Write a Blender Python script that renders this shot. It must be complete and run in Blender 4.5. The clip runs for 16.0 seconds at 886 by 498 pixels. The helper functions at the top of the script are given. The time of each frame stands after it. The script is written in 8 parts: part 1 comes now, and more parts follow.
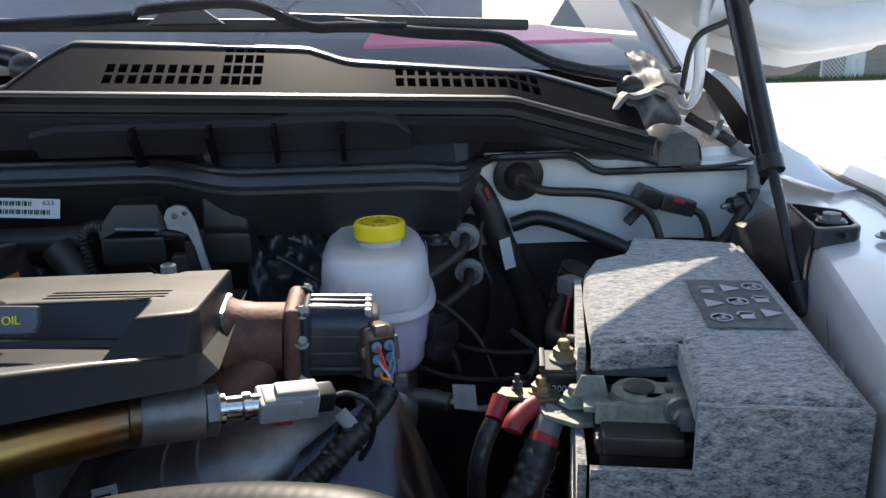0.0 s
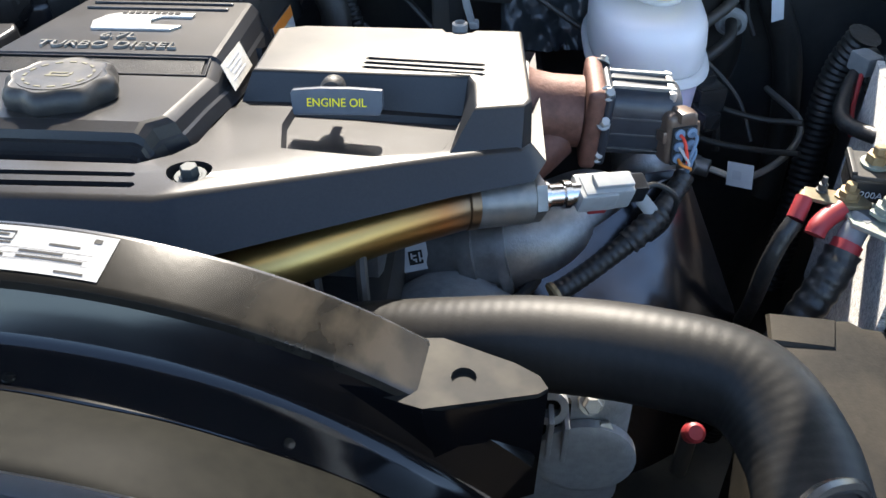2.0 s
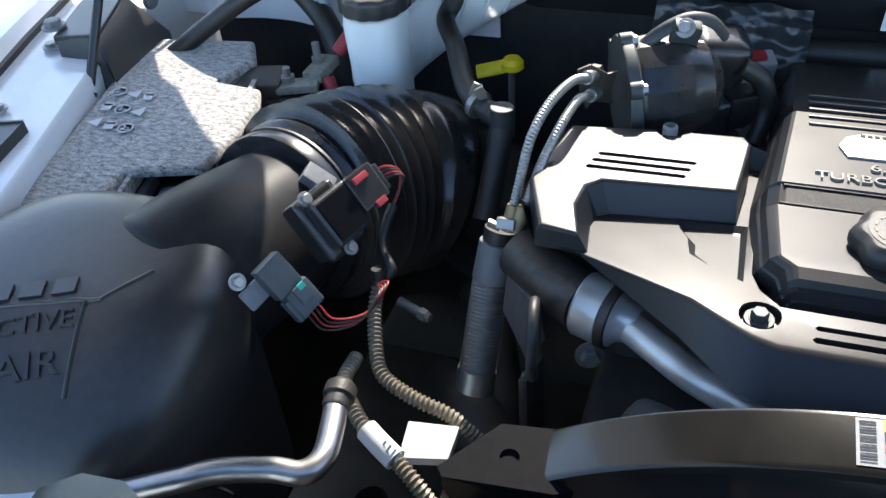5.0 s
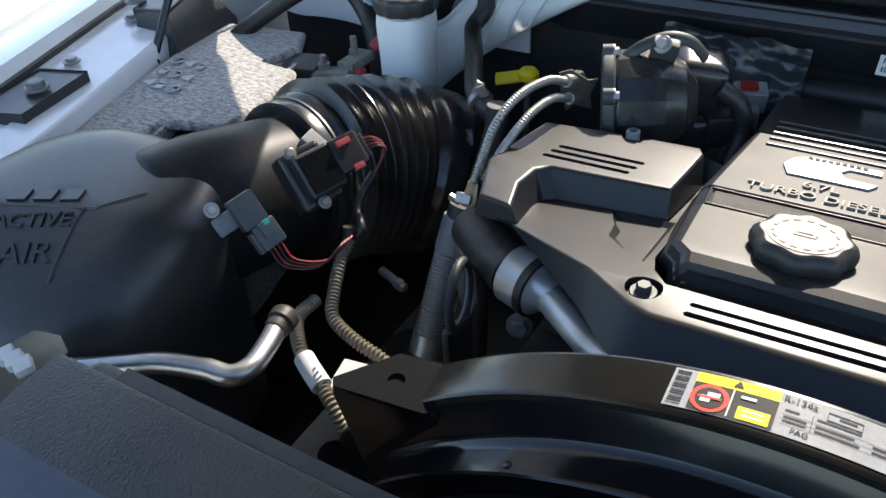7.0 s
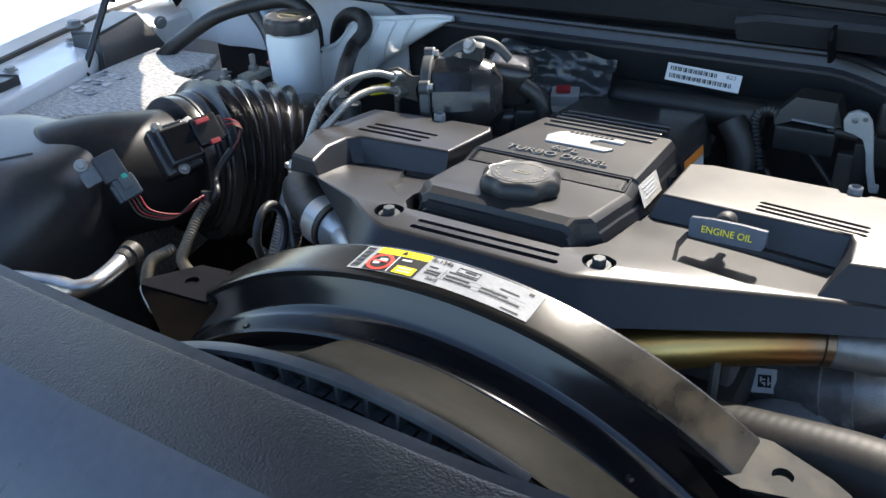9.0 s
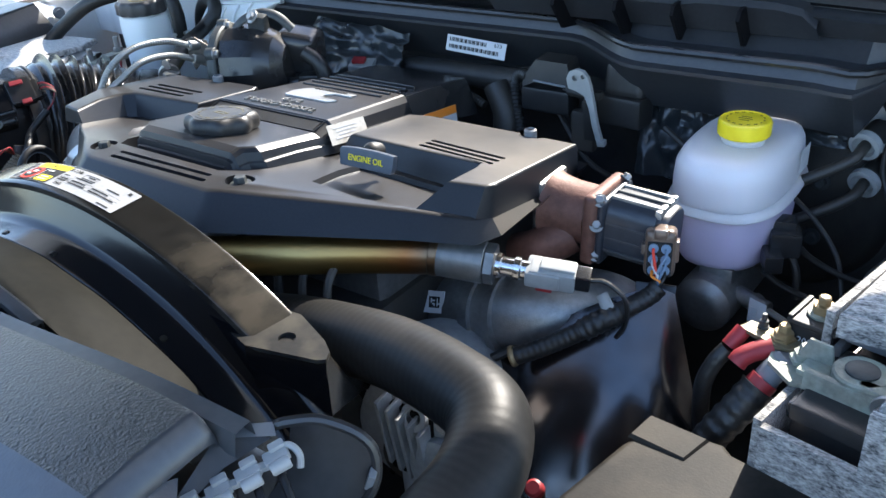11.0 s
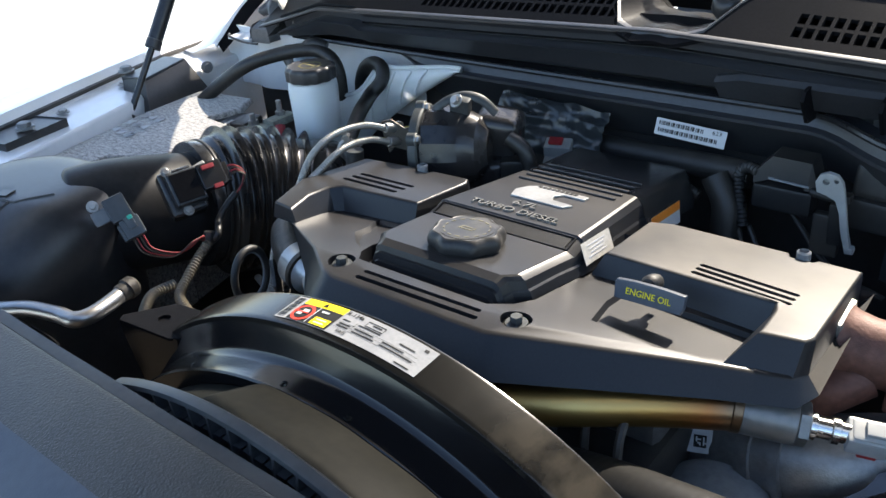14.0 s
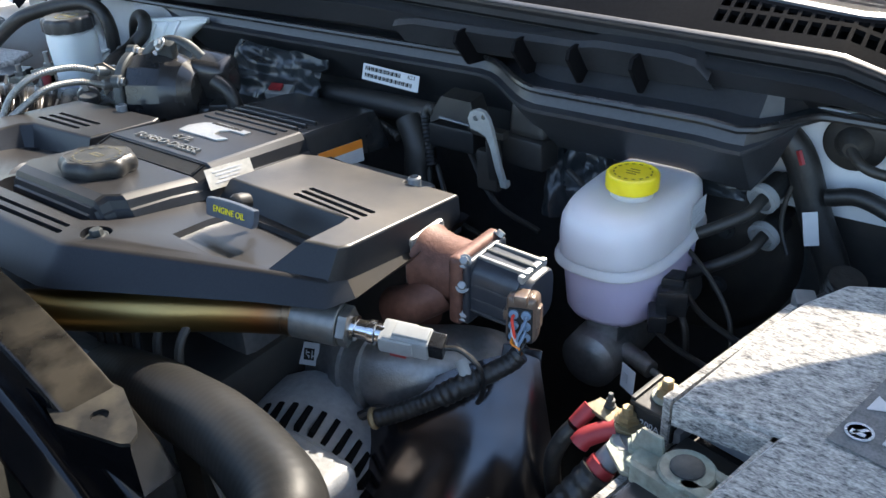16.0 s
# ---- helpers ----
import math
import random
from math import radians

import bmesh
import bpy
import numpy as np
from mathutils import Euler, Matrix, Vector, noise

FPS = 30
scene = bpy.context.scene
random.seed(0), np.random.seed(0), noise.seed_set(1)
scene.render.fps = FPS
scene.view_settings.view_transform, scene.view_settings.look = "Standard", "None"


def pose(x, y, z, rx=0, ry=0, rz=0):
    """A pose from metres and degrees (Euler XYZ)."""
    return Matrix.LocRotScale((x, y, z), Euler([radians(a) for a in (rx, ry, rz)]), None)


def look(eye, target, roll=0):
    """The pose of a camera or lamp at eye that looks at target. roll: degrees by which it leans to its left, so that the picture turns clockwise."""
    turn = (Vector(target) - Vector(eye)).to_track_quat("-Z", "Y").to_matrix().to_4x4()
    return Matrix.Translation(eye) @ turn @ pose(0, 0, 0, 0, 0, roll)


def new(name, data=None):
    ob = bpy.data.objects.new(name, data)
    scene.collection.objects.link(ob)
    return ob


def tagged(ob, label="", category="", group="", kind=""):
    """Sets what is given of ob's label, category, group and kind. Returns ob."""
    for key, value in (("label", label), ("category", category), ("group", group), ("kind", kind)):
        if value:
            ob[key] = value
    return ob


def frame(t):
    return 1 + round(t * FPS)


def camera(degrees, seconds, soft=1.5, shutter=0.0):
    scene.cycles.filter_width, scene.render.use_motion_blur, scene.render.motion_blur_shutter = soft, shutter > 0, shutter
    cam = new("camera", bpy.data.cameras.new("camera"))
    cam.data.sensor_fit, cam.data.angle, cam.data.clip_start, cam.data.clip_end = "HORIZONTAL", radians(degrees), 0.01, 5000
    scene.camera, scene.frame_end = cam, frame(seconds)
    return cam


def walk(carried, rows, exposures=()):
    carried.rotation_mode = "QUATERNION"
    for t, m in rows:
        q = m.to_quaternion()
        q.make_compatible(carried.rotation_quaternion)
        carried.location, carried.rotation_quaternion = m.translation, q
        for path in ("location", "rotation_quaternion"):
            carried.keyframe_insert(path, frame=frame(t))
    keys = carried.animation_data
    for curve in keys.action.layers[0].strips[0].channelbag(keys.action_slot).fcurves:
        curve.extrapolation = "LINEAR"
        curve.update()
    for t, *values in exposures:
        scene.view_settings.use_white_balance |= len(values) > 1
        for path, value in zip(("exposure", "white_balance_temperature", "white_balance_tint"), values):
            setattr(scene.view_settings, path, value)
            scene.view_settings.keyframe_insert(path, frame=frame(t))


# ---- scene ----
cam = camera(55.8, 16.0)
PATH = [
    (0, (0.013, 0.042, 1.473), (0.162, 1.96, 0.928), -1.1),
    (0.5, (0.009, 0.09, 1.479), (0.153, 1.985, 0.856), -0.6),
    (1, (0.0, 0.092, 1.487), (0.133, 1.907, 0.658), 0.5),
    (1.5, (-0.04, 0.081, 1.513), (-0.083, 1.803, 0.498), -0.4),
    (1.7, (-0.081, 0.074, 1.531), (-0.154, 1.749, 0.441), -0.5),
    (2, (-0.134, 0.079, 1.558), (-0.252, 1.638, 0.311), -0.6),
    (2.5, (-0.237, 0.063, 1.601), (-0.375, 1.546, 0.267), -1.1),
    (3, (-0.319, 0.065, 1.609), (-0.463, 1.514, 0.239), -1.5),
    (3.5, (-0.398, 0.082, 1.619), (-0.504, 1.504, 0.216), -0.3),
    (4, (-0.467, 0.074, 1.663), (-0.663, 1.461, 0.235), -1.9),
    (4.5, (-0.538, 0.07, 1.71), (-0.849, 1.454, 0.3), -3.5),
    (4.7, (-0.55, 0.064, 1.691), (-1.034, 1.494, 0.379), -6.1),
    (6.8, (-0.44, 0.023, 1.655), (-1.267, 1.394, 0.457), -3.1),
    (7, (-0.391, 0.019, 1.657), (-1.242, 1.4, 0.487), -3.0),
    (7.5, (-0.293, -0.007, 1.667), (-1.193, 1.385, 0.548), -3.0),
    (8, (-0.231, -0.01, 1.645), (-1.148, 1.42, 0.588), -2.7),
    (8.5, (-0.191, -0.022, 1.624), (-1.123, 1.426, 0.606), -2.6),
    (9, (-0.115, -0.044, 1.627), (-1.057, 1.403, 0.616), -2.7),
    (9.5, (-0.009, -0.055, 1.615), (-0.974, 1.386, 0.619), -2.8),
    (10, (0.093, -0.016, 1.593), (-0.912, 1.412, 0.618), -3.3),
    (10.2, (0.133, 0.005, 1.597), (-0.886, 1.425, 0.626), -3.6),
    (12.3, (0.294, 0.06, 1.528), (-0.839, 1.418, 0.594), -4.0),
    (12.5, (0.271, 0.045, 1.538), (-0.867, 1.399, 0.605), -4.1),
    (13, (0.18, 0.028, 1.566), (-0.967, 1.377, 0.637), -4.2),
    (13.5, (0.076, 0.029, 1.604), (-1.081, 1.365, 0.669), -4.6),
    (14, (0.016, 0.016, 1.663), (-1.133, 1.351, 0.716), -4.5),
    (14.5, (0.042, -0.008, 1.681), (-1.08, 1.335, 0.712), -4.0),
    (15, (0.115, -0.012, 1.616), (-0.985, 1.346, 0.643), -3.7),
    (15.5, (0.252, 0.081, 1.613), (-0.843, 1.442, 0.639), -3.5),
    (16, (0.321, 0.166, 1.612), (-0.764, 1.53, 0.631), -3.4),
]
EXPOSURES = [(0, 1.19, 6550), (1.0, 1.62, 6500), (1.7, 2.11, 6400), (2.5, 2.19, 6250), (3.5, 2.0, 5750), (4.5, 1.91, 6000), (6.8, 1.44, 6500), (7.5, 1.46, 6500), (9, 1.72, 6250),
             (9.5, 1.66, 6150), (10.2, 1.76, 6000), (12.3, 2.76, 6250), (12.7, 2.86, 6300), (13.0, 2.76, 6350), (13.4, 2.19, 6350), (14, 1.66, 6450), (14.5, 1.41, 6500), (15.2, 1.66, 6300), (16, 1.98, 6450)]
walk(cam, [(t, look(eye, target, roll)) for t, eye, target, roll in PATH], [(t, e, k, 10) for t, e, k in EXPOSURES])

# ---- light ----
SUN_UP = radians(38.5)
world = bpy.data.worlds.new("world")
scene.world = world
world.use_nodes = True
wt = world.node_tree
sky = wt.nodes.new("ShaderNodeTexSky")
sky.sky_type, sky.sun_disc, sky.sun_elevation, sky.sun_rotation = "NISHITA", False, SUN_UP, radians(-3)
wt.links.new(sky.outputs[0], wt.nodes["Background"].inputs[0])
wt.nodes["Background"].inputs[1].default_value = 0.15
sun = new("sun", bpy.data.lights.new("sun", "SUN"))
sun.data.energy, sun.data.angle, sun.data.color = 3.7, radians(0.5), (1.0, 0.90, 0.76)
SUN_SIDE = radians(3)
sun.matrix_world = look((-10 * math.cos(SUN_UP) * math.sin(SUN_SIDE), 10 * math.cos(SUN_UP) * math.cos(SUN_SIDE), 10 * math.sin(SUN_UP)), (0, 0, 0))


# ---- building helpers ----
import collections
from mathutils.bvhtree import BVHTree

def thing(name, at, label, category, group="", kind=""):
    ob = new(name)
    ob.location = at
    ob.empty_display_size = 0.02
    return tagged(ob, label, category, group, kind)


def root_of(ob):
    while ob.parent:
        ob = ob.parent
    return ob


def even_normals(me, least):
    """Corner normals weighted by area, so that broad faces stay flat between their rounded edges."""
    n, c = len(me.polygons), len(me.loops)
    nor, area, start, total, vert = np.empty(n * 3), np.empty(n), np.empty(n, int), np.empty(n, int), np.empty(c, int)
    me.polygons.foreach_get("normal", nor)
    me.polygons.foreach_get("area", area)
    me.polygons.foreach_get("loop_start", start)
    me.polygons.foreach_get("loop_total", total)
    me.loops.foreach_get("vertex_index", vert)
    nor = nor.reshape(-1, 3)
    face = np.empty(c, int)
    for i in range(n):
        face[start[i]:start[i] + total[i]] = i
    round_ = collections.defaultdict(list)
    for v, f in zip(vert.tolist(), face.tolist()):
        round_[v].append(f)
    out = []
    for v, f in zip(vert.tolist(), face.tolist()):
        fs = np.array(round_[v])
        near = nor[fs] @ nor[f] >= least - 1e-6
        s = (nor[fs] * (area[fs] * near)[:, None]).sum(0)
        l = math.sqrt(float(s @ s))
        out.append(tuple(s / l) if l > 1e-14 else tuple(nor[f]))
    me.normals_split_custom_set(out)


def part(name, bm, material, parent=None, label="", smooth=40, kind=""):
    bmesh.ops.recalc_face_normals(bm, faces=bm.faces)
    if parent:
        bm.transform(Matrix.Translation(-root_of(parent).location))
    me = bpy.data.meshes.new(name)
    bm.to_mesh(me)
    bm.free()
    for m in (material if isinstance(material, (list, tuple)) else [material]):
        me.materials.append(m)
    if smooth:
        me.polygons.foreach_set("use_smooth", [True] * len(me.polygons))
        me.set_sharp_from_angle(angle=radians(smooth))
        if len(me.polygons) < 5000:
            even_normals(me, math.cos(radians(smooth)))
    ob = new(name, me)
    ob.parent = parent
    return tagged(ob, label, kind=kind)


def single(name, bm, material, at, label, category, group="", kind="", smooth=40):
    """A thing of one mesh, with its origin at its base."""
    bm.transform(Matrix.Translation(-Vector(at)))
    ob = part(name, bm, material, None, label, smooth)
    ob.location = at
    return tagged(ob, label, category, group, kind)


def join(*bms):
    out = bmesh.new()
    for b in bms:
        me = bpy.data.meshes.new("tmp")
        b.to_mesh(me)
        b.free()
        out.from_mesh(me)
        bpy.data.meshes.remove(me)
    return out


def edge_round(bm, width, segs=2, angle=30):
    es = [e for e in bm.edges if len(e.link_faces) == 2 and e.calc_face_angle(0) > radians(angle)]
    if width and es:
        bmesh.ops.bevel(bm, geom=es, offset=width, segments=segs, affect="EDGES", profile=0.6, clamp_overlap=True)
    return bm


def box(c, size, m=None, r=0.002, segs=2):
    bm = bmesh.new()
    bmesh.ops.create_cube(bm, size=1, matrix=Matrix.Diagonal((*size, 1)))
    edge_round(bm, r, segs)
    bm.transform(Matrix.Translation(c) @ (m or Matrix()))
    return bm


def boxin(m, c, size, r=0.002, segs=2):
    """A box inside the frame m."""
    bm = box(c, size, None, r, segs)
    bm.transform(m)
    return bm


def prism(poly, z0, z1, m=None, r=0.0, segs=2):
    bm = bmesh.new()
    vs = [bm.verts.new((x, y, z0)) for x, y in poly]
    f = bm.faces.new(vs)
    g = bmesh.ops.extrude_face_region(bm, geom=[f])
    for v in (e for e in g["geom"] if isinstance(e, bmesh.types.BMVert)):
        v.co.z = z1
    bmesh.ops.recalc_face_normals(bm, faces=bm.faces)
    edge_round(bm, r, segs)
    if m:
        bm.transform(m)
    return bm


def slab(outer, top, bottom, low=None, holes=(), depth=0.01, r=0.0, floors=True):
    """A shell with a top that follows top(x, y), a skirt down to bottom(x, y) and sunk holes."""
    bm = bmesh.new()
    low = low or outer
    def ring(poly, f, d=0.0):
        vs = [bm.verts.new((x, y, f(x, y) - d)) for x, y in poly]
        es = [bm.edges.new((vs[i], vs[(i + 1) % len(vs)])) for i in range(len(vs))]
        return vs, es
    def wall(a, b):
        for i in range(len(a)):
            j = (i + 1) % len(a)
            bm.faces.new((a[i], a[j], b[j], b[i]))
    tv, te = ring(outer, top)
    edges = list(te)
    sunk = []
    for h in holes:
        h, d, lean = h if isinstance(h, tuple) else (h, depth, 0)
        hv, he = ring(h, top)
        edges += he
        mid = Vector((sum(p[0] for p in h) / len(h), sum(p[1] for p in h) / len(h)))
        sunk.append(([tuple(Vector(p) + (mid - Vector(p)).normalized() * lean) for p in h], hv, d))
    bmesh.ops.triangle_fill(bm, use_beauty=True, use_dissolve=False, edges=edges)
    for h, hv, d in sunk:
        bv, be = ring(h, top, d)
        wall(hv, bv)
        if floors:
            bm.faces.new(bv)
    lv, le = ring(low, bottom)
    wall(tv, lv)
    bmesh.ops.recalc_face_normals(bm, faces=bm.faces)
    if r:
        es = [e for e in te if e.is_valid]
        bmesh.ops.bevel(bm, geom=es, offset=r, segments=3, affect="EDGES", profile=0.5, clamp_overlap=True)
    return bm


def loft(sections, ring=False, caps=True):
    bm = bmesh.new()
    rows = [[bm.verts.new(p) for p in s] for s in sections]
    n = len(rows[0])
    for a, b in zip(rows, rows[1:]):
        for i in range(n if ring else n - 1):
            j = (i + 1) % n
            bm.faces.new((a[i], a[j], b[j], b[i]))
    if caps and ring:
        bm.faces.new(rows[0])
        bm.faces.new(rows[-1])
    return bm


def sheet(nu, nv, f, thick=0.0):
    bm = bmesh.new()
    g = [[bm.verts.new(f(i / nu, j / nv)) for j in range(nv + 1)] for i in range(nu + 1)]
    for i in range(nu):
        for j in range(nv):
            bm.faces.new((g[i][j], g[i + 1][j], g[i + 1][j + 1], g[i][j + 1]))
    if thick:
        bmesh.ops.recalc_face_normals(bm, faces=bm.faces)
        bmesh.ops.solidify(bm, geom=list(bm.faces), thickness=thick)
    return bm


def spline(pts, n=8):
    P = [Vector(p) for p in pts]
    P = [P[0] * 2 - P[1]] + P + [P[-1] * 2 - P[-2]]
    out = []
    for a, b, c, d in zip(P, P[1:], P[2:], P[3:]):
        for k in range(n):
            t = k / n
            out.append(0.5 * (2 * b + (c - a) * t + (2 * a - 5 * b + 4 * c - d) * t * t + (3 * b - a - 3 * c + d) * t ** 3))
    out.append(P[-2])
    return out


def resample(path, step):
    out, left = [path[0]], step
    for a, b in zip(path, path[1:]):
        l = (b - a).length
        while l > 1e-9 and left <= l:
            out.append(a.lerp(b, left / l))
            left += step
        left -= l
    out.append(path[-1])
    return out


def sweep(path, radii, seg=12, flat=1.0, caps=True):
    bm = bmesh.new()
    t = (path[1] - path[0]).normalized()
    u = t.orthogonal().normalized()
    rows = []
    for i, p in enumerate(path):
        a, b = path[max(i - 1, 0)], path[min(i + 1, len(path) - 1)]
        t2 = (b - a)
        t2 = t2.normalized() if t2.length > 1e-9 else t
        u = t.rotation_difference(t2) @ u
        t = t2
        w = t.cross(u)
        r = radii[i]
        rows.append([bm.verts.new(p + (u * math.cos(6.2832 * k / seg) + w * math.sin(6.2832 * k / seg) * flat) * r) for k in range(seg)])
    for a, b in zip(rows, rows[1:]):
        for k in range(seg):
            j = (k + 1) % seg
            bm.faces.new((a[k], a[j], b[j], b[k]))
    if caps:
        bm.faces.new(rows[0])
        bm.faces.new(rows[-1])
    return bm


def tube(pts, r, seg=12, n=8, flat=1.0):
    path = spline(pts, n) if len(pts) > 2 else [Vector(p) for p in pts]
    return sweep(path, [r] * len(path), seg, flat)


def ribbed(pts, r, pitch, depth, seg=14):
    """A corrugated tube: round ridges along its length."""
    path = resample(spline(pts, 12), pitch / 6)
    return sweep(path, [r - depth * (0.5 - 0.5 * math.cos(6.2832 * i / 6)) for i in range(len(path))], seg)


def lathe(profile, m=None, seg=32, lobes=0, lobe=0.0):
    bm = bmesh.new()
    rows = []
    for r, z in profile:
        rows.append([bm.verts.new(((r * (1 + (lobe * math.cos(lobes * a) if lobes else 0))) * math.cos(a),
                                   (r * (1 + (lobe * math.cos(lobes * a) if lobes else 0))) * math.sin(a), z))
                     for a in (6.28318531 * k / seg for k in range(seg))])
    for a, b in zip(rows, rows[1:]):
        for k in range(seg):
            j = (k + 1) % seg
            bm.faces.new((a[k], a[j], b[j], b[k]))
    bm.faces.new(rows[0])
    bm.faces.new(rows[-1])
    if m:
        bm.transform(m)
    return bm


def axis(a, b):
    """The frame with its foot at a and z towards b."""
    a, b = Vector(a), Vector(b)
    return Matrix.Translation(a) @ (b - a).to_track_quat("Z", "Y").to_matrix().to_4x4()


def rod(a, b, r, seg=16, c=0.0008):
    l = (Vector(b) - Vector(a)).length
    return lathe([(r - c, 0), (r, c), (r, l - c), (r - c, l)], axis(a, b), seg)


def hexbolt(at, up, r=0.006, h=0.005, washer=1.5):
    m = axis(at, Vector(at) + Vector(up))
    return join(lathe([(r * washer, 0), (r * washer, h * 0.25), (r * washer * 0.97, h * 0.3)], m, 20),
                lathe([(r, h * 0.25), (r, h * 0.9), (r * 0.85, h)], m, 6))


def lettering(body, size, m, depth=0.0004, squash=1.0):
    cu = bpy.data.curves.new("letters", "FONT")
    cu.body, cu.size, cu.extrude, cu.align_x, cu.align_y, cu.resolution_u = body, size, depth, "CENTER", "CENTER", 3
    ob = new("letters", cu)
    me = bpy.data.meshes.new_from_object(ob.evaluated_get(bpy.context.evaluated_depsgraph_get()))
    bm = bmesh.new()
    bm.from_mesh(me)
    bpy.data.objects.remove(ob)
    bpy.data.meshes.remove(me)
    bm.transform(m @ Matrix.Diagonal((squash, 1, 1, 1)))
    return bm


def facing(at, right, up):
    """A frame at a point: x along right, y along up."""
    x = Vector(right).normalized()
    z = x.cross(Vector(up)).normalized()
    y = z.cross(x)
    return Matrix.Translation(at) @ Matrix((x, y, z)).transposed().to_4x4()


def plate(m, w, h, z=0.0, t=0.0004, cx=0.0, cy=0.0):
    bm = bmesh.new()
    bmesh.ops.create_cube(bm, size=1, matrix=m @ Matrix.Translation((cx, cy, z)) @ Matrix.Diagonal((w, h, t, 1)))
    return bm


# ---- materials ----
def surface(name, c1, c2=None, rough=0.5, metal=0.0, grain=60, wear=6, bump=0.0, bump_scale=300, coat=0.0, rough_var=0.1,
            stretch=(1, 1, 1), dust=None, dust_amount=0.0, dust_scale=9, dust_from=0.42, dust_to=0.72, spec=0.5, settle=False, along=None):
    """Principled paint or plastic with fine grain, larger stains, and relief."""
    m = bpy.data.materials.new(name)
    m.use_nodes = True
    t = m.node_tree
    b = t.nodes["Principled BSDF"]
    co = t.nodes.new("ShaderNodeTexCoord")
    mp = t.nodes.new("ShaderNodeMapping")
    mp.inputs["Scale"].default_value = stretch
    t.links.new(co.outputs["Object"], mp.inputs[0])
    def ns(scale, detail=4):
        n = t.nodes.new("ShaderNodeTexNoise")
        n.inputs["Scale"].default_value, n.inputs["Detail"].default_value = scale, detail
        t.links.new(mp.outputs[0], n.inputs["Vector"])
        return n
    fine, wide = ns(grain), ns(wear)
    mul = t.nodes.new("ShaderNodeMath")
    mul.operation = "MULTIPLY_ADD"
    mul.inputs[1].default_value = 0.5
    half = t.nodes.new("ShaderNodeMath")
    half.operation = "MULTIPLY"
    half.inputs[1].default_value = 0.5
    t.links.new(wide.outputs[0], half.inputs[0])
    t.links.new(fine.outputs[0], mul.inputs[0])
    t.links.new(half.outputs[0], mul.inputs[2])
    rg = t.nodes.new("ShaderNodeMapRange")
    rg.inputs[1].default_value, rg.inputs[2].default_value = 0.35, 0.65
    t.links.new(mul.outputs[0], rg.inputs[0])
    mix = t.nodes.new("ShaderNodeMix")
    mix.data_type = "RGBA"
    mix.inputs[6].default_value = (*c1, 1)
    mix.inputs[7].default_value = (*(c2 or c1), 1)
    t.links.new(rg.outputs[0], mix.inputs[0])
    colour = mix.outputs[2]
    if dust:
        dn = ns(dust_scale, 6)
        dr = t.nodes.new("ShaderNodeMapRange")
        dr.inputs[1].default_value, dr.inputs[2].default_value, dr.inputs[4].default_value = dust_from, dust_to, dust_amount
        t.links.new(dn.outputs[0], dr.inputs[0])
        if along:
            # scuffs grow towards one end
            ax, am_, mm = t.nodes.new("ShaderNodeSeparateXYZ"), t.nodes.new("ShaderNodeMapRange"), t.nodes.new("ShaderNodeMath")
            am_.inputs[1].default_value, am_.inputs[2].default_value, am_.inputs[3].default_value = along[0], along[1], along[2]
            mm.operation = "MULTIPLY"
            t.links.new(co.outputs["Object"], ax.inputs[0])
            t.links.new(ax.outputs[0], am_.inputs[0])
            t.links.new(am_.outputs[0], mm.inputs[0])
            t.links.new(dr.outputs[0], mm.inputs[1])
            dr = mm
            if len(along) > 3:
                a2, m2 = t.nodes.new("ShaderNodeMapRange"), t.nodes.new("ShaderNodeMath")
                a2.inputs[1].default_value, a2.inputs[2].default_value, a2.inputs[3].default_value, a2.inputs[4].default_value = along[3], along[4], 1.0, 0.1
                m2.operation = "MULTIPLY"
                t.links.new(ax.outputs[0], a2.inputs[0])
                t.links.new(a2.outputs[0], m2.inputs[0])
                t.links.new(dr.outputs[0], m2.inputs[1])
                dr = m2
        if settle:
            # dust lies on faces that look upwards
            ge, sp_, up = t.nodes.new("ShaderNodeNewGeometry"), t.nodes.new("ShaderNodeSeparateXYZ"), t.nodes.new("ShaderNodeMapRange")
            up.inputs[1].default_value, up.inputs[2].default_value = 0.75, 0.97
            mu = t.nodes.new("ShaderNodeMath")
            mu.operation = "MULTIPLY"
            t.links.new(ge.outputs["Normal"], sp_.inputs[0])
            t.links.new(sp_.outputs[2], up.inputs[0])
            t.links.new(up.outputs[0], mu.inputs[0])
            t.links.new(dr.outputs[0], mu.inputs[1])
            dr = mu
        dm = t.nodes.new("ShaderNodeMix")
        dm.data_type = "RGBA"
        dm.inputs[7].default_value = (*dust, 1)
        t.links.new(dr.outputs[0], dm.inputs[0])
        t.links.new(colour, dm.inputs[6])
        colour = dm.outputs[2]
    t.links.new(colour, b.inputs["Base Color"])
    rr = t.nodes.new("ShaderNodeMapRange")
    rr.inputs[3].default_value, rr.inputs[4].default_value = max(rough - rough_var, 0.02), min(rough + rough_var, 1)
    t.links.new(wide.outputs[0], rr.inputs[0])
    t.links.new(rr.outputs[0], b.inputs["Roughness"])
    b.inputs["Metallic"].default_value = metal
    b.inputs["Specular IOR Level"].default_value = spec
    b.inputs["Coat Weight"].default_value = coat
    b.inputs["Coat Roughness"].default_value = 0.08
    if bump:
        bn = ns(bump_scale, 3)
        bp = t.nodes.new("ShaderNodeBump")
        bp.inputs["Strength"].default_value, bp.inputs["Distance"].default_value = bump, 0.001
        t.links.new(bn.outputs[0], bp.inputs["Height"])
        t.links.new(bp.outputs[0], b.inputs["Normal"])
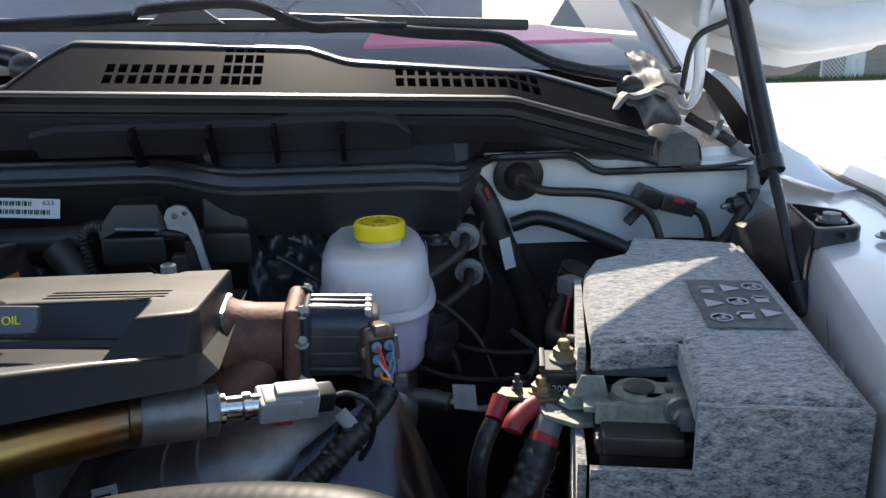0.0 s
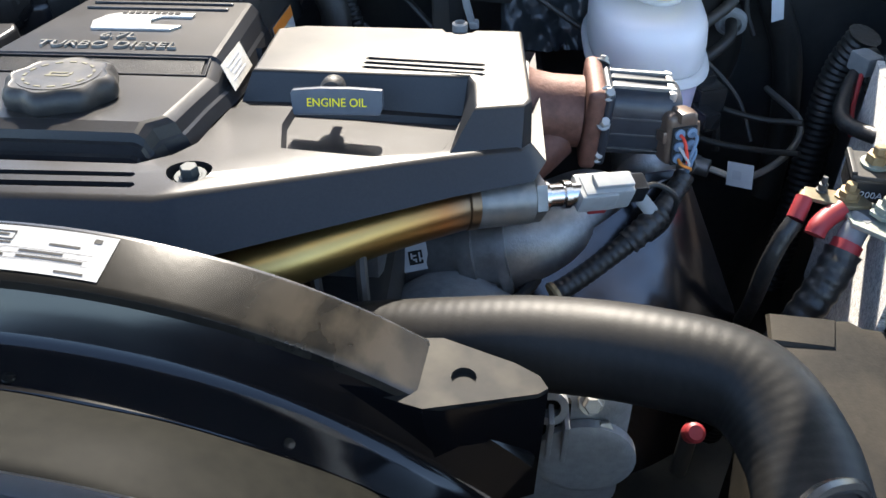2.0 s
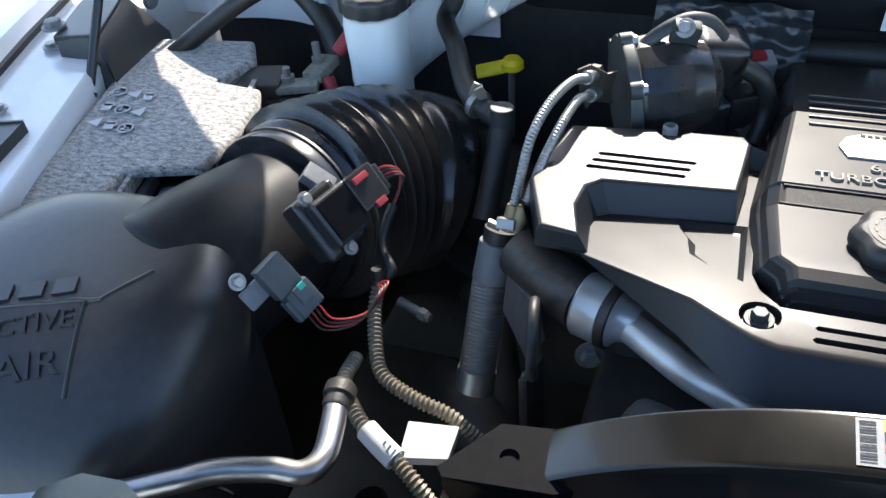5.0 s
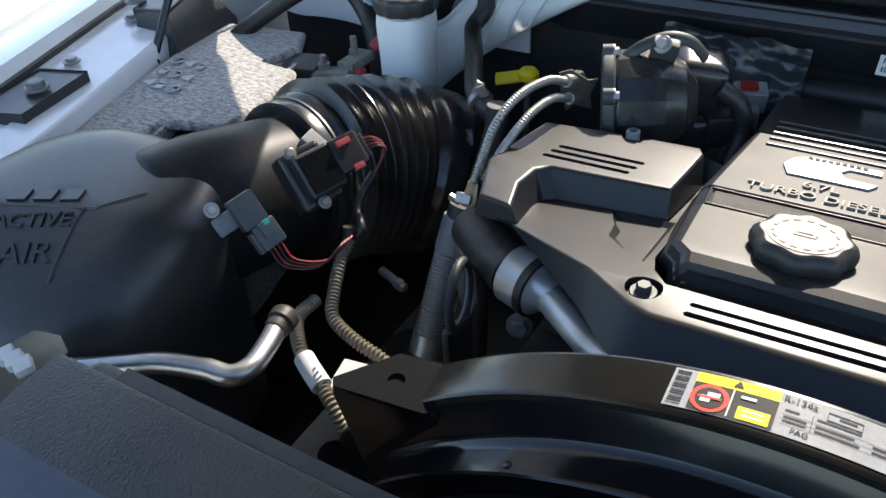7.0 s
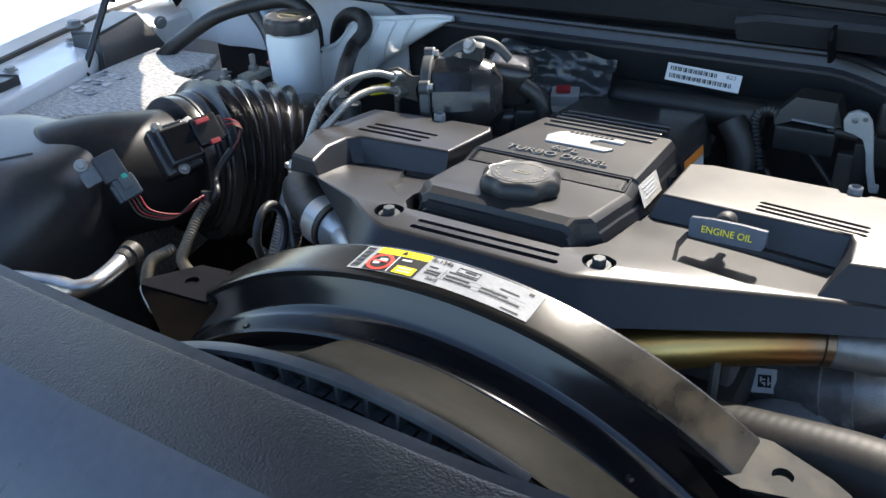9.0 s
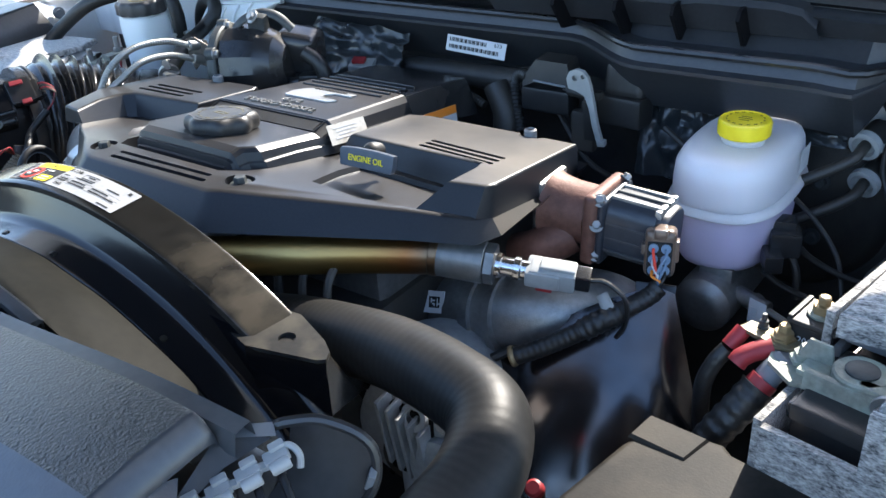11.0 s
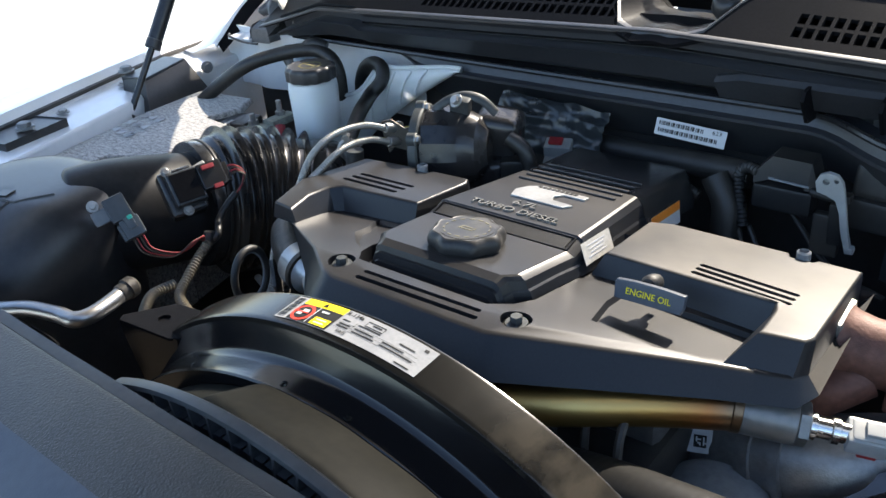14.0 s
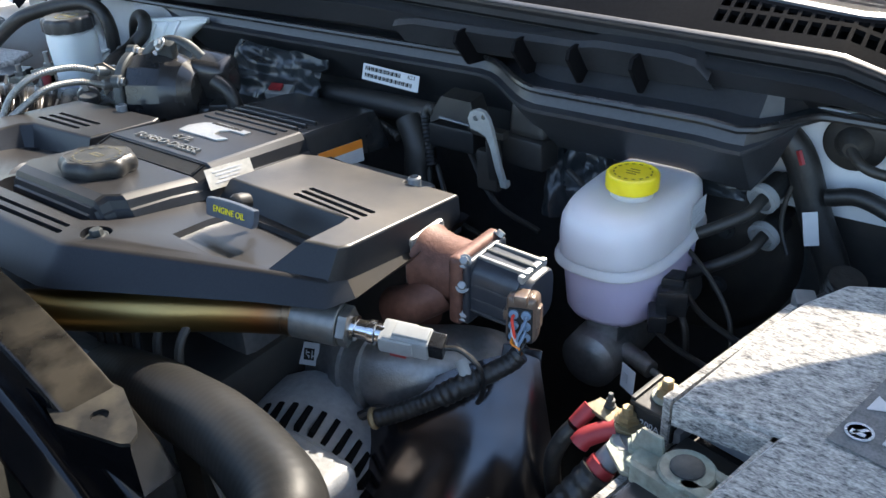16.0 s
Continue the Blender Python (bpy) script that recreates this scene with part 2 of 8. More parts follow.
    return m


CLOSEOUT = surface("satin_closeout_plastic", (0.022, 0.024, 0.028), (0.036, 0.038, 0.042), 0.36, grain=200, wear=8, bump=0.08, bump_scale=600, spec=0.5, rough_var=0.08)
COWL = surface("weathered_cowl_plastic", (0.0055, 0.0057, 0.0066), (0.010, 0.010, 0.0112), 0.4, grain=300, wear=8, bump=0.1, bump_scale=700, spec=0.03)
DUST = (0.16, 0.13, 0.095)
COVER = surface("dusty_moulded_plastic", (0.011, 0.012, 0.0145), (0.018, 0.019, 0.022), 0.36, grain=500, wear=14, rough_var=0.06, bump=0.05, bump_scale=900, dust=(0.15, 0.118, 0.078), dust_amount=0.16, dust_scale=10, dust_from=0.3, dust_to=0.8, settle=True, spec=0.35)
# heavier dust whose pale tan also paints some of the sun's glare
DUST_GLARE = surface("dusty_glare_plastic", (0.012, 0.013, 0.015), (0.020, 0.021, 0.023), 0.40, grain=500, wear=14, rough_var=0.08, bump=0.05, bump_scale=900, dust=(0.21, 0.18, 0.14), dust_amount=0.55, dust_scale=12, dust_from=0.2, dust_to=0.75, settle=True, spec=0.45)
PLASTIC = surface("black_plastic", (0.017, 0.0175, 0.019), (0.029, 0.0295, 0.031), 0.36, grain=200, wear=10, bump=0.1, bump_scale=700, dust=DUST, dust_amount=0.12)
GLOSSY = surface("smooth_black_plastic", (0.013, 0.0135, 0.015), (0.022, 0.0225, 0.024), 0.24, grain=90, wear=7, rough_var=0.07, dust=DUST, dust_amount=0.15)
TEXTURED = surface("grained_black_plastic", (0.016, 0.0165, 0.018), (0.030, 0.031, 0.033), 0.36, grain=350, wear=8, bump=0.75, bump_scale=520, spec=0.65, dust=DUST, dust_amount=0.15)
SHROUD = surface("scuffed_shroud_plastic", (0.007, 0.0068, 0.0062), (0.011, 0.0105, 0.0095), 0.20, grain=150, wear=12, rough_var=0.05, bump=0.03, dust=(0.15, 0.125, 0.09), dust_amount=0.26, dust_scale=30, dust_from=0.42, dust_to=0.60, spec=0.45, along=(0.12, 0.17, 0.04, 0.21, 0.24), stretch=(1, 0.6, 1))
LIPGREY = surface("grey_satin_plastic", (0.034, 0.037, 0.042), (0.052, 0.056, 0.062), 0.42, grain=150, wear=12, dust=(0.2, 0.19, 0.17), dust_amount=0.3)
OLIVE = surface("dusty_olive_plastic", (0.0045, 0.0047, 0.0042), (0.011, 0.011, 0.009), 0.58, grain=120, wear=10, spec=0.05, rough_var=0.10, dust=(0.03, 0.029, 0.022), dust_amount=0.10, dust_scale=7, dust_from=0.4, dust_to=0.7)
# pale blue base paints the sky's reflection on the cover's front
SKYTINT = surface("sky_tinted_satin_plastic", (0.034, 0.042, 0.058), (0.050, 0.060, 0.080), 0.34, spec=0.7, grain=120, wear=5, rough_var=0.08, bump=0.15, bump_scale=600, dust=(0.09, 0.09, 0.09), dust_amount=0.3, dust_scale=5)
ZINC = surface("dull_zinc_plate", (0.52, 0.52, 0.50), (0.66, 0.65, 0.62), 0.34, 0.6, grain=120, wear=20, bump=0.15, dust=(0.16, 0.12, 0.08), dust_amount=0.5, dust_scale=30)
BRONZE = surface("bronze_brown_plastic", (0.11, 0.075, 0.055), (0.17, 0.12, 0.09), 0.32, 0.2, grain=120, wear=20)
EMBLEM = surface("worn_silver_emblem", (0.38, 0.38, 0.37), (0.5, 0.5, 0.49), 0.32, 0.6, grain=200, wear=30)
DARKSTEEL = surface("dark_plated_steel", (0.045, 0.05, 0.052), (0.085, 0.09, 0.088), 0.55, 0.5, grain=120, wear=20)
RUBBER = surface("black_rubber", (0.010, 0.010, 0.010), (0.022, 0.022, 0.021), 0.45, grain=300, wear=12, bump=0.25, bump_scale=500, dust=DUST, dust_amount=0.2)
HOSE = surface("ribbed_hose_rubber", (0.012, 0.012, 0.0115), (0.021, 0.020, 0.0185), 0.5, spec=0.24, grain=200, wear=9, bump=0.06, bump_scale=500, dust=DUST, dust_amount=0.08)
BAYDARK = surface("dark_bay_parts", (0.010, 0.010, 0.010), (0.022, 0.021, 0.02), 0.55, grain=60, wear=9, bump=0.2, dust=DUST, dust_amount=0.3)
INSUL = surface("firewall_insulation", (0.015, 0.016, 0.018), (0.030, 0.032, 0.034), 0.42, grain=90, wear=8, bump=0.5, bump_scale=40, dust=DUST, dust_amount=0.2)
WHITE = surface("white_body_paint", (0.72, 0.73, 0.74), (0.78, 0.78, 0.78), 0.25, grain=60, wear=3, coat=0.5, rough_var=0.08, dust=(0.45, 0.42, 0.36), dust_amount=0.35, dust_scale=7)
FELT = surface("grey_felt", (0.055, 0.055, 0.055), (0.55, 0.52, 0.475), 0.95, grain=760, wear=230, bump=1.0, bump_scale=480, stretch=(0.45, 0.95, 1.0), spec=0.2)
FELT.node_tree.nodes["Principled BSDF"].inputs["Sheen Weight"].default_value = 0.6
FELT.node_tree.nodes["Principled BSDF"].inputs["Sheen Roughness"].default_value = 0.4
PAD = surface("black_pad_felt", (0.012, 0.012, 0.013), (0.025, 0.025, 0.026), 0.9, grain=300, wear=20, bump=0.8, bump_scale=200, spec=0.2)
STEEL = surface("dull_steel", (0.28, 0.28, 0.27), (0.38, 0.37, 0.35), 0.42, 0.75, grain=120, wear=14, bump=0.1, dust=(0.24, 0.2, 0.15), dust_amount=0.35)
ALLOY = surface("cast_aluminium", (0.24, 0.245, 0.25), (0.36, 0.36, 0.36), 0.46, 0.85, grain=150, wear=16, bump=0.35, bump_scale=500, dust=(0.2, 0.17, 0.13), dust_amount=0.5)
PALECAST = surface("pale_cast_alloy", (0.26, 0.265, 0.27), (0.38, 0.38, 0.38), 0.5, 0.25, grain=150, wear=16, bump=0.35, bump_scale=500, dust=(0.16, 0.14, 0.11), dust_amount=0.45)
GALV = surface("corroded_clamp_metal", (0.16, 0.165, 0.135), (0.30, 0.30, 0.25), 0.62, 0.2, grain=180, wear=30, bump=0.6, dust=(0.30, 0.38, 0.33), dust_amount=0.6, dust_scale=45)
TANBAR = surface("oiled_brass_bar", (0.13, 0.115, 0.07), (0.22, 0.19, 0.12), 0.45, 0.4, grain=160, wear=30, bump=0.3, dust=(0.16, 0.09, 0.04), dust_amount=0.5, dust_scale=50)
BRASS = surface("brass_stud", (0.24, 0.17, 0.085), (0.36, 0.28, 0.16), 0.55, 0.6, grain=200, wear=40)
RUST = surface("brown_heat_stained_iron", (0.10, 0.045, 0.032), (0.19, 0.09, 0.065), 0.6, 0.2, grain=140, wear=20, bump=0.4, bump_scale=300)
COPPER_WIRE = surface("blackened_iron", (0.05, 0.045, 0.04), (0.10, 0.085, 0.07), 0.5, 0.7, grain=140, wear=20)
CHROME = surface("bright_metal", (0.62, 0.61, 0.6), (0.75, 0.74, 0.72), 0.2, 1.0, grain=100, wear=20)
REDP = surface("red_plastic", (0.24, 0.018, 0.022), (0.33, 0.026, 0.03), 0.5, grain=80, wear=20)
YELLOW = surface("yellow_cap_plastic", (0.80, 0.60, 0.01), (0.88, 0.70, 0.02), 0.4, grain=80, wear=20)
GREYP = surface("grey_connector_plastic", (0.13, 0.14, 0.15), (0.18, 0.185, 0.19), 0.45, grain=120, wear=20)
PALEP = surface("pale_grey_plastic", (0.27, 0.28, 0.275), (0.36, 0.365, 0.355), 0.42, grain=120, wear=20, dust=(0.20, 0.18, 0.15), dust_amount=0.35, dust_scale=30)
LABEL = surface("white_label", (0.52, 0.53, 0.54), (0.58, 0.58, 0.58), 0.5, grain=90, wear=12, spec=0.2)
INK = surface("black_ink", (0.02, 0.02, 0.02), (0.03, 0.03, 0.03), 0.6, spec=0.15)
INSERT = surface("grained_insert_plastic", (0.016, 0.0155, 0.015), (0.030, 0.028, 0.025), 0.5, grain=900, wear=30, bump=0.4, bump_scale=1500, spec=0.3)
WORNPAPER = surface("worn_grey_paper", (0.36, 0.35, 0.32), (0.52, 0.50, 0.46), 0.6, grain=200, wear=40, spec=0.2)
# pale base carries the sun's glint on the raised letters
MOULD = surface("glint_raised_plastic", (0.15, 0.145, 0.13), (0.23, 0.22, 0.20), 0.3, grain=300, wear=30)
FADEDINK = surface("faded_yellow_ink", (0.11, 0.10, 0.07), (0.17, 0.155, 0.09), 0.6, grain=400, wear=60)
ORANGE = surface("orange_ink", (0.75, 0.22, 0.02), (0.8, 0.26, 0.03), 0.5)
YINK = surface("yellow_ink", (0.85, 0.68, 0.02), (0.9, 0.75, 0.03), 0.55, spec=0.15)
RINK = surface("red_ink", (0.7, 0.06, 0.04), (0.75, 0.08, 0.05), 0.6, spec=0.15)
GINK = surface("grey_ink", (0.45, 0.46, 0.48), (0.55, 0.55, 0.56), 0.55)
TAPE = surface("wrinkled_black_tape", (0.010, 0.010, 0.010), (0.020, 0.020, 0.020), 0.42, grain=200, wear=40, bump=0.9, bump_scale=140)
FOIL = surface("crumpled_dark_film", (0.020, 0.024, 0.027), (0.035, 0.040, 0.044), 0.3, 0.0, grain=40, wear=18, bump=0.6, bump_scale=60, spec=0.6)
TROUGH = surface("clean_black_shroud", (0.005, 0.005, 0.006), (0.008, 0.008, 0.009), 0.14, grain=90, wear=8, rough_var=0.04)
CONCRETE = surface("pale_concrete", (0.42, 0.41, 0.385), (0.50, 0.485, 0.46), 0.85, grain=8, wear=0.6, bump=0.3, bump_scale=60)
GRASS = surface("lawn", (0.07, 0.10, 0.02), (0.13, 0.15, 0.035), 0.9, grain=6, wear=0.8, bump=1.0, bump_scale=20)
SIDING = surface("tan_siding", (0.30, 0.27, 0.23), (0.36, 0.32, 0.27), 0.8, grain=20, wear=2)
TRIM = surface("white_trim", (0.7, 0.7, 0.68), (0.76, 0.76, 0.74), 0.6)
ROOF = surface("brown_shingle", (0.09, 0.075, 0.065), (0.15, 0.13, 0.11), 0.9, grain=30, wear=3, bump=0.6)
SEAT = surface("grey_cloth", (0.10, 0.11, 0.12), (0.15, 0.155, 0.165), 0.9, grain=300, wear=9)
PINK = surface("magenta_folder", (0.62, 0.02, 0.16), (0.68, 0.03, 0.2), 0.5)


def clear(name, colour, rough, trans, ior=1.45, sss=0.0):
    m = bpy.data.materials.new(name)
    m.use_nodes = True
    b = m.node_tree.nodes["Principled BSDF"]
    b.inputs["Base Color"].default_value = (*colour, 1)
    b.inputs["Roughness"].default_value, b.inputs["IOR"].default_value = rough, ior
    b.inputs["Transmission Weight"].default_value = trans
    b.inputs["Subsurface Weight"].default_value = sss
    b.inputs["Subsurface Radius"].default_value = (0.02, 0.02, 0.022)
    b.inputs["Subsurface Scale"].default_value = 1.0
    n = m.node_tree.nodes.new("ShaderNodeTexNoise")
    n.inputs["Scale"].default_value = 35
    p = m.node_tree.nodes.new("ShaderNodeBump")
    p.inputs["Strength"].default_value, p.inputs["Distance"].default_value = 0.15, 0.001
    m.node_tree.links.new(n.outputs[0], p.inputs["Height"])
    if sss:
        m.node_tree.links.new(p.outputs[0], b.inputs["Normal"])
    return m


MILKY = clear("milky_tank_plastic", (0.67, 0.645, 0.655), 0.32, 0.0, sss=0.9)
LILAC = clear("fluid_behind_milky_plastic", (0.66, 0.58, 0.74), 0.34, 0.0, sss=0.9)
# black that paints the shade inside openings and gaps
MATTE = surface("shade_matte_black", (0.006, 0.006, 0.006), (0.009, 0.009, 0.009), 0.9, spec=0.05)
HAZY = clear("hazy_tank_plastic", (0.72, 0.76, 0.76), 0.35, 0.0, sss=0.8)
GLASS = clear("windscreen_glass", (0.93, 0.97, 0.96), 0.0, 1.0)

# heat-tinted tube: straw yellow to copper along its length
TINTED = surface("heat_tinted_tube", (0.5, 0.36, 0.14), (0.62, 0.48, 0.22), 0.34, 0.95, grain=60, wear=10, bump=0.1)
_t = TINTED.node_tree
_geo = _t.nodes.new("ShaderNodeTexCoord")
_sx = _t.nodes.new("ShaderNodeSeparateXYZ")
_t.links.new(_geo.outputs["Object"], _sx.inputs[0])
_ramp = _t.nodes.new("ShaderNodeValToRGB")
_ramp.color_ramp.elements[0].position, _ramp.color_ramp.elements[0].color = 0.0, (0.10, 0.05, 0.02, 1)
_ramp.color_ramp.elements[1].position, _ramp.color_ramp.elements[1].color = 1.0, (0.22, 0.14, 0.08, 1)
for p_, c_ in ((0.3, (0.26, 0.16, 0.05, 1)), (0.55, (0.50, 0.34, 0.12, 1)), (0.8, (0.46, 0.26, 0.08, 1)), (0.93, (0.36, 0.15, 0.05, 1))):
    _e = _ramp.color_ramp.elements.new(p_)
    _e.color = c_
_mr = _t.nodes.new("ShaderNodeMapRange")
_mr.inputs[1].default_value, _mr.inputs[2].default_value = -0.22, 0.0
_t.links.new(_sx.outputs[0], _mr.inputs[0])
_t.links.new(_mr.outputs[0], _ramp.inputs[0])
_t.links.new(_ramp.outputs[0], _t.nodes["Principled BSDF"].inputs["Base Color"])

# ---- ground and surroundings ----
FALL = -0.05
bm = bmesh.new()
for q in (((-1500, -1500), (1500, -1500), (1500, 2500), (-1500, 2500)),):
    bm.faces.new([bm.verts.new((x, y, FALL * y)) for x, y in q])
single("ground", bm, CONCRETE, (0, 0, 0), "pale sunlit concrete lot around the truck", "ground", kind="structure")

bm = sheet(60, 10, lambda u, v: (-60 + 140 * u, 36.5 + 60 * v + math.sin(u * 40) * 0.5, FALL * (36.5 + 60 * v) + 0.04 + 0.03 * noise.noise((u * 90, v * 20, 0))))
single("lawn", bm, GRASS, (0, 40, FALL * 40), "uneven green grass verge beyond the concrete", "grass", kind="structure")

rng = random.Random(4)
bm = bmesh.new()
for i in range(2600):
    x, y = rng.uniform(8, 34), rng.uniform(36.4, 39.2)
    h, a = rng.uniform(0.1, 0.28), rng.uniform(0, 6.28)
    z = FALL * y + 0.03
    w = Vector((math.cos(a) * 0.03, math.sin(a) * 0.03, 0))
    bm.faces.new([bm.verts.new(p) for p in (Vector((x, y, z)) - w, Vector((x, y, z)) + w, Vector((x + rng.uniform(-.08, .08), y, z + h)))])
single("grass_tufts", bm, GRASS, (20, 37, FALL * 37), "tufts of grass along the edge of the concrete", "grass", kind="stuff")

HZ = FALL * 40
house = thing("house", (24, 40, HZ), "low tan house with brown shingle roof and white door", "house")
part("wall", box((22, 44, HZ + 1.2), (22, 8, 2.5), r=0.02), SIDING, house)
for i in range(9):
    part("siding_board", box((22, 39.99, HZ + 0.15 + i * 0.28), (22, 0.06, 0.25), pose(0, 0, 0, 4), r=0.005), SIDING, house)
part("roof", loft([[(10, 38.9, HZ + 2.35), (10, 44, HZ + 4.1), (10, 49, HZ + 2.35)], [(34, 38.9, HZ + 2.35), (34, 44, HZ + 4.1), (34, 49, HZ + 2.35)]]), ROOF, house)
part("fascia", box((22, 38.9, HZ + 2.35), (24, 0.06, 0.2), r=0.01), TRIM, house)
door = part("door", box((23.4, 39.9, HZ + 1.05), (0.95, 0.12, 2.05), r=0.01), TRIM, house)
for dx in (-.22, .22):
    for dz in (0.55, 1.45):
        part("door_panel", box((23.4 + dx, 39.83, HZ + dz), (0.32, 0.05, 0.7), r=0.02), TRIM, door)
lattice = thing("lattice_fence", (21.6, 38.6, HZ), "white garden lattice screen beside the house", "fence")
part("frame", join(box((21.0, 38.6, HZ + 0.9), (0.08, 0.08, 1.8), r=.005), box((22.5, 38.6, HZ + 0.9), (0.08, 0.08, 1.8), r=.005), box((21.75, 38.6, HZ + 1.78), (1.5, 0.08, 0.08), r=.005)), TRIM, lattice)
for i in range(-6, 8):
    for s in (-1, 1):
        cx = 21.75 + i * 0.2
        a = Vector((max(21.0, min(22.5, cx - 0.85)), 38.6 + s * 0.012, 0))
        b = Vector((max(21.0, min(22.5, cx + 0.85)), 38.6 + s * 0.012, 0))
        if b.x - a.x > 0.25:
            za = HZ + 0.9 + (a.x - cx) * s
            zb = HZ + 0.9 + (b.x - cx) * s
            part("slat", tube([(a.x, a.y, za), (b.x, b.y, zb)], 0.025, 6, flat=0.3), TRIM, lattice)


def bush(at, size, seed, name="garden_tree", label="leafy green tree behind the house"):
    r = random.Random(seed)
    t = thing(name, at, label, "tree")
    part("trunk", sweep(spline([at, Vector(at) + Vector((0.1, 0, size * .5)), Vector(at) + Vector((0, .1, size))]), [0.16 - 0.006 * i for i in range(17)], 8), COPPER_WIRE, t)
    b = bmesh.new()
    for i in range(1500):
        v = Vector((r.gauss(0, 1), r.gauss(0, 1), r.gauss(0, .8)))
        v = v.normalized() * size * 0.55 * r.uniform(.45, 1.0) * (1 + .3 * noise.noise(v.normalized() * 2.2))
        c = Vector(at) + Vector((0, 0, size * 1.1)) + v
        u = Vector((r.gauss(0, 1), r.gauss(0, 1), r.gauss(0, 1))).normalized()
        w = u.orthogonal().normalized()
        k = size * 0.05
        b.faces.new([b.verts.new(p) for p in (c - u * k, c + w * k * .6, c + u * k, c - w * k * .6)])
    part("crown", b, GRASS, t, smooth=0)


bush((27, 52, HZ - .6), 5, 2)
bush((36, 50, HZ - .5), 6, 5)
bush((17, 56, HZ - .8), 5, 8)

# ---- truck: cab, windscreen, hood ----
CX = -0.42
cab = thing("truck_cab", (CX, 1.9, 0.9), "white pickup cab behind the engine bay", "truck cab")
for s in (-1, 1):
    part("pillar", loft([[(CX + s * (0.86 - .12 * k), 1.18 + .75 * k, 1.36 + .56 * k), (CX + s * (0.93 - .12 * k), 1.2 + .75 * k, 1.36 + .56 * k), (CX + s * (0.95 - .12 * k), 1.32 + .75 * k, 1.36 + .56 * k), (CX + s * (0.87 - .12 * k), 1.3 + .75 * k, 1.36 + .56 * k)] for k in (0, .33, .66, 1)], ring=True), WHITE, cab)
    part("door_skin", box((CX + s * 0.97, 2.1, 0.95), (0.06, 1.7, 0.95), r=0.02), WHITE, cab)
part("roof", sheet(10, 8, lambda u, v: (CX + (u - .5) * 1.5, 1.9 + 1.4 * v, 1.95 + .06 * (1 - (2 * u - 1) ** 2)), 0.03), WHITE, cab)
part("back_wall", box((CX, 3.3, 1.4), (1.7, 0.04, 1.1)), SEAT, cab)
part("floor_pan", box((CX, 2.2, 0.7), (1.8, 2.2, 0.05)), BAYDARK, cab)
part("dash_top", sheet(14, 8, lambda u, v: (CX + (u - .5) * 1.66, 1.175 + .09 * (2 * u - 1) ** 2 + .52 * v, 1.403 - .012 * (2 * u - 1) ** 2 + .03 * math.sin(v * 2.6)), 0.03), COWL, cab)
for s in (-.38, .38):
    seat = thing("front_seat", (CX + s, 2.4, 0.8), "grey cloth front seat with headrest inside the cab", "seat", "front seats")
    part("backrest", box((CX + s, 2.5, 1.3), (0.5, 0.16, 0.75), pose(0, 0, 0, -12), r=0.06, segs=4), SEAT, seat)
    part("cushion", box((CX + s, 2.25, 0.92), (0.52, 0.5, 0.18), r=0.06, segs=4), SEAT, seat)
    part("headrest", box((CX + s, 2.6, 1.74), (0.27, 0.1, 0.2), r=0.05, segs=4), SEAT, seat)
wind = sheet(24, 10, lambda u, v: (CX + (u - .5) * (1.72 - .2 * v), 1.09 + .09 * (2 * u - 1) ** 2 + .86 * v, 1.41 - .02 * (2 * u - 1) ** 2 + .55 * v), 0.004)
w_ob = single("windscreen", wind, GLASS, (CX, 1.3, 1.45), "raked clear windscreen with reflections of the sky", "windscreen")
w_ob.visible_shadow = False
for s in (-1, 1):
    part("edge_seal", sweep([Vector((CX + s * .492 * (1.72 - .2 * v), 1.09 + .087 + .86 * v, 1.3915 + .55 * v)) for v in [k / 20 for k in range(21)]], [.007] * 21, 10), RUBBER, w_ob, "black rubber edge seal")
single("wheel_rim_cover", tube([(CX + .38 + .19 * math.cos(a), 1.78 + .07 * math.sin(a), 1.36 + .17 * math.sin(a)) for a in [k * 6.2832 / 14 for k in range(15)]], 0.014, 8), PLASTIC, (CX + .38, 1.78, 1.2), "black steering wheel rim behind the windscreen", "steering wheel")
single("folder", prism([(0.0, 1.25), (0.36, 1.27), (0.30, 1.50), (0.02, 1.52)], -.003, .003, pose(0, 0, 1.328, 4.5), r=.002), PINK, (.15, 1.4, 1.45), "flat magenta folder lying on the dashboard", "folder")


def hood_rear(d):
    """Height of the hood's rear edge at d from the middle, arched to let the sun under."""
    # unseen arch; heights chosen for where sun and shadow fall on the batteries
    pts = ((0, 2.0), (0.3, 1.94), (0.48, 1.8), (0.55, 1.655), (0.563, 1.643), (0.597, 1.618), (0.664, 1.559), (0.715, 1.521), (0.789, 1.475), (0.806, 1.462), (0.85, 1.435), (0.96, 1.4), (1.08, 1.42), (1.12, 1.45))
    if d < 0:
        pts = ((0, 2.0), (0.3, 1.94), (0.48, 1.81), (0.57, 1.678), (0.636, 1.631), (0.706, 1.586), (0.725, 1.559), (0.785, 1.532), (0.825, 1.491), (0.96, 1.46), (1.08, 1.47), (1.12, 1.5))
    d = abs(d)
    for (a, za), (b, zb) in zip(pts, pts[1:]):
        if d <= b:
            return za + (zb - za) * (d - a) / (b - a)
    return pts[-1][1]


def hood_at(u, v):
    d = (u * 2 - 1) * 1.12
    z = hood_rear(d)
    dip = 0.03 * math.exp(-((abs(d) - .82) / .08) ** 2) * math.sin(v * 3.14)
    edge = max(0, abs(d) - .95) * 1.2 * v
    return (CX + d, 1.13 - 1.2 * v, z + (2.65 - z) * v ** 0.92 - dip - edge)


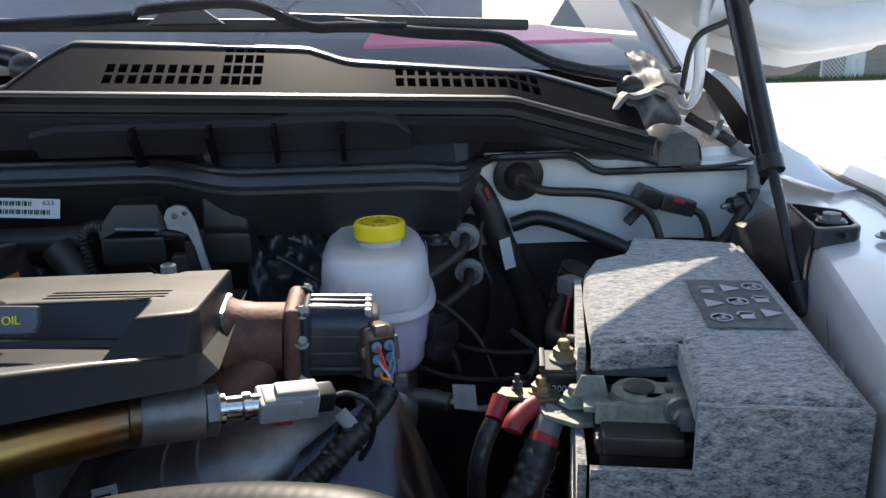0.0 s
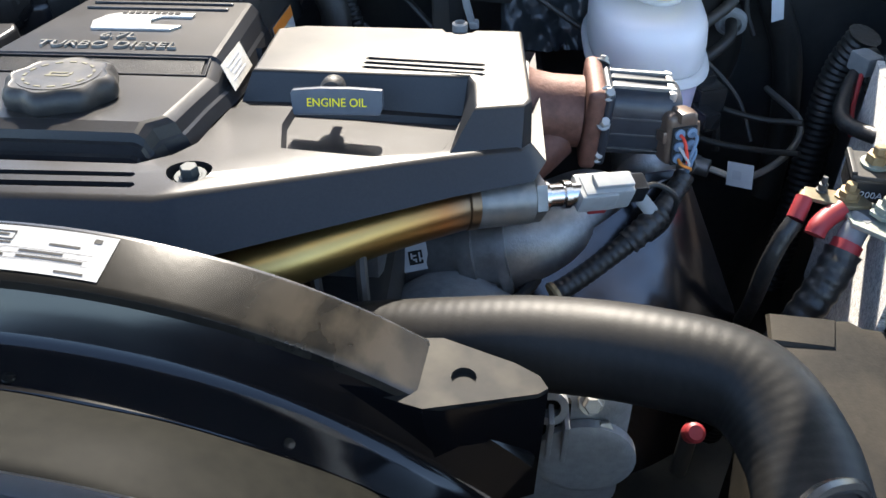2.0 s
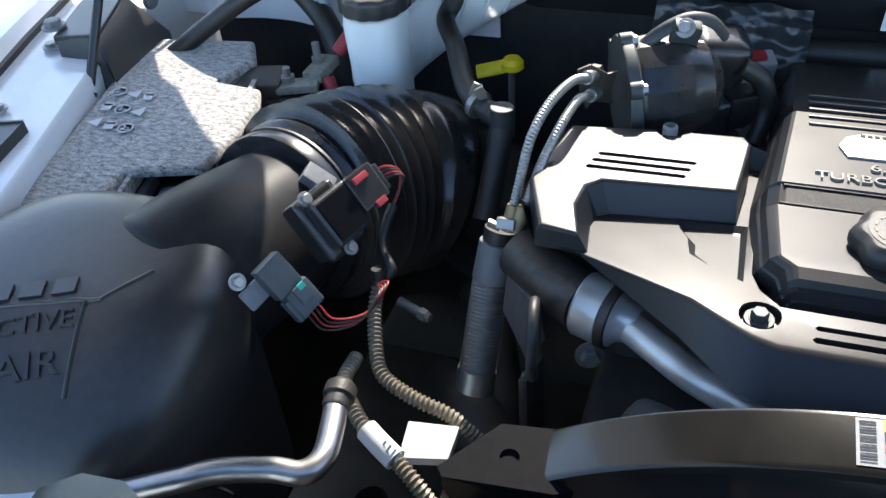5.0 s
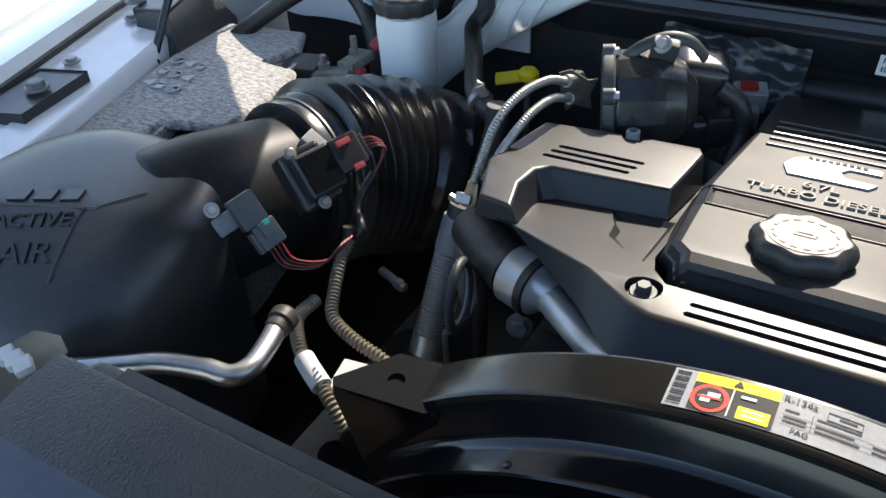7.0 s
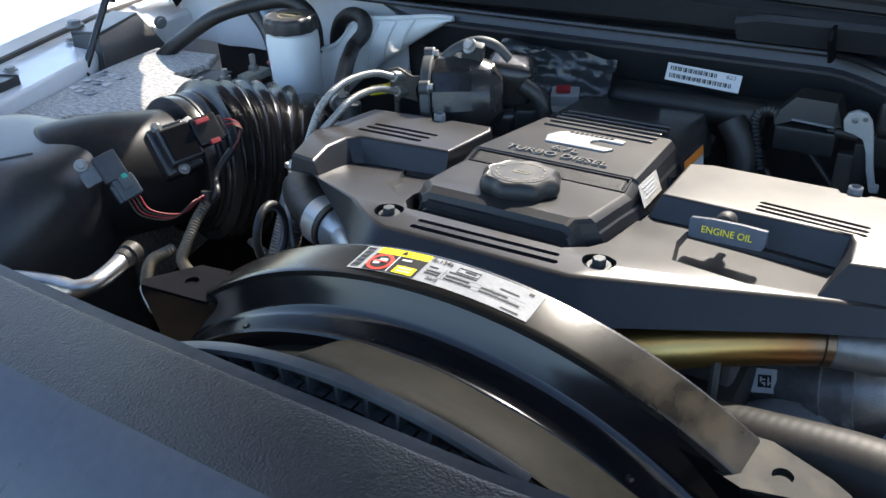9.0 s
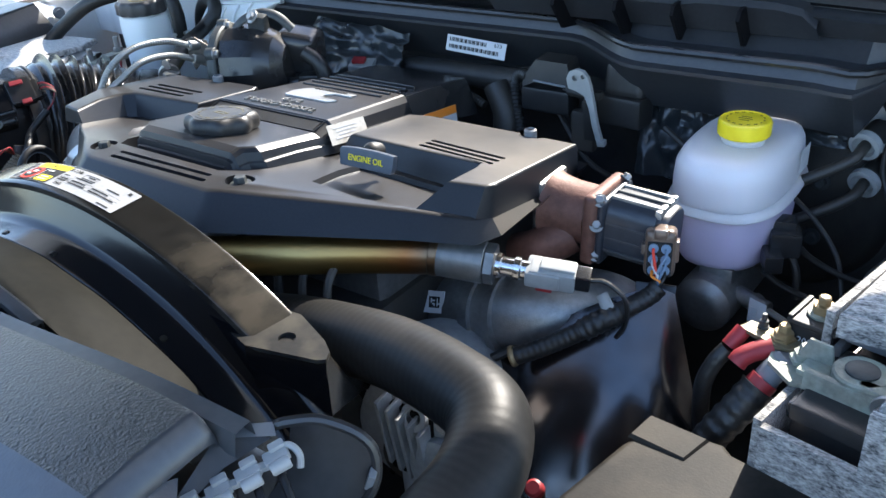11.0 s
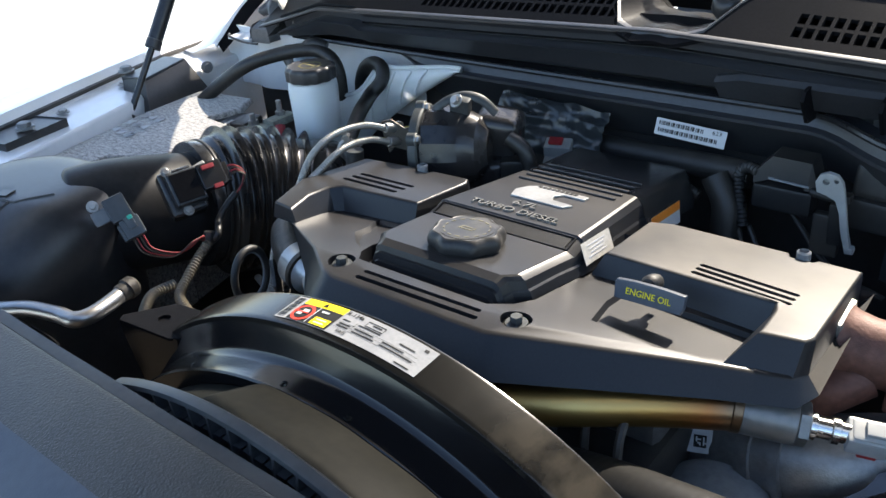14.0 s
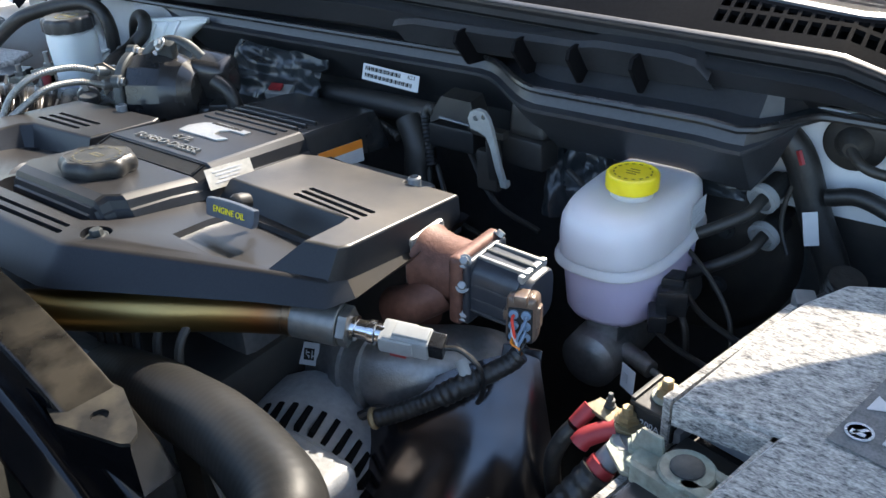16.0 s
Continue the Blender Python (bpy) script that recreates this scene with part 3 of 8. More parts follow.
def smooth_step(a, b, x):
    k = min(1, max(0, (x - a) / (b - a)))
    return k * k * (3 - 2 * k)


hood = thing("hood", (CX, 1.1, 1.5), "raised white engine hood seen from beneath", "hood")
part("skin", sheet(60, 24, hood_at, 0.012), WHITE, hood)
# unseen pad, added to dim the white hood's reflection in the parts below
part("reflection_block_pad", sheet(36, 16, lambda u, v: Vector(hood_at(.5 + (u - .5) * .66, .05 + .91 * v)) - Vector((0, .016, .014 + .003 * math.sin(u * 40) * math.sin(v * 30))), .010), PAD, hood, "unseen black pad added to darken reflections below")
for s in (-1, 1):
    def hem(k, s=s):
        p = Vector(hood_at(0.5 + s * (0.375 + k * .115), .045))
        return p - Vector((0, 0, 0.03))
    part("inner_beam", sweep([hem(k / 10) for k in range(11)], [.03] * 11, 10), WHITE, hood)
    q = Vector(hood_at(0.5 + s * 0.462, .10)) - Vector((0, 0, .02))
    part("slot_plug", box(q, (0.014, 0.075, 0.012), pose(0, 0, 0, -42, 0, s * -20), r=.006), PLASTIC, hood)


def hem_low(u, v):
    """The outer skin curling under the rear corner."""
    x = .455 + .185 * u
    top = 1.422 - .012 * math.sin(min(u, .6) * 3) + .034 * smooth_step(.45, 1, u) ** 1.5
    low = 1.384 + .052 * smooth_step(.5, 1.0, u) ** 2 + .012 * (1 - smooth_step(0, .2, u))
    return (x, 1.135 + .010 * v, top + .008 - (top + .008 - low) * v)


# brownish grey paints the shade on the white skin's underside
part("turned_edge", sheet(24, 6, hem_low, .004), surface("taupe_shade_paint", (.17, .155, .145), (.22, .20, .185), .5, grain=120, wear=9), hood, "turned-under edge with its shade painted dull taupe")


def hinge(s):
    t = thing("hinge_bracket", (CX + s * .80, 1.12, 1.30), "white painted hood hinge arm with wiring alongside", "hinge", "hood hinges")
    f = lambda x, y, z: (CX + s * (x - CX), y, z)
    arm = spline([f(.418, 1.045, 1.56), f(.412, 1.06, 1.44), f(.418, 1.075, 1.395), f(.416, 1.08, 1.366), f(.408, 1.082, 1.354), f(.399, 1.084, 1.361), f(.393, 1.086, 1.393)], 6)
    part("arm", sweep(arm, [.0125 if i < 18 else .0125 - .004 * min(1, (i - 18) / 14) for i in range(len(arm))], 12, flat=.45), WHITE, t)
    part("backing_plate", prism([(.385, 1.345), (.425, 1.335), (.43, 1.30), (.395, 1.30)], -.004, .004, Matrix(((s, 0, 0, CX - s * CX), (0, 0, 1, 1.10), (0, 1, 0, 0), (0, 0, 0, 1))), r=.002), WHITE, t)
    part("foot", join(box(f(.43, 1.12, 1.31), (.09, .06, .03), r=.008), hexbolt(f(.445, 1.09, 1.318), (0, -1, .4), .009, .008)), WHITE, t)
    part("washer_line", tube([f(.47, 1.02, 1.50), f(.44, 1.04, 1.46), f(.40, 1.05, 1.435), f(.39, 1.06, 1.37)], .004, 8), RUBBER, t)


hinge(1)
hinge(-1)


def strut(s):
    f = lambda x, y, z: Vector((CX + s * (x - CX), y if s > 0 else y - .050, z if s > 0 else z + .016))
    t = thing("gas_strut", f(.405, .752, 1.21), "black gas strut holding up the hood", "gas strut", "hood struts")
    a, b, c = f(.405, .752, 1.205), f(.402, .832, 1.318), f(.40, 1.16, 1.79)
    part("rod", rod(a, b.lerp(c, .1), .0055), GLOSSY, t)
    part("cylinder", lathe([(.0095, 0), (.0122, .003), (.0122, .56), (.009, .565)], axis(b, c), 18), GLOSSY, t)
    part("collar", rod(b - (c - b).normalized() * .004, b + (c - b).normalized() * .012, .0132), PLASTIC, t)
    part("ball_socket", rod(a - (b - a).normalized() * .012, a + (b - a).normalized() * .02, .009, 12), PLASTIC, t)


strut(1)
strut(-1)


def fender(s):
    f = lambda x, y, z: (CX + s * (x - CX), y, z)
    side = "driver" if s > 0 else "passenger"
    t = thing("fender", f(.62, .6, .8), "white painted fender with seam and inner rail along the engine bay", "fender", "front fenders")
    inner = [(.27, .30), (.325, .50), (.415, .762), (.455, .90), (.48, 1.09), (.50, 1.25)]
    part("inner_rail", loft([[f(x - .004, y, .75), f(x - .004, y, 1.20), f(x, y, 1.252), f(x + .006, y, 1.258), f(x + .05, y, 1.262)] for x, y in inner]), WHITE, t)
    part("top_flange", loft([[f(x + .05, y, 1.2615), f(x + .052, y, 1.2575), f(x + .10, y, 1.262), f(x + .105, y, 1.272)] for x, y in inner]), WHITE, t)
    part("outer_skin", loft([[f(x + .107, y, 1.272), f(x + .12, y, 1.285), f(x + .2, y, 1.283), f(x + .28 , y, 1.24), f(x + .32, y, 1.12), f(x + .33, y, .8)] for x, y in [(.27, -.15)] + inner]), WHITE, t)
    rise = spline([(.440, 1.13, 1.392), (.443, 1.085, 1.374), (.446, 1.04, 1.349), (.449, 1.01, 1.328), (.452, .98, 1.304), (.458, .955, 1.285)], 6)
    part("hood_seal", loft([[f(p.x - .004, p.y, p.z - .012), f(p.x + .004 + .010 * math.sin(3.14 * i / (len(rise) - 1)), p.y - .003, p.z + .004), f(p.x + .012 + .010 * math.sin(3.14 * i / (len(rise) - 1)), p.y - .002, p.z - .006)] for i, p in enumerate(rise)]), COWL, t, "black rubber hood seal", smooth=60)
    part("rear_rise", loft([[f(p.x + .012 + .010 * math.sin(3.14 * i / (len(rise) - 1)), p.y, p.z - .006), f(p.x + .020 + .010 * math.sin(3.14 * i / (len(rise) - 1)), p.y, p.z + .001), f(p.x + .034, p.y - .004, p.z - .004), f(p.x + .060 + .02 * i / len(rise), p.y - .01, min(p.z - .020, 1.30)), f(p.x + .11, p.y - .01, 1.268)] for i, p in enumerate(rise)]), WHITE, t, smooth=60)
    part("seam", loft([[f(x + .101, y, 1.2665), f(x + .103, y, 1.272), f(x + .108, y, 1.2735)] for x, y in inner]), BAYDARK, t)
    for x, y in ((.405, .62), (.45, .76), (.30, .33)):
        part("bolt", hexbolt(f(x + .035, y, 1.263), (0, 0, 1), .007, .006), STEEL, t)
    rail = lambda k, z: f(.348 + .0352 * k, .583 + .10 * k, z)
    part("stamped_slit", loft([[rail(.75, 1.232), rail(.40, 1.196)], [rail(.76, 1.229), rail(.41, 1.193)]]), BAYDARK, t)
    for k in (.05, -.25):
        part("stamped_ring", lathe([(.010, 0), (.0125, .0016), (.015, 0)], axis(rail(k, 1.205), Vector(rail(k, 1.205)) + Vector((-s * .94, .33, 0))), 24), WHITE, t)


fender(1)
fender(-1)

# ---- engine bay shell ----
single("bay_floor", box((CX, .55, .55), (2.0, 1.3, .04)), BAYDARK, (CX, .55, .55), "dark dirty underside of the engine bay", "bay floor", kind="structure")
# unseen wall, added to stop light reaching the bay floor from ahead
single("front_light_block", box((CX, .02, .83), (1.9, .04, .56)), BAYDARK, (CX, .02, .55), "unseen dark wall added to keep light out of the bay's front", "radiator support", kind="structure")
single("firewall", box((CX, 1.03, .92), (1.7, .04, .76)), INSUL, (CX, 1.03, .6), "dark insulated firewall behind the engine", "firewall", kind="structure")
for s in (-1, 1):
    single("inner_wheel_arch", sheet(8, 8, lambda u, v, s=s: (CX + s * (.62 + .26 * u ** 2), .1 + v * .95, .7 + .42 * math.sin(u * 1.57) * (.75 + .25 * math.sin(v * 3.14))), .004), BAYDARK, (CX + s * .75, .55, .7), "dark plastic inner wheel arch liner", "wheel arch", kind="structure")

# white cowl side panels with stamped relief
for s in (-1, 1):
    f = lambda x, y, z, s=s: (CX + s * (x - CX), y, z)
    bm = sheet(30, 12, lambda u, v: f(.09 - .09 * (s < 0) * (1 - u) + .40 * u, 1.0 - .012 * math.exp(-((u - .5) / .07) ** 2) - .008 * math.exp(-((u - .78) / .05) ** 2), 1.205 + .11 * v), .004)
    p = single("cowl_side_panel", bm, WHITE, f(.28, 1.0, 1.205), "white painted stamped panel beside the firewall", "body panel", kind="structure")

# cowl screen: a steep face with vent grilles between two lips
def cowl_low(x):
    d = max(x - CX, CX - x) + CX
    return 1.393 - .035 * (d + .1) - max(0, d - .16) * .25


def cowl_high(x):
    d = max(x - CX, CX - x) + CX
    pts = ((-.42, 1.404), (-.395, 1.401), (-.365, 1.408), (-.335, 1.438), (-.315, 1.449), (-.06, 1.437), (-.015, 1.423), (.19, 1.407), (.27, 1.384), (.34, 1.358))
    for (a, za), (b, zb) in zip(pts, pts[1:]):
        if d <= b:
            return za + (zb - za) * max(0, d - a) / (b - a)
    return pts[-1][1]


xs_ = np.linspace(-1.15, .31, 120)
cowl = thing("cowl_screen", (CX, 1.0, 1.36), "black plastic cowl screen with square vent grilles", "cowl panel", kind="structure")
face = facing((0, .938, 0), (1, 0, 0), (0, .16, 1))
cf = lambda x, z: Vector((x, .940 + (z - cowl_low(x)) * 1.78, z))
VENTS = ((-.80, -.445, 4), (-.272, -.155, 2), (-.150, -.105, 4), (.036, .198, 2))
ROWS = (0, .009, .0168, .0192, .0270, .0294, .0372, .0396, .0474, .056)
cols, bars = [], set()
for x0, x1, rows in VENTS:
    n = round((x1 - x0) / .0125)
    for i in range(n):
        a = x0 + (x1 - x0) * i / n
        bars.add((len(cols), rows))
        cols += [a + .001, a + .0098]
    cols.append(x1 + .001)
taken = sorted(cols)
fill = [float(x) for x in xs_ if min(abs(x - c) for c in taken) > .006]
allx = sorted(taken + fill)
open_cols = {round(cols[i], 5): rows for i, rows in bars}
b = bmesh.new()
grid = []
for x in allx:
    lo_, hi_ = cowl_low(x), cowl_high(x)
    zs = [min(lo_ + o_, hi_ - .0008 * (len(ROWS) - k)) for k, o_ in enumerate(ROWS)] + [hi_]
    grid.append([b.verts.new(cf(x, z)) for z in zs])
for i in range(len(allx) - 1):
    rows = open_cols.get(round(allx[i], 5), 0)
    for j in range(len(ROWS)):
        if rows and j % 2 == 1 and (j - 1) // 2 < rows:
            continue
        b.faces.new((grid[i][j], grid[i + 1][j], grid[i + 1][j + 1], grid[i][j + 1]))
bmesh.ops.recalc_face_normals(b, faces=b.faces)
bmesh.ops.solidify(b, geom=list(b.faces), thickness=.006)
part("vent_panel", b, COWL, cowl, smooth=30)
# dark sheet added so the vent openings read as shaded
part("vent_shade_sheet", loft([[Vector((x, .948, cowl_low(x) - .022)), Vector((x, 1.0, cowl_low(x) + .004)), Vector((x, 1.055, cowl_high(x) - .016)), Vector((x, 1.09, cowl_high(x) - .012))] for x in xs_]), MATTE, cowl)
part("top_shelf", loft([[cf(x, cowl_high(x)), cf(x, cowl_high(x)) + Vector((0, .006, .002)), Vector((x, 1.07, cowl_high(x) - .006)), Vector((x, 1.11, cowl_high(x) - .02))] for x in xs_]), COWL, cowl)
part("front_lip", loft([[cf(x, cowl_low(x)) + Vector(q) for q in ((0, -.006, -.004), (0, -.006, -.0015), (0, -.0045, .0002), (0, .001, .0018), (0, .003, .0016), (0, .005, .0))] for x in xs_]), PLASTIC, cowl)
part("rear_lip", loft([[cf(x, cowl_high(x)) + Vector(q) for q in ((0, -.005, -.003), (0, -.004, -.0005), (0, .003, .0016), (0, .006, .001))] for x in xs_]), PLASTIC, cowl)


def front_y(x):
    return .969 - .065 * smooth_step(-.24, -.12, x) + .075 * smooth_step(.09, .15, x)


def lip_z(x):
    return 1.320 - .004 * smooth_step(-.24, -.12, x) - .005 * smooth_step(.05, .12, x) - .021 * smooth_step(.23, .27, x)


secs = []
for x in np.linspace(-1.1, .322, 90):
    yf, zl = front_y(x), lip_z(x)
    d = 1.393 - cowl_low(x) if x > CX - .5 else max(0, -1.0 - x) * .30
    hang = (1 - smooth_step(.10, .135, x)) * (1 - smooth_step(.80, .86, -x))
    secs.append([(x, p, q) for p, q in ((yf + .035 * hang, zl - .003 - .072 * hang), (yf - .008 * hang, zl - .003 - .019 * hang), (yf - .014 * hang, zl - .003 - .016 * hang), (yf - .014 * hang, zl - .003 - .012 * hang), (yf - .006 * hang, zl - .003 - .009 * hang), (yf - .001, zl - .001), (yf + .004, zl + .001), (yf + .03, zl + .003), (.956, 1.336 - d * .4), (.952, 1.339 - d * .4),
                 (.934, 1.360 - d), (.930, 1.364 - d), (.936, 1.367 - d), (.952, 1.369 - d), (.950, 1.380 - d), (.942, 1.391 - d))])
part("close_out_panel", loft(secs), CLOSEOUT, cowl, smooth=25)
part("weather_strip", sweep([Vector((x, front_y(x) - .004, lip_z(x) + .0025)) for x in np.linspace(-1.1, .44, 120)], [.0042] * 120, 8), GLOSSY, cowl)
for x in (-.235, -.158, -.092, -.022):
    part("stiffening_rib", prism([(.965, 1.318), (.962, 1.330), (.942, 1.3665), (.910, 1.3640), (.906, 1.354), (.932, 1.322)], x - .0022, x + .0022, Matrix(((0, 0, 1, 0), (1, 0, 0, 0), (0, 1, 0, 0), (0, 0, 0, 1))), r=.0008), COWL, cowl)
part("raised_pocket", loft([[(x, .948, 1.332), (x, .925, 1.360 + h), (x, .93, 1.366 + h), (x, .955, 1.368 + h)] for x, h in ((-.34, -.004), (-.31, .002), (-.09, .002), (-.07, .005), (.01, .004), (.035, .0), (.05, -.012))]), CLOSEOUT, cowl)

# draped seal and tower cover at the end of the cowl
def seal(side):
    flip = lambda p: p if side > 0 else (CX * 2 - p[0], p[1], p[2])
    edge = spline([(.238, .950, 1.353), (.258, .958, 1.357), (.276, .965, 1.364), (.294, .970, 1.380), (.306, .974, 1.3785), (.318, .979, 1.380), (.331, .985, 1.384), (.343, .988, 1.380), (.352, .990, 1.374)], 6)
    def lip(u, v):
        p = edge[min(len(edge) - 1, int(round(u * (len(edge) - 1))))]
        return flip((p.x + .010 * v * u, p.y + .058 * v, p.z + .010 * v * (1 - v) - .006 * v + .0016 * noise.noise((u * 9, v * 6, 2))))
    def fold(u, v):
        top = edge[int(round((.45 + .55 * u) * (len(edge) - 1)))]
        x = top.x + .016 * v * u
        z = top.z - .002 - (.046 - .014 * u) * v
        y = top.y + .014 - .020 * math.sin(v * 2.6) + .006 * math.sin(u * 9 + v * 4)
        return flip((x, y, z))
    def gusset(u, v):
        x = .332 + .006 * v + (.060 - .026 * v) * u
        return flip((x, 1.050 + .075 * v - .016 * math.sin(u * 3.14) * (1 - .5 * v), 1.374 + .046 * v + .012 * math.sin(u * 3.14) * (1 - v) + .006 * noise.noise((u * 5, v * 5, 8))))
    t = thing("corner_seal", flip((.31, .99, 1.32)), "crumpled grey rubber seal at the corner of the cowl", "seal", "corner seals")
    part("lip", sheet(len(edge) - 1, 8, lip, .005), SEALGREY, t, smooth=70)
    part("fold", sheet(30, 14, fold, .004), SEALDARK, t, "darker hanging fold", smooth=70)
    part("pillar_gusset", sheet(14, 14, gusset, .004), SEALGREY, t, smooth=70)


SEALDARK = surface("grey_cowl_plastic", (.07, .071, .075), (.12, .12, .12), .45, grain=200, wear=16, bump=.15, bump_scale=400, dust=DUST, dust_amount=.2)
SEALGREY = surface("weathered_grey_rubber", (.09, .087, .082), (.18, .17, .155), .5, grain=200, wear=25, bump=.3, bump_scale=300)
seal(1)
seal(-1)
for s in (-1, 1):
    f = lambda x, y, z, s=s: (CX + s * (x - CX), y, z)
    cc_ = thing("corner_cover", f(.36, 1.0, 1.28), "moulded grey plastic cover by the hood hinge", "cover", "corner covers")
    part("shell", loft([[f(x0, .971, 1.300), f(x0 + .001, .970, 1.318), f(x0 + .008, .974, 1.327), f(x0 + .02, .984, 1.333), f(x1 - .012, .984, 1.334), f(x1 - .002, .974, 1.328), f(x1 + .002, .970, 1.318), f(x1 + .006, .971, 1.297)] if k == 0 else
                        [f(x0, .995 + .02 * k, 1.300), f(x0 + .001, .995 + .02 * k, 1.322), f(x0 + .008, .997 + .02 * k, 1.334), f(x0 + .02, 1.0 + .02 * k, 1.339), f(x1 - .012, 1.0 + .02 * k, 1.339), f(x1 - .002, .997 + .02 * k, 1.333), f(x1 + .002, .995 + .02 * k, 1.322), f(x1 + .006, .995 + .02 * k, 1.297)] for k, x0, x1 in ((0, .334, .382), (1, .332, .380), (2, .33, .378))]), SEALDARK, cc_, smooth=50)
    part("front_face", loft([[f(.334, .9715, 1.298), f(.386, .9715, 1.296)], [f(.337, .9720, 1.322), f(.381, .9720, 1.322)], [f(.352, .983, 1.333), f(.370, .983, 1.333)]]), SEALDARK, cc_)
    part("shelf", slab([f(.384, .966, 0)[:2], f(.446, .966, 0)[:2], f(.440, 1.03, 0)[:2], f(.386, 1.03, 0)[:2]], lambda x, y: 1.302 + .10 * (y - .966), lambda x, y: 1.297, r=.0012), WHITE, cc_)
    part("shelf_edge", tube([f(.36, .963, 1.297), f(.40, .963, 1.297), f(.44, .966, 1.302), f(.452, .975, 1.304)], .0022, 8), RUBBER, cc_)

# wipers
wip = thing("wiper", (-.378, 1.06, 1.42), "black windscreen wiper arm with blade parked low", "wiper", "windscreen wipers")
part("arm", tube([(-.60, 1.10, 1.462), (-.30, 1.10, 1.473), (-.25, 1.09, 1.482), (-.135, 1.085, 1.486), (-.065, 1.08, 1.460), (-.02, 1.075, 1.458), (.055, 1.08, 1.456)], .008, 8, flat=.6), GLOSSY, wip)
part("blade", box((-.30, 1.115, 1.465), (.66, .014, .016), pose(0, 0, 0, 0, 1.2, 0), r=.004), RUBBER, wip)
part("blade_clip", prism([(-.25, 0), (-.16, 0), (-.19, .022), (-.225, .022)], -.006, .006, pose(0, 1.09, 1.464, 90), r=.002), PLASTIC, wip)
wip2 = thing("wiper", (.32, 1.05, 1.38), "black windscreen wiper arm with pivot cap at its end", "wiper", "windscreen wipers")
part("arm", tube([(-.02, 1.10, 1.462), (.068, 1.075, 1.450), (.16, 1.07, 1.443), (.20, 1.065, 1.425), (.24, 1.06, 1.408), (.318, 1.055, 1.392)], .0085, 8, flat=.7), GLOSSY, wip2)
part("pivot_cap", lathe([(.016, 0), (.017, .008), (.013, .016), (.006, .02)], axis((.322, 1.05, 1.375), (.322, 1.03, 1.40)), 20), PLASTIC, wip2)
part("blade", box((.06, 1.12, 1.462), (.30, .014, .014), pose(0, 0, 0, 0, 2.5, 0), r=.004), RUBBER, wip2)
piv = thing("wiper_pivot", (-.395, 1.03, 1.40), "round wiper pivot cap in a recess of the cowl", "wiper pivot")
part("cap", lathe([(.017, 0), (.019, .008), (.016, .018), (.008, .024)], axis((-.366, 1.02, 1.415), (-.366, .99, 1.455)), 24), PLASTIC, piv)
part("arm_stub", tube([(-.366, 1.022, 1.428), (-.40, 1.035, 1.436), (-.47, 1.06, 1.445)], .012, 10), GLOSSY, piv)

# ---- engine cover ----
EX = -0.414


def deck_z(x, y):
    return 1.286 - .20 * max(0, y - .485) - .05 * max(0, .490 - y) - .05 * max(0, abs(x - EX) - .10)


def pod_z(x, y):
    return 1.2845 - (.13 if x > EX else .07) * max(0, y - .58)


def skirt_z(x, y):
    return 1.258 - .07 * max(0, x - EX - .10) + .03 * max(0, EX - x - .10)


def slot(x0, y0, x1, y1, w):
    return [(x0, y0 - w), (x1, y1 - w), (x1 + w * .8, y1), (x1, y1 + w), (x0, y0 + w), (x0 - w * .8, y0)]


def circle(x, y, r, n=20):
    return [(x + r * math.cos(6.2832 * k / n), y + r * math.sin(6.2832 * k / n)) for k in range(n)]


cover = thing("engine_cover", (EX, .60, 1.20), "dusty black plastic engine cover with vents and raised lettering", "engine cover")
outer = [(-.517, .4605), (-.50, .4560), (-.329, .4575), (-.314, .4625), (-.165, .537), (-.118, .562), (-.112, .58), (-.118, .745), (-.30, .75), (-.33, .70), (-.50, .70), (-.53, .715), (-.685, .70), (-.697, .60), (-.676, .537), (-.640, .530), (-.560, .489)]
low = [(-.52, .434), (-.50, .428), (-.325, .428), (-.308, .434), (-.16, .522), (-.108, .548), (-.099, .575), (-.104, .745), (-.30, .76), (-.33, .71), (-.50, .71), (-.53, .725), (-.692, .71), (-.706, .60), (-.678, .552), (-.640, .537), (-.560, .474)]
deck_holes = [slot(-.477, .4775, -.348, .4795, .0022), slot(-.478, .467, -.345, .4695, .0026), circle(-.512, .4815, .0135), circle(-.316, .4865, .0135), ([(-.283, .608), (-.282, .575), (-.272, .531), (-.213, .5265), (-.184, .5405), (-.1685, .549), (-.163, .585), (-.160, .612)], .0050, .0030), ([(-.524, .518), (-.524, .603), (-.577, .603), (-.5735, .588), (-.5665, .574), (-.563, .550), (-.540, .528)], .0042, .0075), ([(-.500, .4925), (-.351, .4925), (-.334, .509), (-.326, .53), (-.326, .60), (-.519, .60), (-.519, .53), (-.513, .509)], .016, 0)]
part("deck", slab(outer, deck_z, skirt_z, low, deck_holes, .007, r=.0035), COVER, cover, smooth=35)
for x, y in ((-.512, .4815), (-.316, .4865)):
    part("bolt", join(hexbolt((x, y, deck_z(x, y) - .0065), (0, 0, 1), .0058, .009, 1.7), rod((x, y, deck_z(x, y) - .007), (x, y, deck_z(x, y) - .0035), .0075)), DARKSTEEL, cover, "dark plated flanged bolt in a round recess")

# pods step up from the deck beside the centre panel
podR = [(-.316, .636), (-.156, .632), (-.152, .618), (-.149, .574), (-.116, .5795), (-.111, .590), (-.116, .744), (-.155, .745), (-.159, .738), (-.178, .738), (-.182, .747), (-.300, .748), (-.322, .738)]
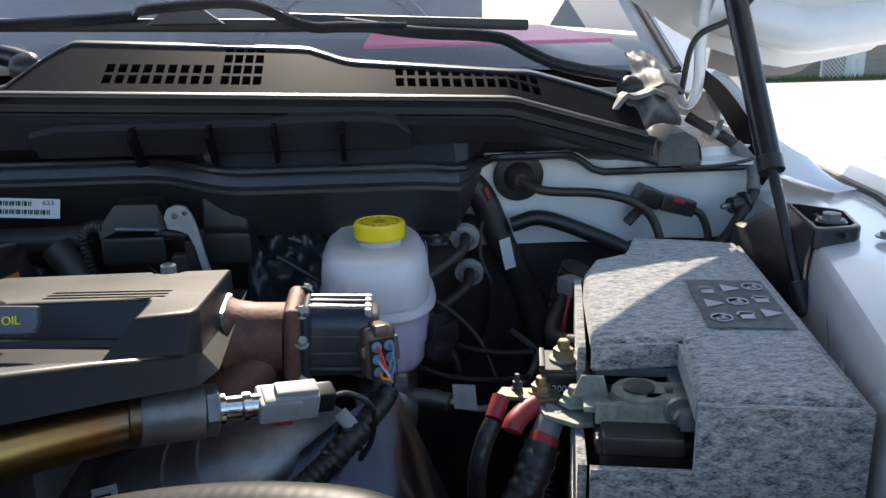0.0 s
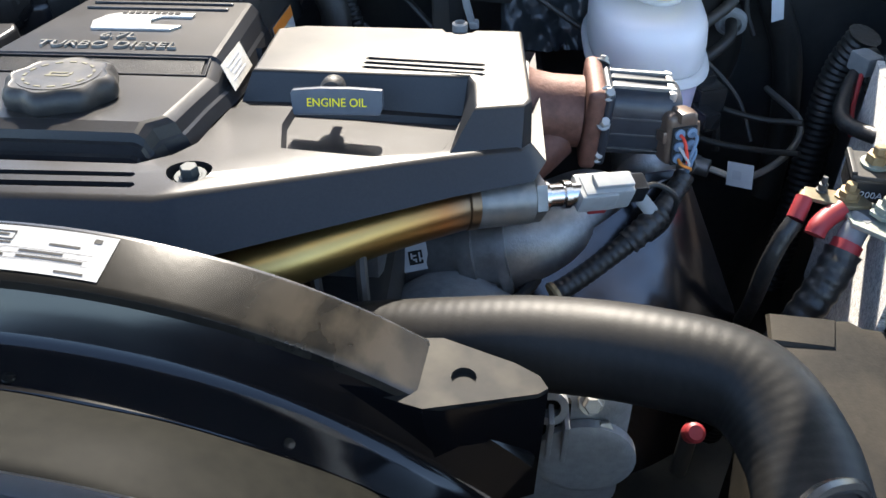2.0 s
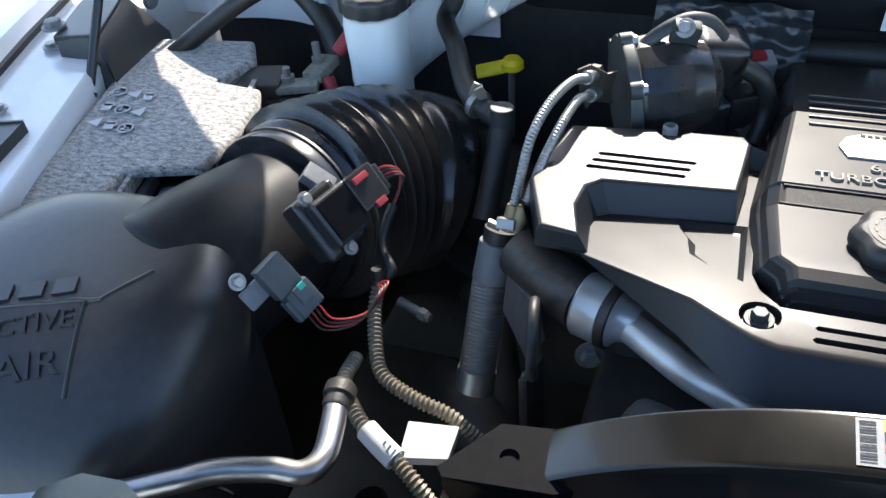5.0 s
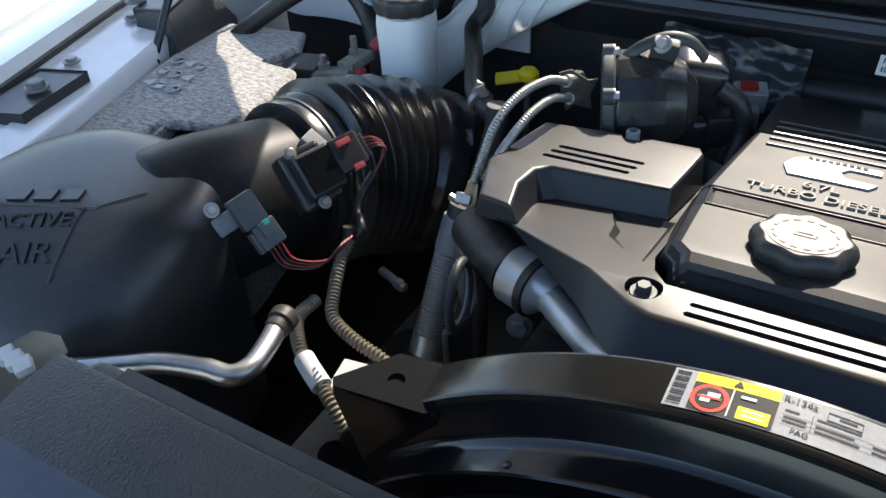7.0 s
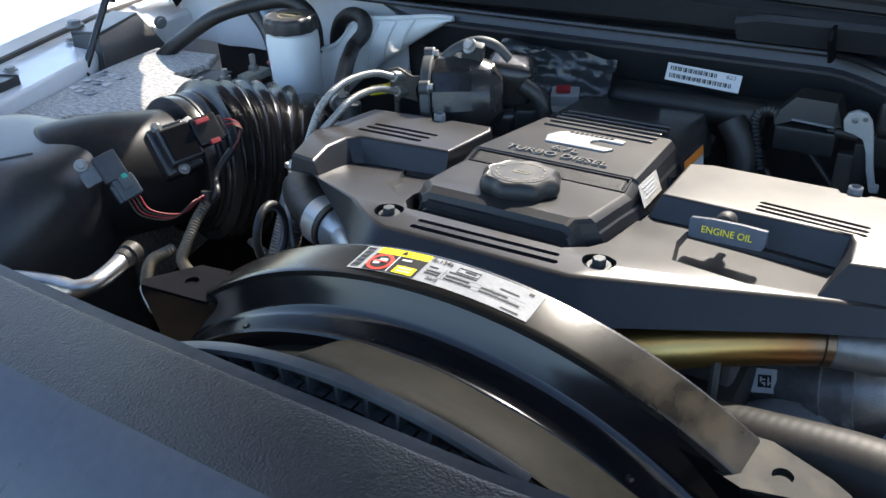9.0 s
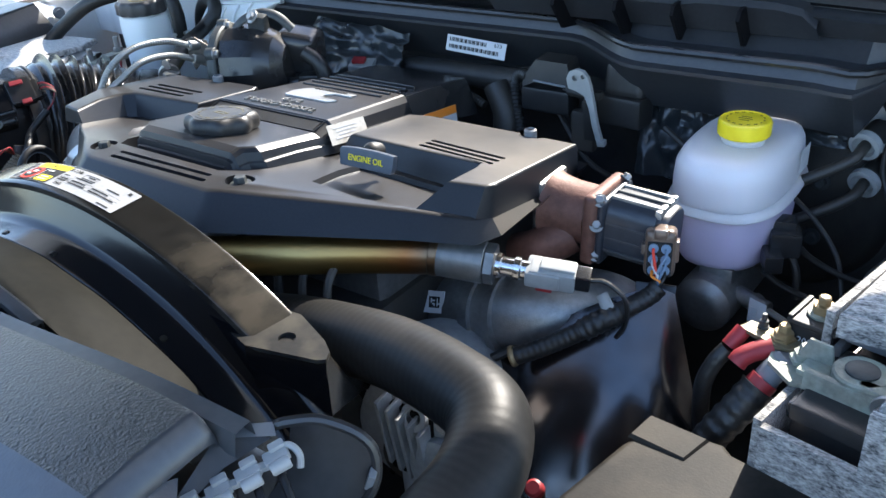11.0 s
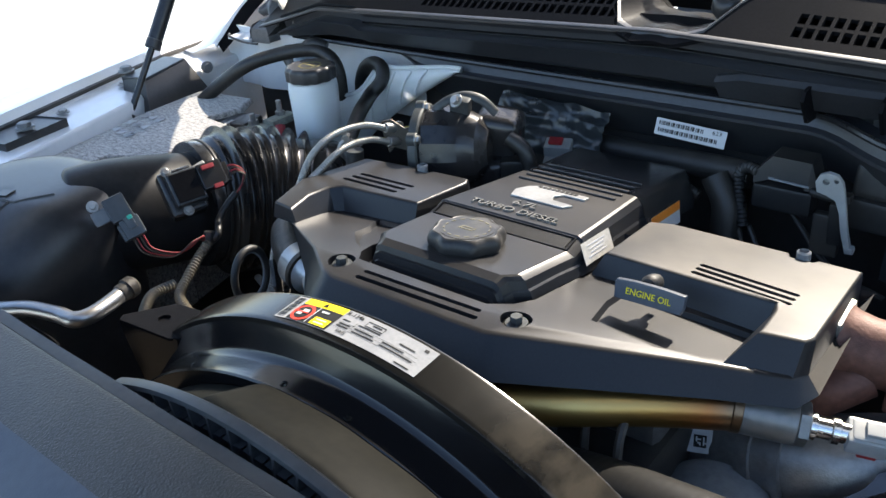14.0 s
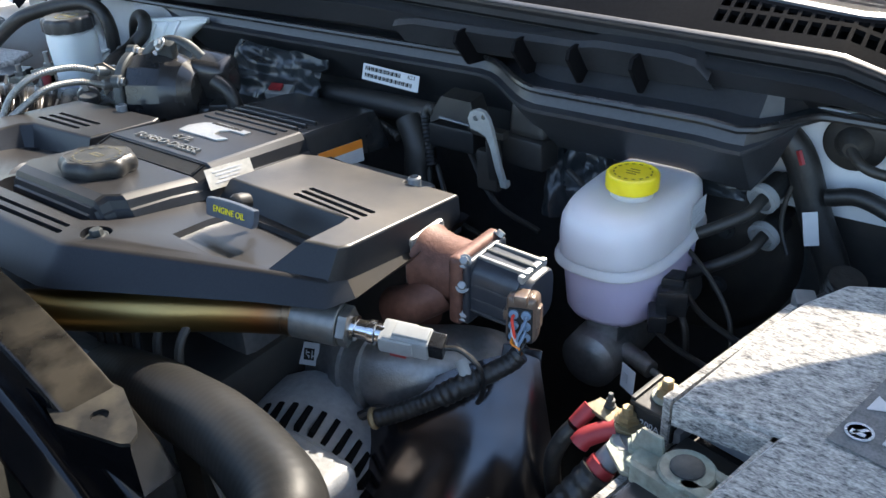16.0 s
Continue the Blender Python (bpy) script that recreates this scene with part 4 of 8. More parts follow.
podRl = [(-.324, .622), (-.160, .618), (-.157, .61), (-.165, .540), (-.117, .563), (-.110, .580), (-.1155, .7455), (-.155, .7465), (-.159, .7395), (-.178, .7395), (-.182, .7485), (-.300, .7495), (-.326, .739)]
slotsR = [slot(-.234, .645 + .010 * k, -.146, .6345 + .0105 * k, .003) for k in range(3)]
part("pod", slab(podR, pod_z, lambda x, y: deck_z(x, y) - .002, podRl, slotsR, .006, r=.003), DUST_GLARE, cover, smooth=35)
podL = [(-.536, .6215), (-.640, .612), (-.651, .601), (-.653, .572), (-.643, .536), (-.674, .540), (-.696, .600), (-.684, .698), (-.61, .708), (-.605, .70), (-.59, .70), (-.586, .709), (-.536, .712), (-.530, .700)]
podLl = [(-.533, .609), (-.630, .600), (-.638, .593), (-.640, .575), (-.634, .533), (-.677, .537), (-.699, .600), (-.6865, .700), (-.61, .7095), (-.605, .7015), (-.59, .7015), (-.586, .7105), (-.534, .714), (-.527, .700)]
slotsL = [slot(-.655 + .003 * k, .630 + .0115 * k, -.578 + .003 * k, .632 + .0115 * k, .0029) for k in range(3)]
part("pod", slab(podL, pod_z, lambda x, y: deck_z(x, y) - .002, podLl, slotsL, .006, r=.003), COVER, cover, smooth=35)
for x, y, nm in ((-.168, .742, "nub"), (-.598, .704, "nub")):
    part("locating_peg", lathe([(.0065, 0), (.0065, .010), (.0045, .0115), (.0045, .006)], Matrix.Translation((x, y, pod_z(x, y) - .004)), 16), GREYP, cover)

# centre panel, lofted front to back
PC = -.4245


def centre_z(y):
    if y < .610:
        return 1.2965 - .150 * (y - .5185)
    if y < .6305:
        return 1.2818 + (y - .610) * .27
    return 1.2890 - (y - .6305) * .115


secs = []
for y, hw, zt, k in ((.5040, .064, 1.2740, .2), (.5050, .0655, 1.2800, .4), (.5078, .0660, 1.2808, .5), (.5090, .0668, 1.2868, .7), (.5118, .0672, 1.2876, .8), (.5140, .0676, 1.2930, .9), (.5235, .0690, 1.2955, 1),
                     (.5345, .0795, centre_z(.5345), 1), (.575, .0815, centre_z(.575), 1), (.6085, .083, centre_z(.6085), 1), (.6105, .083, 1.2814, 1), (.6290, .0825, 1.2868, 1), (.6310, .0825, 1.2890, 1), (.70, .0775, centre_z(.70), 1), (.767, .0725, centre_z(.767), 1),
                     (.769, .072, centre_z(.769) - .002, 1), (.80, .0715, centre_z(.80) - .001, 1), (.87, .071, centre_z(.87), 1), (.893, .070, centre_z(.893) - .001, 1), (.899, .069, centre_z(.899) - .010, 1), (.902, .068, 1.225, 1)):
    c = PC
    zb = min(1.2705, 1.2825 - .175 * (y - .49))
    h = zt - zb
    wide = .0135 + .030 * max(0, min(y, .63) - .52)
    secs.append([(c - hw - wide * k, y, zb), (c - hw - wide * .75 * k, y, zb + .40 * h), (c - hw - wide * .62 * k, y, zb + .47 * h), (c - hw - wide * .40 * k, y, zb + .80 * h), (c - hw - .0015 * k, y, zt - .0012), (c - hw + .0015, y, zt),
                 (c - hw * .3, y, zt + .0003), (c + hw * .3, y, zt + .0003),
                 (c + hw - .0015, y, zt), (c + hw + .0015 * k, y, zt - .0012), (c + hw + wide * .40 * k, y, zb + .80 * h), (c + hw + wide * .62 * k, y, zb + .47 * h), (c + hw + wide * .75 * k, y, zb + .40 * h), (c + hw + wide * k, y, zb)])
centre = part("centre_panel", loft(secs[:15]), COVER, cover, smooth=18)
part("rear_hump", loft(secs[14:]), GLOSSY, cover, "smoother black ribbed rear section", smooth=28)
tilt = Matrix.Rotation(math.atan(-.115), 4, "X")
lm = lambda x, y, dz=.0006: Matrix.Translation((x, y, centre_z(y) + dz)) @ tilt
part("lettering", lettering("TURBO DIESEL", .0166, lm(-.4275, .6455), .0020, 1.0), MOULD, centre, "raised block letters with sun glint in their pale colour")
part("lettering", lettering("6.7L", .0166, lm(-.427, .6665), .0020, 1.05), MOULD, centre, "raised block letters with sun glint in their pale colour")
insert = Matrix.Rotation(math.atan(.27), 4, "X")
part("grained_insert", box((PC, .6197, 1.2843), (.154, .0165, .0016), insert, r=.0005), INSERT, centre, "grained darker insert below the lettering")
for x0, y0, w_, h_ in ((PC, .6112, .162, .0014), (PC, .6285, .158, .0014), (PC - .0805, .6197, .0014, .0185), (PC + .0805, .6197, .0014, .0185)):
    part("panel_border", box((x0, y0, 1.2818 + (y0 - .610) * .27 + .0006), (w_, h_, .0020), insert, r=.0004), COVER, centre)
# emblem: plain horseshoe plate
emb = [(-.034, -.021), (.030, -.021), (.036, -.011), (.010, -.009), (.006, .001), (.012, .010), (.037, .010), (.037, .019), (-.020, .021), (-.034, .012), (-.040, -.004)]
part("emblem", prism([(x * 1.0, y * 1.08) for x, y in emb], 0, .0026, lm(-.423, .7055, 0), r=.0007), EMBLEM, centre, "raised pale emblem plate")
for k in range(9):
    part("emblem_bar", plate(lm(-.444 + k * .0055, .7225), .0038, .0044, .0020, .0014), INK, centre)
for k in range(5):
    part("vent_rib", box((PC, .742 + .0155 * k, centre_z(.742 + .0155 * k) + .0006), (.122, .0042, .0036), tilt, r=.0013), COVER if k < 2 else GLOSSY, centre)
side = facing((-.3322, .648, 1.2730), (-.07, 1, -.16), (-.42, 0, 1))
part("paper_label", plate(side, .062, .021, .0006), WORNPAPER, centre, "worn pale grey paper label")
part("label_bar", join(*[plate(side, .040 - .006 * (k % 3), .0012, .0010, .0004, -.002, .006 - k * .0036) for k in range(4)]), GINK, centre)
m = facing((-.3370, .812, 1.2290), (-.02, 1, -.115), (-.16, 0, 1))
part("warning_label", plate(m, .075, .026, .0006), LABEL, centre, "orange and white warning label")
part("warning_band", plate(m, .075, .010, .0010, .0004, 0, .008), ORANGE, centre)
part("label_bar", join(*[plate(m, .06 - .008 * (k % 2), .0012, .0010, .0004, -.002, -.002 - k * .003) for k in range(4)]), GINK, centre)

CAPZ = centre_z(.559) - .0005
cap = thing("oil_filler_cap", (-.4235, .562, CAPZ), "dusty black lobed oil filler cap", "filler cap")
cm = Matrix.Translation((-.4235, .562, CAPZ)) @ Matrix.Rotation(math.atan(-.10), 4, "X")
CAPGREY = surface("dusty_worn_cap_plastic", (.016, .016, .017), (.028, .027, .026), .42, grain=300, wear=30, bump=.1, bump_scale=700, dust=(.15, .135, .105), dust_amount=.35, dust_scale=50, spec=.45, settle=True)
part("grip", lathe([(.0325, -.002), (.0348, .001), (.0360, .005), (.0360, .0095), (.0342, .0140), (.0305, .0165), (.0288, .0158), (.0001, .0158)], cm, 96, 8, .05), CAPGREY, cap)
part("printed_disc", lathe([(.0265, .0156), (.0265, .0163), (.0001, .0163)], cm, 40), CAPGREY, cap)
part("print_ring", join(*[plate(cm @ Matrix.Rotation(a, 4, "Z"), .0048, .0017, .0166, .0004, 0, .022) for a in [k * .42 for k in range(15)]]), FADEDINK, cap)
part("print_symbol", join(plate(cm, .016, .0016, .0166, .0004, 0, -.003), plate(cm, .0016, .006, .0166, .0004, -.006, 0), plate(cm, .010, .0016, .0166, .0004, 0, .002), plate(cm, .0016, .004, .0166, .0004, .008, .001)), FADEDINK, cap)

dip = thing("oil_dipstick", (-.242, .580, 1.27), "black oil dipstick pull tab with yellow lettering", "dipstick")
dm = facing((-.242, .5755, 1.2850), (1, .03, 0), (0, .30, 1))
bm = prism([(-.030, -.0090), (.029, -.0090), (.0312, -.0035), (.0312, .0082), (.010, .0094), (-.012, .0094), (-.0300, .0080), (-.0312, .005)], -.0035, .0035, dm, r=.0015)
part("tab", bm, surface("slate_pull_tab", (.045, .055, .075), (.07, .08, .10), .4, grain=120, wear=20), dip)
part("lettering", lettering("ENGINE OIL", .0081, dm @ Matrix.Translation((0, -.0005, .0039)), .0002, .93), YINK, dip, "yellow printed letters")
part("collar", lathe([(.0070, 0), (.0085, .006), (.0085, .014), (.0060, .017), (.0001, .017)], axis((-.247, .599, 1.285), (-.247, .575, 1.291)), 24), BAYDARK, dip)
part("neck", rod((-.247, .602, 1.266), (-.247, .592, 1.290), .0035), PLASTIC, dip)

# ---- fan shroud ----
RC, RZ, RR = -.389, .922, .392


def arc(r, y, a):
    return (RC + r * math.sin(a), y, RZ + r * math.cos(a))


shroud = thing("fan_shroud", (RC, .32, 1.0), "black plastic fan shroud arch with scuffed dusty top", "fan shroud")
prof = [(.3915, .391), (.392, .3935), (.389, .394), (.357, .392), (.3535, .390), (.3525, .386), (.3480, .3765), (.3435, .3672), (.3415, .3645), (.3385, .3625), (.3345, .3614), (.3250, .3611), (.3150, .3615), (.3135, .3600), (.3135, .33)]
band = part("band", loft([[arc(r, y, a) for y, r in prof[:6]] for a in np.linspace(-.93, .80, 100)]), SHROUD, shroud, smooth=30)
part("trough", loft([[arc(r, y, a) for y, r in prof[5:]] for a in np.linspace(-.93, .80, 100)]), TROUGH, shroud, smooth=30)
# pale moulded inner sheet between the band and the front ribbed lip
def inner_sheet(u, v):
    a = -.17 + .97 * u
    k = smooth_step(0, .06, u)
    r = .3625 + .0185 * v + .0010 * math.sin(v * 3.14159) + .0022 * noise.noise((u * 6, v * 1.5, 5)) - .014 * (1 - k) * (1 - .4 * v)
    return arc(r, .3128 - .0508 * v, a)
part("inner_sheet", sheet(80, 14, inner_sheet, .002), OLIVE, shroud, smooth=60)
part("inner_sheet_side", sheet(40, 10, lambda u, v: arc(.3525 + .020 * v * v - .012 * (1 - u), .3128 - .0508 * v, -.66 + .50 * u), .002), OLIVE, shroud)
lip = part("front_lip", loft([[arc(r, y, a) for y, r in ((.262, .3815), (.2585, .3855), (.2535, .3858), (.2505, .3845), (.2500, .3805), (.2545, .3795))] for a in np.linspace(-.40, .34, 60)], ring=True), LIPGREY, shroud, smooth=30)
part("front_wall", sheet(60, 2, lambda u, v: arc(.381 - .07 * v, .2615, -.40 + .74 * u), .002), BAYDARK, shroud)
for a in np.linspace(-.36, .30, 12):
    m = Matrix.Translation(arc(.362, .2555, a)) @ Matrix.Rotation(a, 4, "Y")
    part("lip_rib", box((0, 0, 0), (.0026, .010, .038), m, r=0), LIPGREY, lip)
for a0 in np.linspace(-.33, .27, 11):
    part("lip_web", loft([[arc(.366, .2515, a0), arc(.366, .2605, a0)], [arc(.366, .2515, a0 + .055), arc(.366, .2605, a0 + .055)]]), LIPGREY, lip)
for a in (-.43, -.075, .114, .47):
    part("rivet", lathe([(.0032, 0), (.0028, .0012), (.0001, .0016)], Matrix.Translation(arc(.3612, .3215, a)) @ Matrix.Rotation(a, 4, "Y"), 10), SHROUD, shroud)


def ear(pts, z0, hole, name, mat=LIPGREY):
    b = slab(pts, lambda x, y: z0, lambda x, y: z0 - .003, None, [circle(*hole, .0065, 16)], .0029)
    return part(name, b, mat, shroud)


ear([(-.190, .392), (-.158, .394), (-.120, .378), (-.108, .370), (-.104, .362), (-.109, .358), (-.165, .345), (-.19, .352)], 1.246, (-.146, .367), "mounting_ear", surface("dusty_black_ear", (.014, .014, .014), (.024, .023, .021), .6, grain=150, wear=12, spec=.12, dust=(.09, .08, .06), dust_amount=.5, dust_scale=40))
part("ear_flange", loft([[(-.165, .345, 1.246), (-.104, .362, 1.246)], [(-.165, .344, 1.238), (-.104, .361, 1.238)], [(-.15, .344, 1.16), (-.106, .361, 1.16)]]), TROUGH, shroud)
part("ear_gusset", loft([[(-.225, .352, 1.26), (-.165, .345, 1.246)], [(-.20, .350, 1.16), (-.148, .345, 1.16)]]), TROUGH, shroud)
# this ear's black is darker than its twin's to paint the shade on it
ear([(-.600, .352), (-.612, .395), (-.660, .388), (-.690, .345), (-.685, .338), (-.615, .345)], 1.236, (-.648, .364), "mounting_ear", surface("shaded_black_ear", (.005, .005, .006), (.009, .009, .01), .6, grain=150, wear=12, spec=.03))
part("ear_flange", loft([[(-.685, .338, 1.236), (-.605, .348, 1.236)], [(-.685, .337, 1.228), (-.605, .347, 1.228)], [(-.66, .337, 1.15), (-.605, .347, 1.15)]]), TROUGH, shroud)

# refrigerant label wrapped on the band
LT = lambda u, v, h=.0006: Vector(arc(.3921 + .0019 * v + h, .3580 + .0300 * v, math.asin((-.462 + .147 * u - RC) / .392)))
def wrap(u0, u1, v0, v1, h=.0006, n=10):
    return sheet(n, 1, lambda u, v: LT(u0 + (u1 - u0) * u, v0 + (v1 - v0) * v, h))
lab = part("service_label", wrap(0, 1, 0, 1, .0006, 30), surface("worn_service_label", (.26, .265, .27), (.33, .33, .33), .5, grain=300, wear=40, spec=.06), shroud, "white yellow and black refrigerant label")
part("label_print", join(*[wrap(.012, .065, .06 + k * .06, .06 + k * .06 + (.035 if k % 3 else .02), .0009, 2) for k in range(15)]), INK, lab)
part("label_band", wrap(.09, .395, .74, .99, .0009), YINK, lab)
part("label_panel", wrap(.09, .395, .02, .74, .0009), INK, lab)
part("label_panel", wrap(.265, .38, .06, .36, .0012), YINK, lab)
part("label_rule", wrap(.232, .238, .04, .72, .0012, 1), LABEL, lab)
for (u, v, r_, mm) in ((.16, .37, .0105, RINK), (.16, .37, .0078, INK)):
    c = [LT(u + r_ / .147 * math.cos(a), v + r_ / .030 * math.sin(a), .0013 if mm is RINK else .0016) for a in [k * .3142 for k in range(20)]]
    b = bmesh.new()
    b.faces.new([b.verts.new(p) for p in c])
    part("label_sign", b, mm, lab)
part("label_sign", join(wrap(.128, .165, .24, .40, .0019, 1), wrap(.15, .195, .38, .50, .0019, 1)), LABEL, lab)
part("label_sign", wrap(.118, .202, .335, .385, .0021, 1), RINK, lab)
b = bmesh.new()
b.faces.new([b.verts.new(LT(u, v, .0013)) for u, v in ((.225, .80), (.265, .80), (.245, .97))])
part("label_sign", b, INK, lab)
part("label_print", join(wrap(.285, .36, .13, .17, .0015, 1), wrap(.285, .36, .25, .29, .0015, 1), wrap(.265, .32, .55, .62, .0015, 1)), LABEL, lab)
b = [wrap(.56, .68, .84, .87, .0009, 2), wrap(.56, .68, .66, .69, .0009, 2), wrap(.56, .563, .66, .87, .0009, 1), wrap(.677, .68, .66, .87, .0009, 1)]
for k, (u0, u1, v) in enumerate(((.42, .47, .58), (.42, .5, .42), (.42, .5, .32), (.53, .68, .58), (.53, .66, .42), (.72, .86, .42), (.53, .68, .30), (.72, .93, .30), (.80, .90, .62), (.60, .66, .755), (.86, .95, .06))):
    b.append(wrap(u0, u1, v, v + .05, .0009, 3))
b += [wrap(.41, .95, .50, .508, .0009, 8), wrap(.41, .95, .38, .388, .0009, 8), wrap(.41, .95, .26, .268, .0009, 8), wrap(.515, .517, .26, .66, .0009, 1), wrap(.93, .955, .80, .90, .0009, 1)]
part("label_print", join(*b), INK, lab)
sx = lambda u, v: facing(LT(u, v, .0011), (LT(u + .02, v) - LT(u - .02, v)), (LT(u, v + .1) - LT(u, v - .1)))
part("lettering", lettering("R-134a", .0062, sx(.465, .86), .0001), INK, lab)
part("lettering", lettering("PAG", .0050, sx(.485, .15), .0001), INK, lab)

# ---- radiator cover panel along the front ----
panel = thing("radiator_cover", (-.41, .12, 1.15), "large black grained plastic cover over the radiator support", "plastic cover")
def cover_sec(x):
    dip = .0155 * (1 - smooth_step(-.30, -.07, x)) - .006 * (1 - smooth_step(-.80, -.56, x))
    return [(x, y, z - dip) for y, z in ((.2262, 1.306), (.2275, 1.3165), (.2255, 1.3205), (.221, 1.3215), (.19, 1.3195), (.165, 1.3155), (.145, 1.309), (.12, 1.296), (.09, 1.272), (.05, 1.232), (.0, 1.17), (-.04, 1.10))]
xs = list(np.linspace(-.80, -.052, 30))
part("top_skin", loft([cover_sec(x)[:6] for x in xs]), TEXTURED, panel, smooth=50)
part("front_skin", loft([cover_sec(x)[5:] for x in xs + [-.01, .02, .05]]), SKYTINT, panel, smooth=50)
part("end_cap", loft([[(-.052, y, z) for _, y, z in cover_sec(-.052)[1:6]], [(-.049, y, z - .0010) for _, y, z in cover_sec(-.052)[1:6]], [(-.0425, y, z - .0085) for _, y, z in cover_sec(-.052)[1:6]], [(-.041, y, z - .015) for _, y, z in cover_sec(-.052)[1:6]]]), surface("smooth_sloped_end", (.03, .033, .038), (.045, .048, .053), .32, grain=200, wear=10, spec=.7), panel, "smooth shiny sloped end", smooth=50)
part("end_cap", loft([[(-.80, y, z) for _, y, z in cover_sec(-.8)[1:8]], [(-.808, y, z - .03) for _, y, z in cover_sec(-.8)[1:8]]]), TEXTURED, panel)
part("rear_flange", loft([[(x, .2275, z - .018), (x, .2305, z - .0055), (x, .2405, z - .0045), (x, .2425, z - .020)] for x, z in [(x, cover_sec(x)[2][2] - .0025) for x in np.linspace(-.76, -.03, 30)]]), LIPGREY, panel, "smooth grey rear flange", smooth=30)
part("end_slope", loft([[(-.046, .166, 1.3145), (-.042, .203, 1.3012)], [(-.036, .166, 1.3135), (-.034, .193, 1.2915)], [(-.022, .165, 1.3115), (-.020, .180, 1.2870)], [(-.004, .160, 1.3070), (-.002, .166, 1.2850)]]), SKYTINT, panel, smooth=60)
for a, b_ in (((-.56, .10, 1.280), (-.555, .125, 1.2985)), ((-.53, .098, 1.2785), (-.525, .124, 1.298)), ((-.555, .112, 1.289), (-.528, .111, 1.288))):
    part("moulded_mark", tube([Vector(a) - Vector((0, 0, .0155)), Vector(b_) - Vector((0, 0, .0155))], .0008, 6), SKYTINT, panel)

# bracket and clips at the end of the panel
bkt = thing("headlamp_bracket", (0, .22, 1.20), "black plastic mounting bracket with white clips beside the radiator cover", "bracket")
BRKBLACK = surface("matt_bracket_plastic", (.010, .0105, .012), (.018, .0185, .020), .4, grain=150, wear=10, spec=.18)
part("body", loft([[(-.024, .259, 1.300), (-.012, .268, 1.299), (.004, .277, 1.291), (.0115, .279, 1.280), (.0125, .272, 1.264)],
                   [(-.022, .250, 1.278), (-.010, .258, 1.277), (.003, .266, 1.270), (.010, .268, 1.262), (.011, .262, 1.250)],
                   [(-.026, .225, 1.262), (-.012, .235, 1.260), (.000, .244, 1.254), (.006, .248, 1.248), (.004, .258, 1.246)]]), BRKBLACK, bkt, smooth=50)
part("rim", tube([(-.030, .254, 1.301), (-.024, .259, 1.3025), (-.012, .269, 1.3015), (.004, .278, 1.293), (.012, .280, 1.281), (.0135, .273, 1.264), (.003, .262, 1.250)], .0030, 8), GLOSSY, bkt)
part("rim_tab", box((.0125, .274, 1.270), (.004, .007, .012), pose(0, 0, 0, 10, 20, 30), r=.001), GREYP, bkt)
part("side_plate", loft([[(-.040, .198, 1.293), (-.044, .220, 1.3005), (-.047, .236, 1.3055)], [(-.036, .200, 1.289), (-.033, .222, 1.2965), (-.024, .246, 1.3015)]]), LIPGREY, bkt, "grey flat flange beside the clips")
part("corner_plate", loft([[(-.047, .236, 1.3065), (-.030, .2535, 1.3035)], [(-.0385, .233, 1.3045), (-.022, .2475, 1.3025)]]), GREYP, bkt)
part("inner_box", box((-.004, .238, 1.222), (.046, .040, .024), pose(0, 0, 0, 20, 10, 30), r=.004), BAYDARK, bkt)
for k in range(4):
    q = Vector((-.0320, .1985, 1.2905)).lerp(Vector((-.0130, .2385, 1.3005)), k / 3)
    m = Matrix.Translation(q) @ Matrix.Rotation(radians(62), 4, "Z") @ Matrix.Rotation(radians(-12), 4, "Y")
    part("clip", join(boxin(m, (0, 0, 0), (.0125, .0085, .0045), r=.0012), boxin(m, (.002, .0035, .0030), (.0080, .0050, .0030), r=.0010), lathe([(.0030, -.005), (.0034, -.004), (.0034, .004), (.0030, .005)], m @ Matrix.Translation((0, -.0060, -.001)) @ Matrix.Rotation(radians(90), 4, "Y"), 14)), PALEP, bkt, "silvery white plastic clip")
for k in range(3):
    q = Vector((-.0320, .1985, 1.2905)).lerp(Vector((-.0130, .2385, 1.3005)), (k + .5) / 3)
    part("clip_link", boxin(Matrix.Translation(q) @ Matrix.Rotation(radians(62), 4, "Z"), (0, -.001, -.0005), (.0060, .0050, .0030), r=.0010), PALEP, bkt)
part("clip_hook", tube([(-.0165, .2415, 1.302), (-.0105, .2455, 1.3035), (-.0050, .2460, 1.300), (-.0035, .2440, 1.294)], .0018, 8), PALEP, bkt)
for k in range(4):
    a = Vector((-.030, .206, 1.284)).lerp(Vector((-.014, .240, 1.292)), k / 3)
    part("ribbed_strap", tube([a, a + Vector((.006, -.004, .001)), a + Vector((.012, -.007, -.004)), a + Vector((.016, -.008, -.011))], .0022, 8), BRKBLACK, bkt)
part("flap", sheet(10, 8, lambda u, v: (-.031 + .020 * u + .024 * v - .004 * u * v, .236 + .026 * u - .036 * v + .006 * u * v, 1.2660 + .003 * math.sin(u * 3) - .002 * v - .004 * u), .0015), surface("pale_translucent_plastic", (.24, .235, .21), (.33, .32, .29), .4, grain=120, wear=14, spec=.4, bump=.1), bkt, "pale translucent flap", smooth=60)
part("lower_strip", box((.012, .215, 1.235), (.06, .004, .04), pose(0, 0, 0, 25, 0, 35), r=.001), BAYDARK, bkt)

# ---- radiator hose ----
hose = thing("radiator_hose", (.0, .42, 1.10), "thick ribbed black rubber upper radiator hose", "hose")
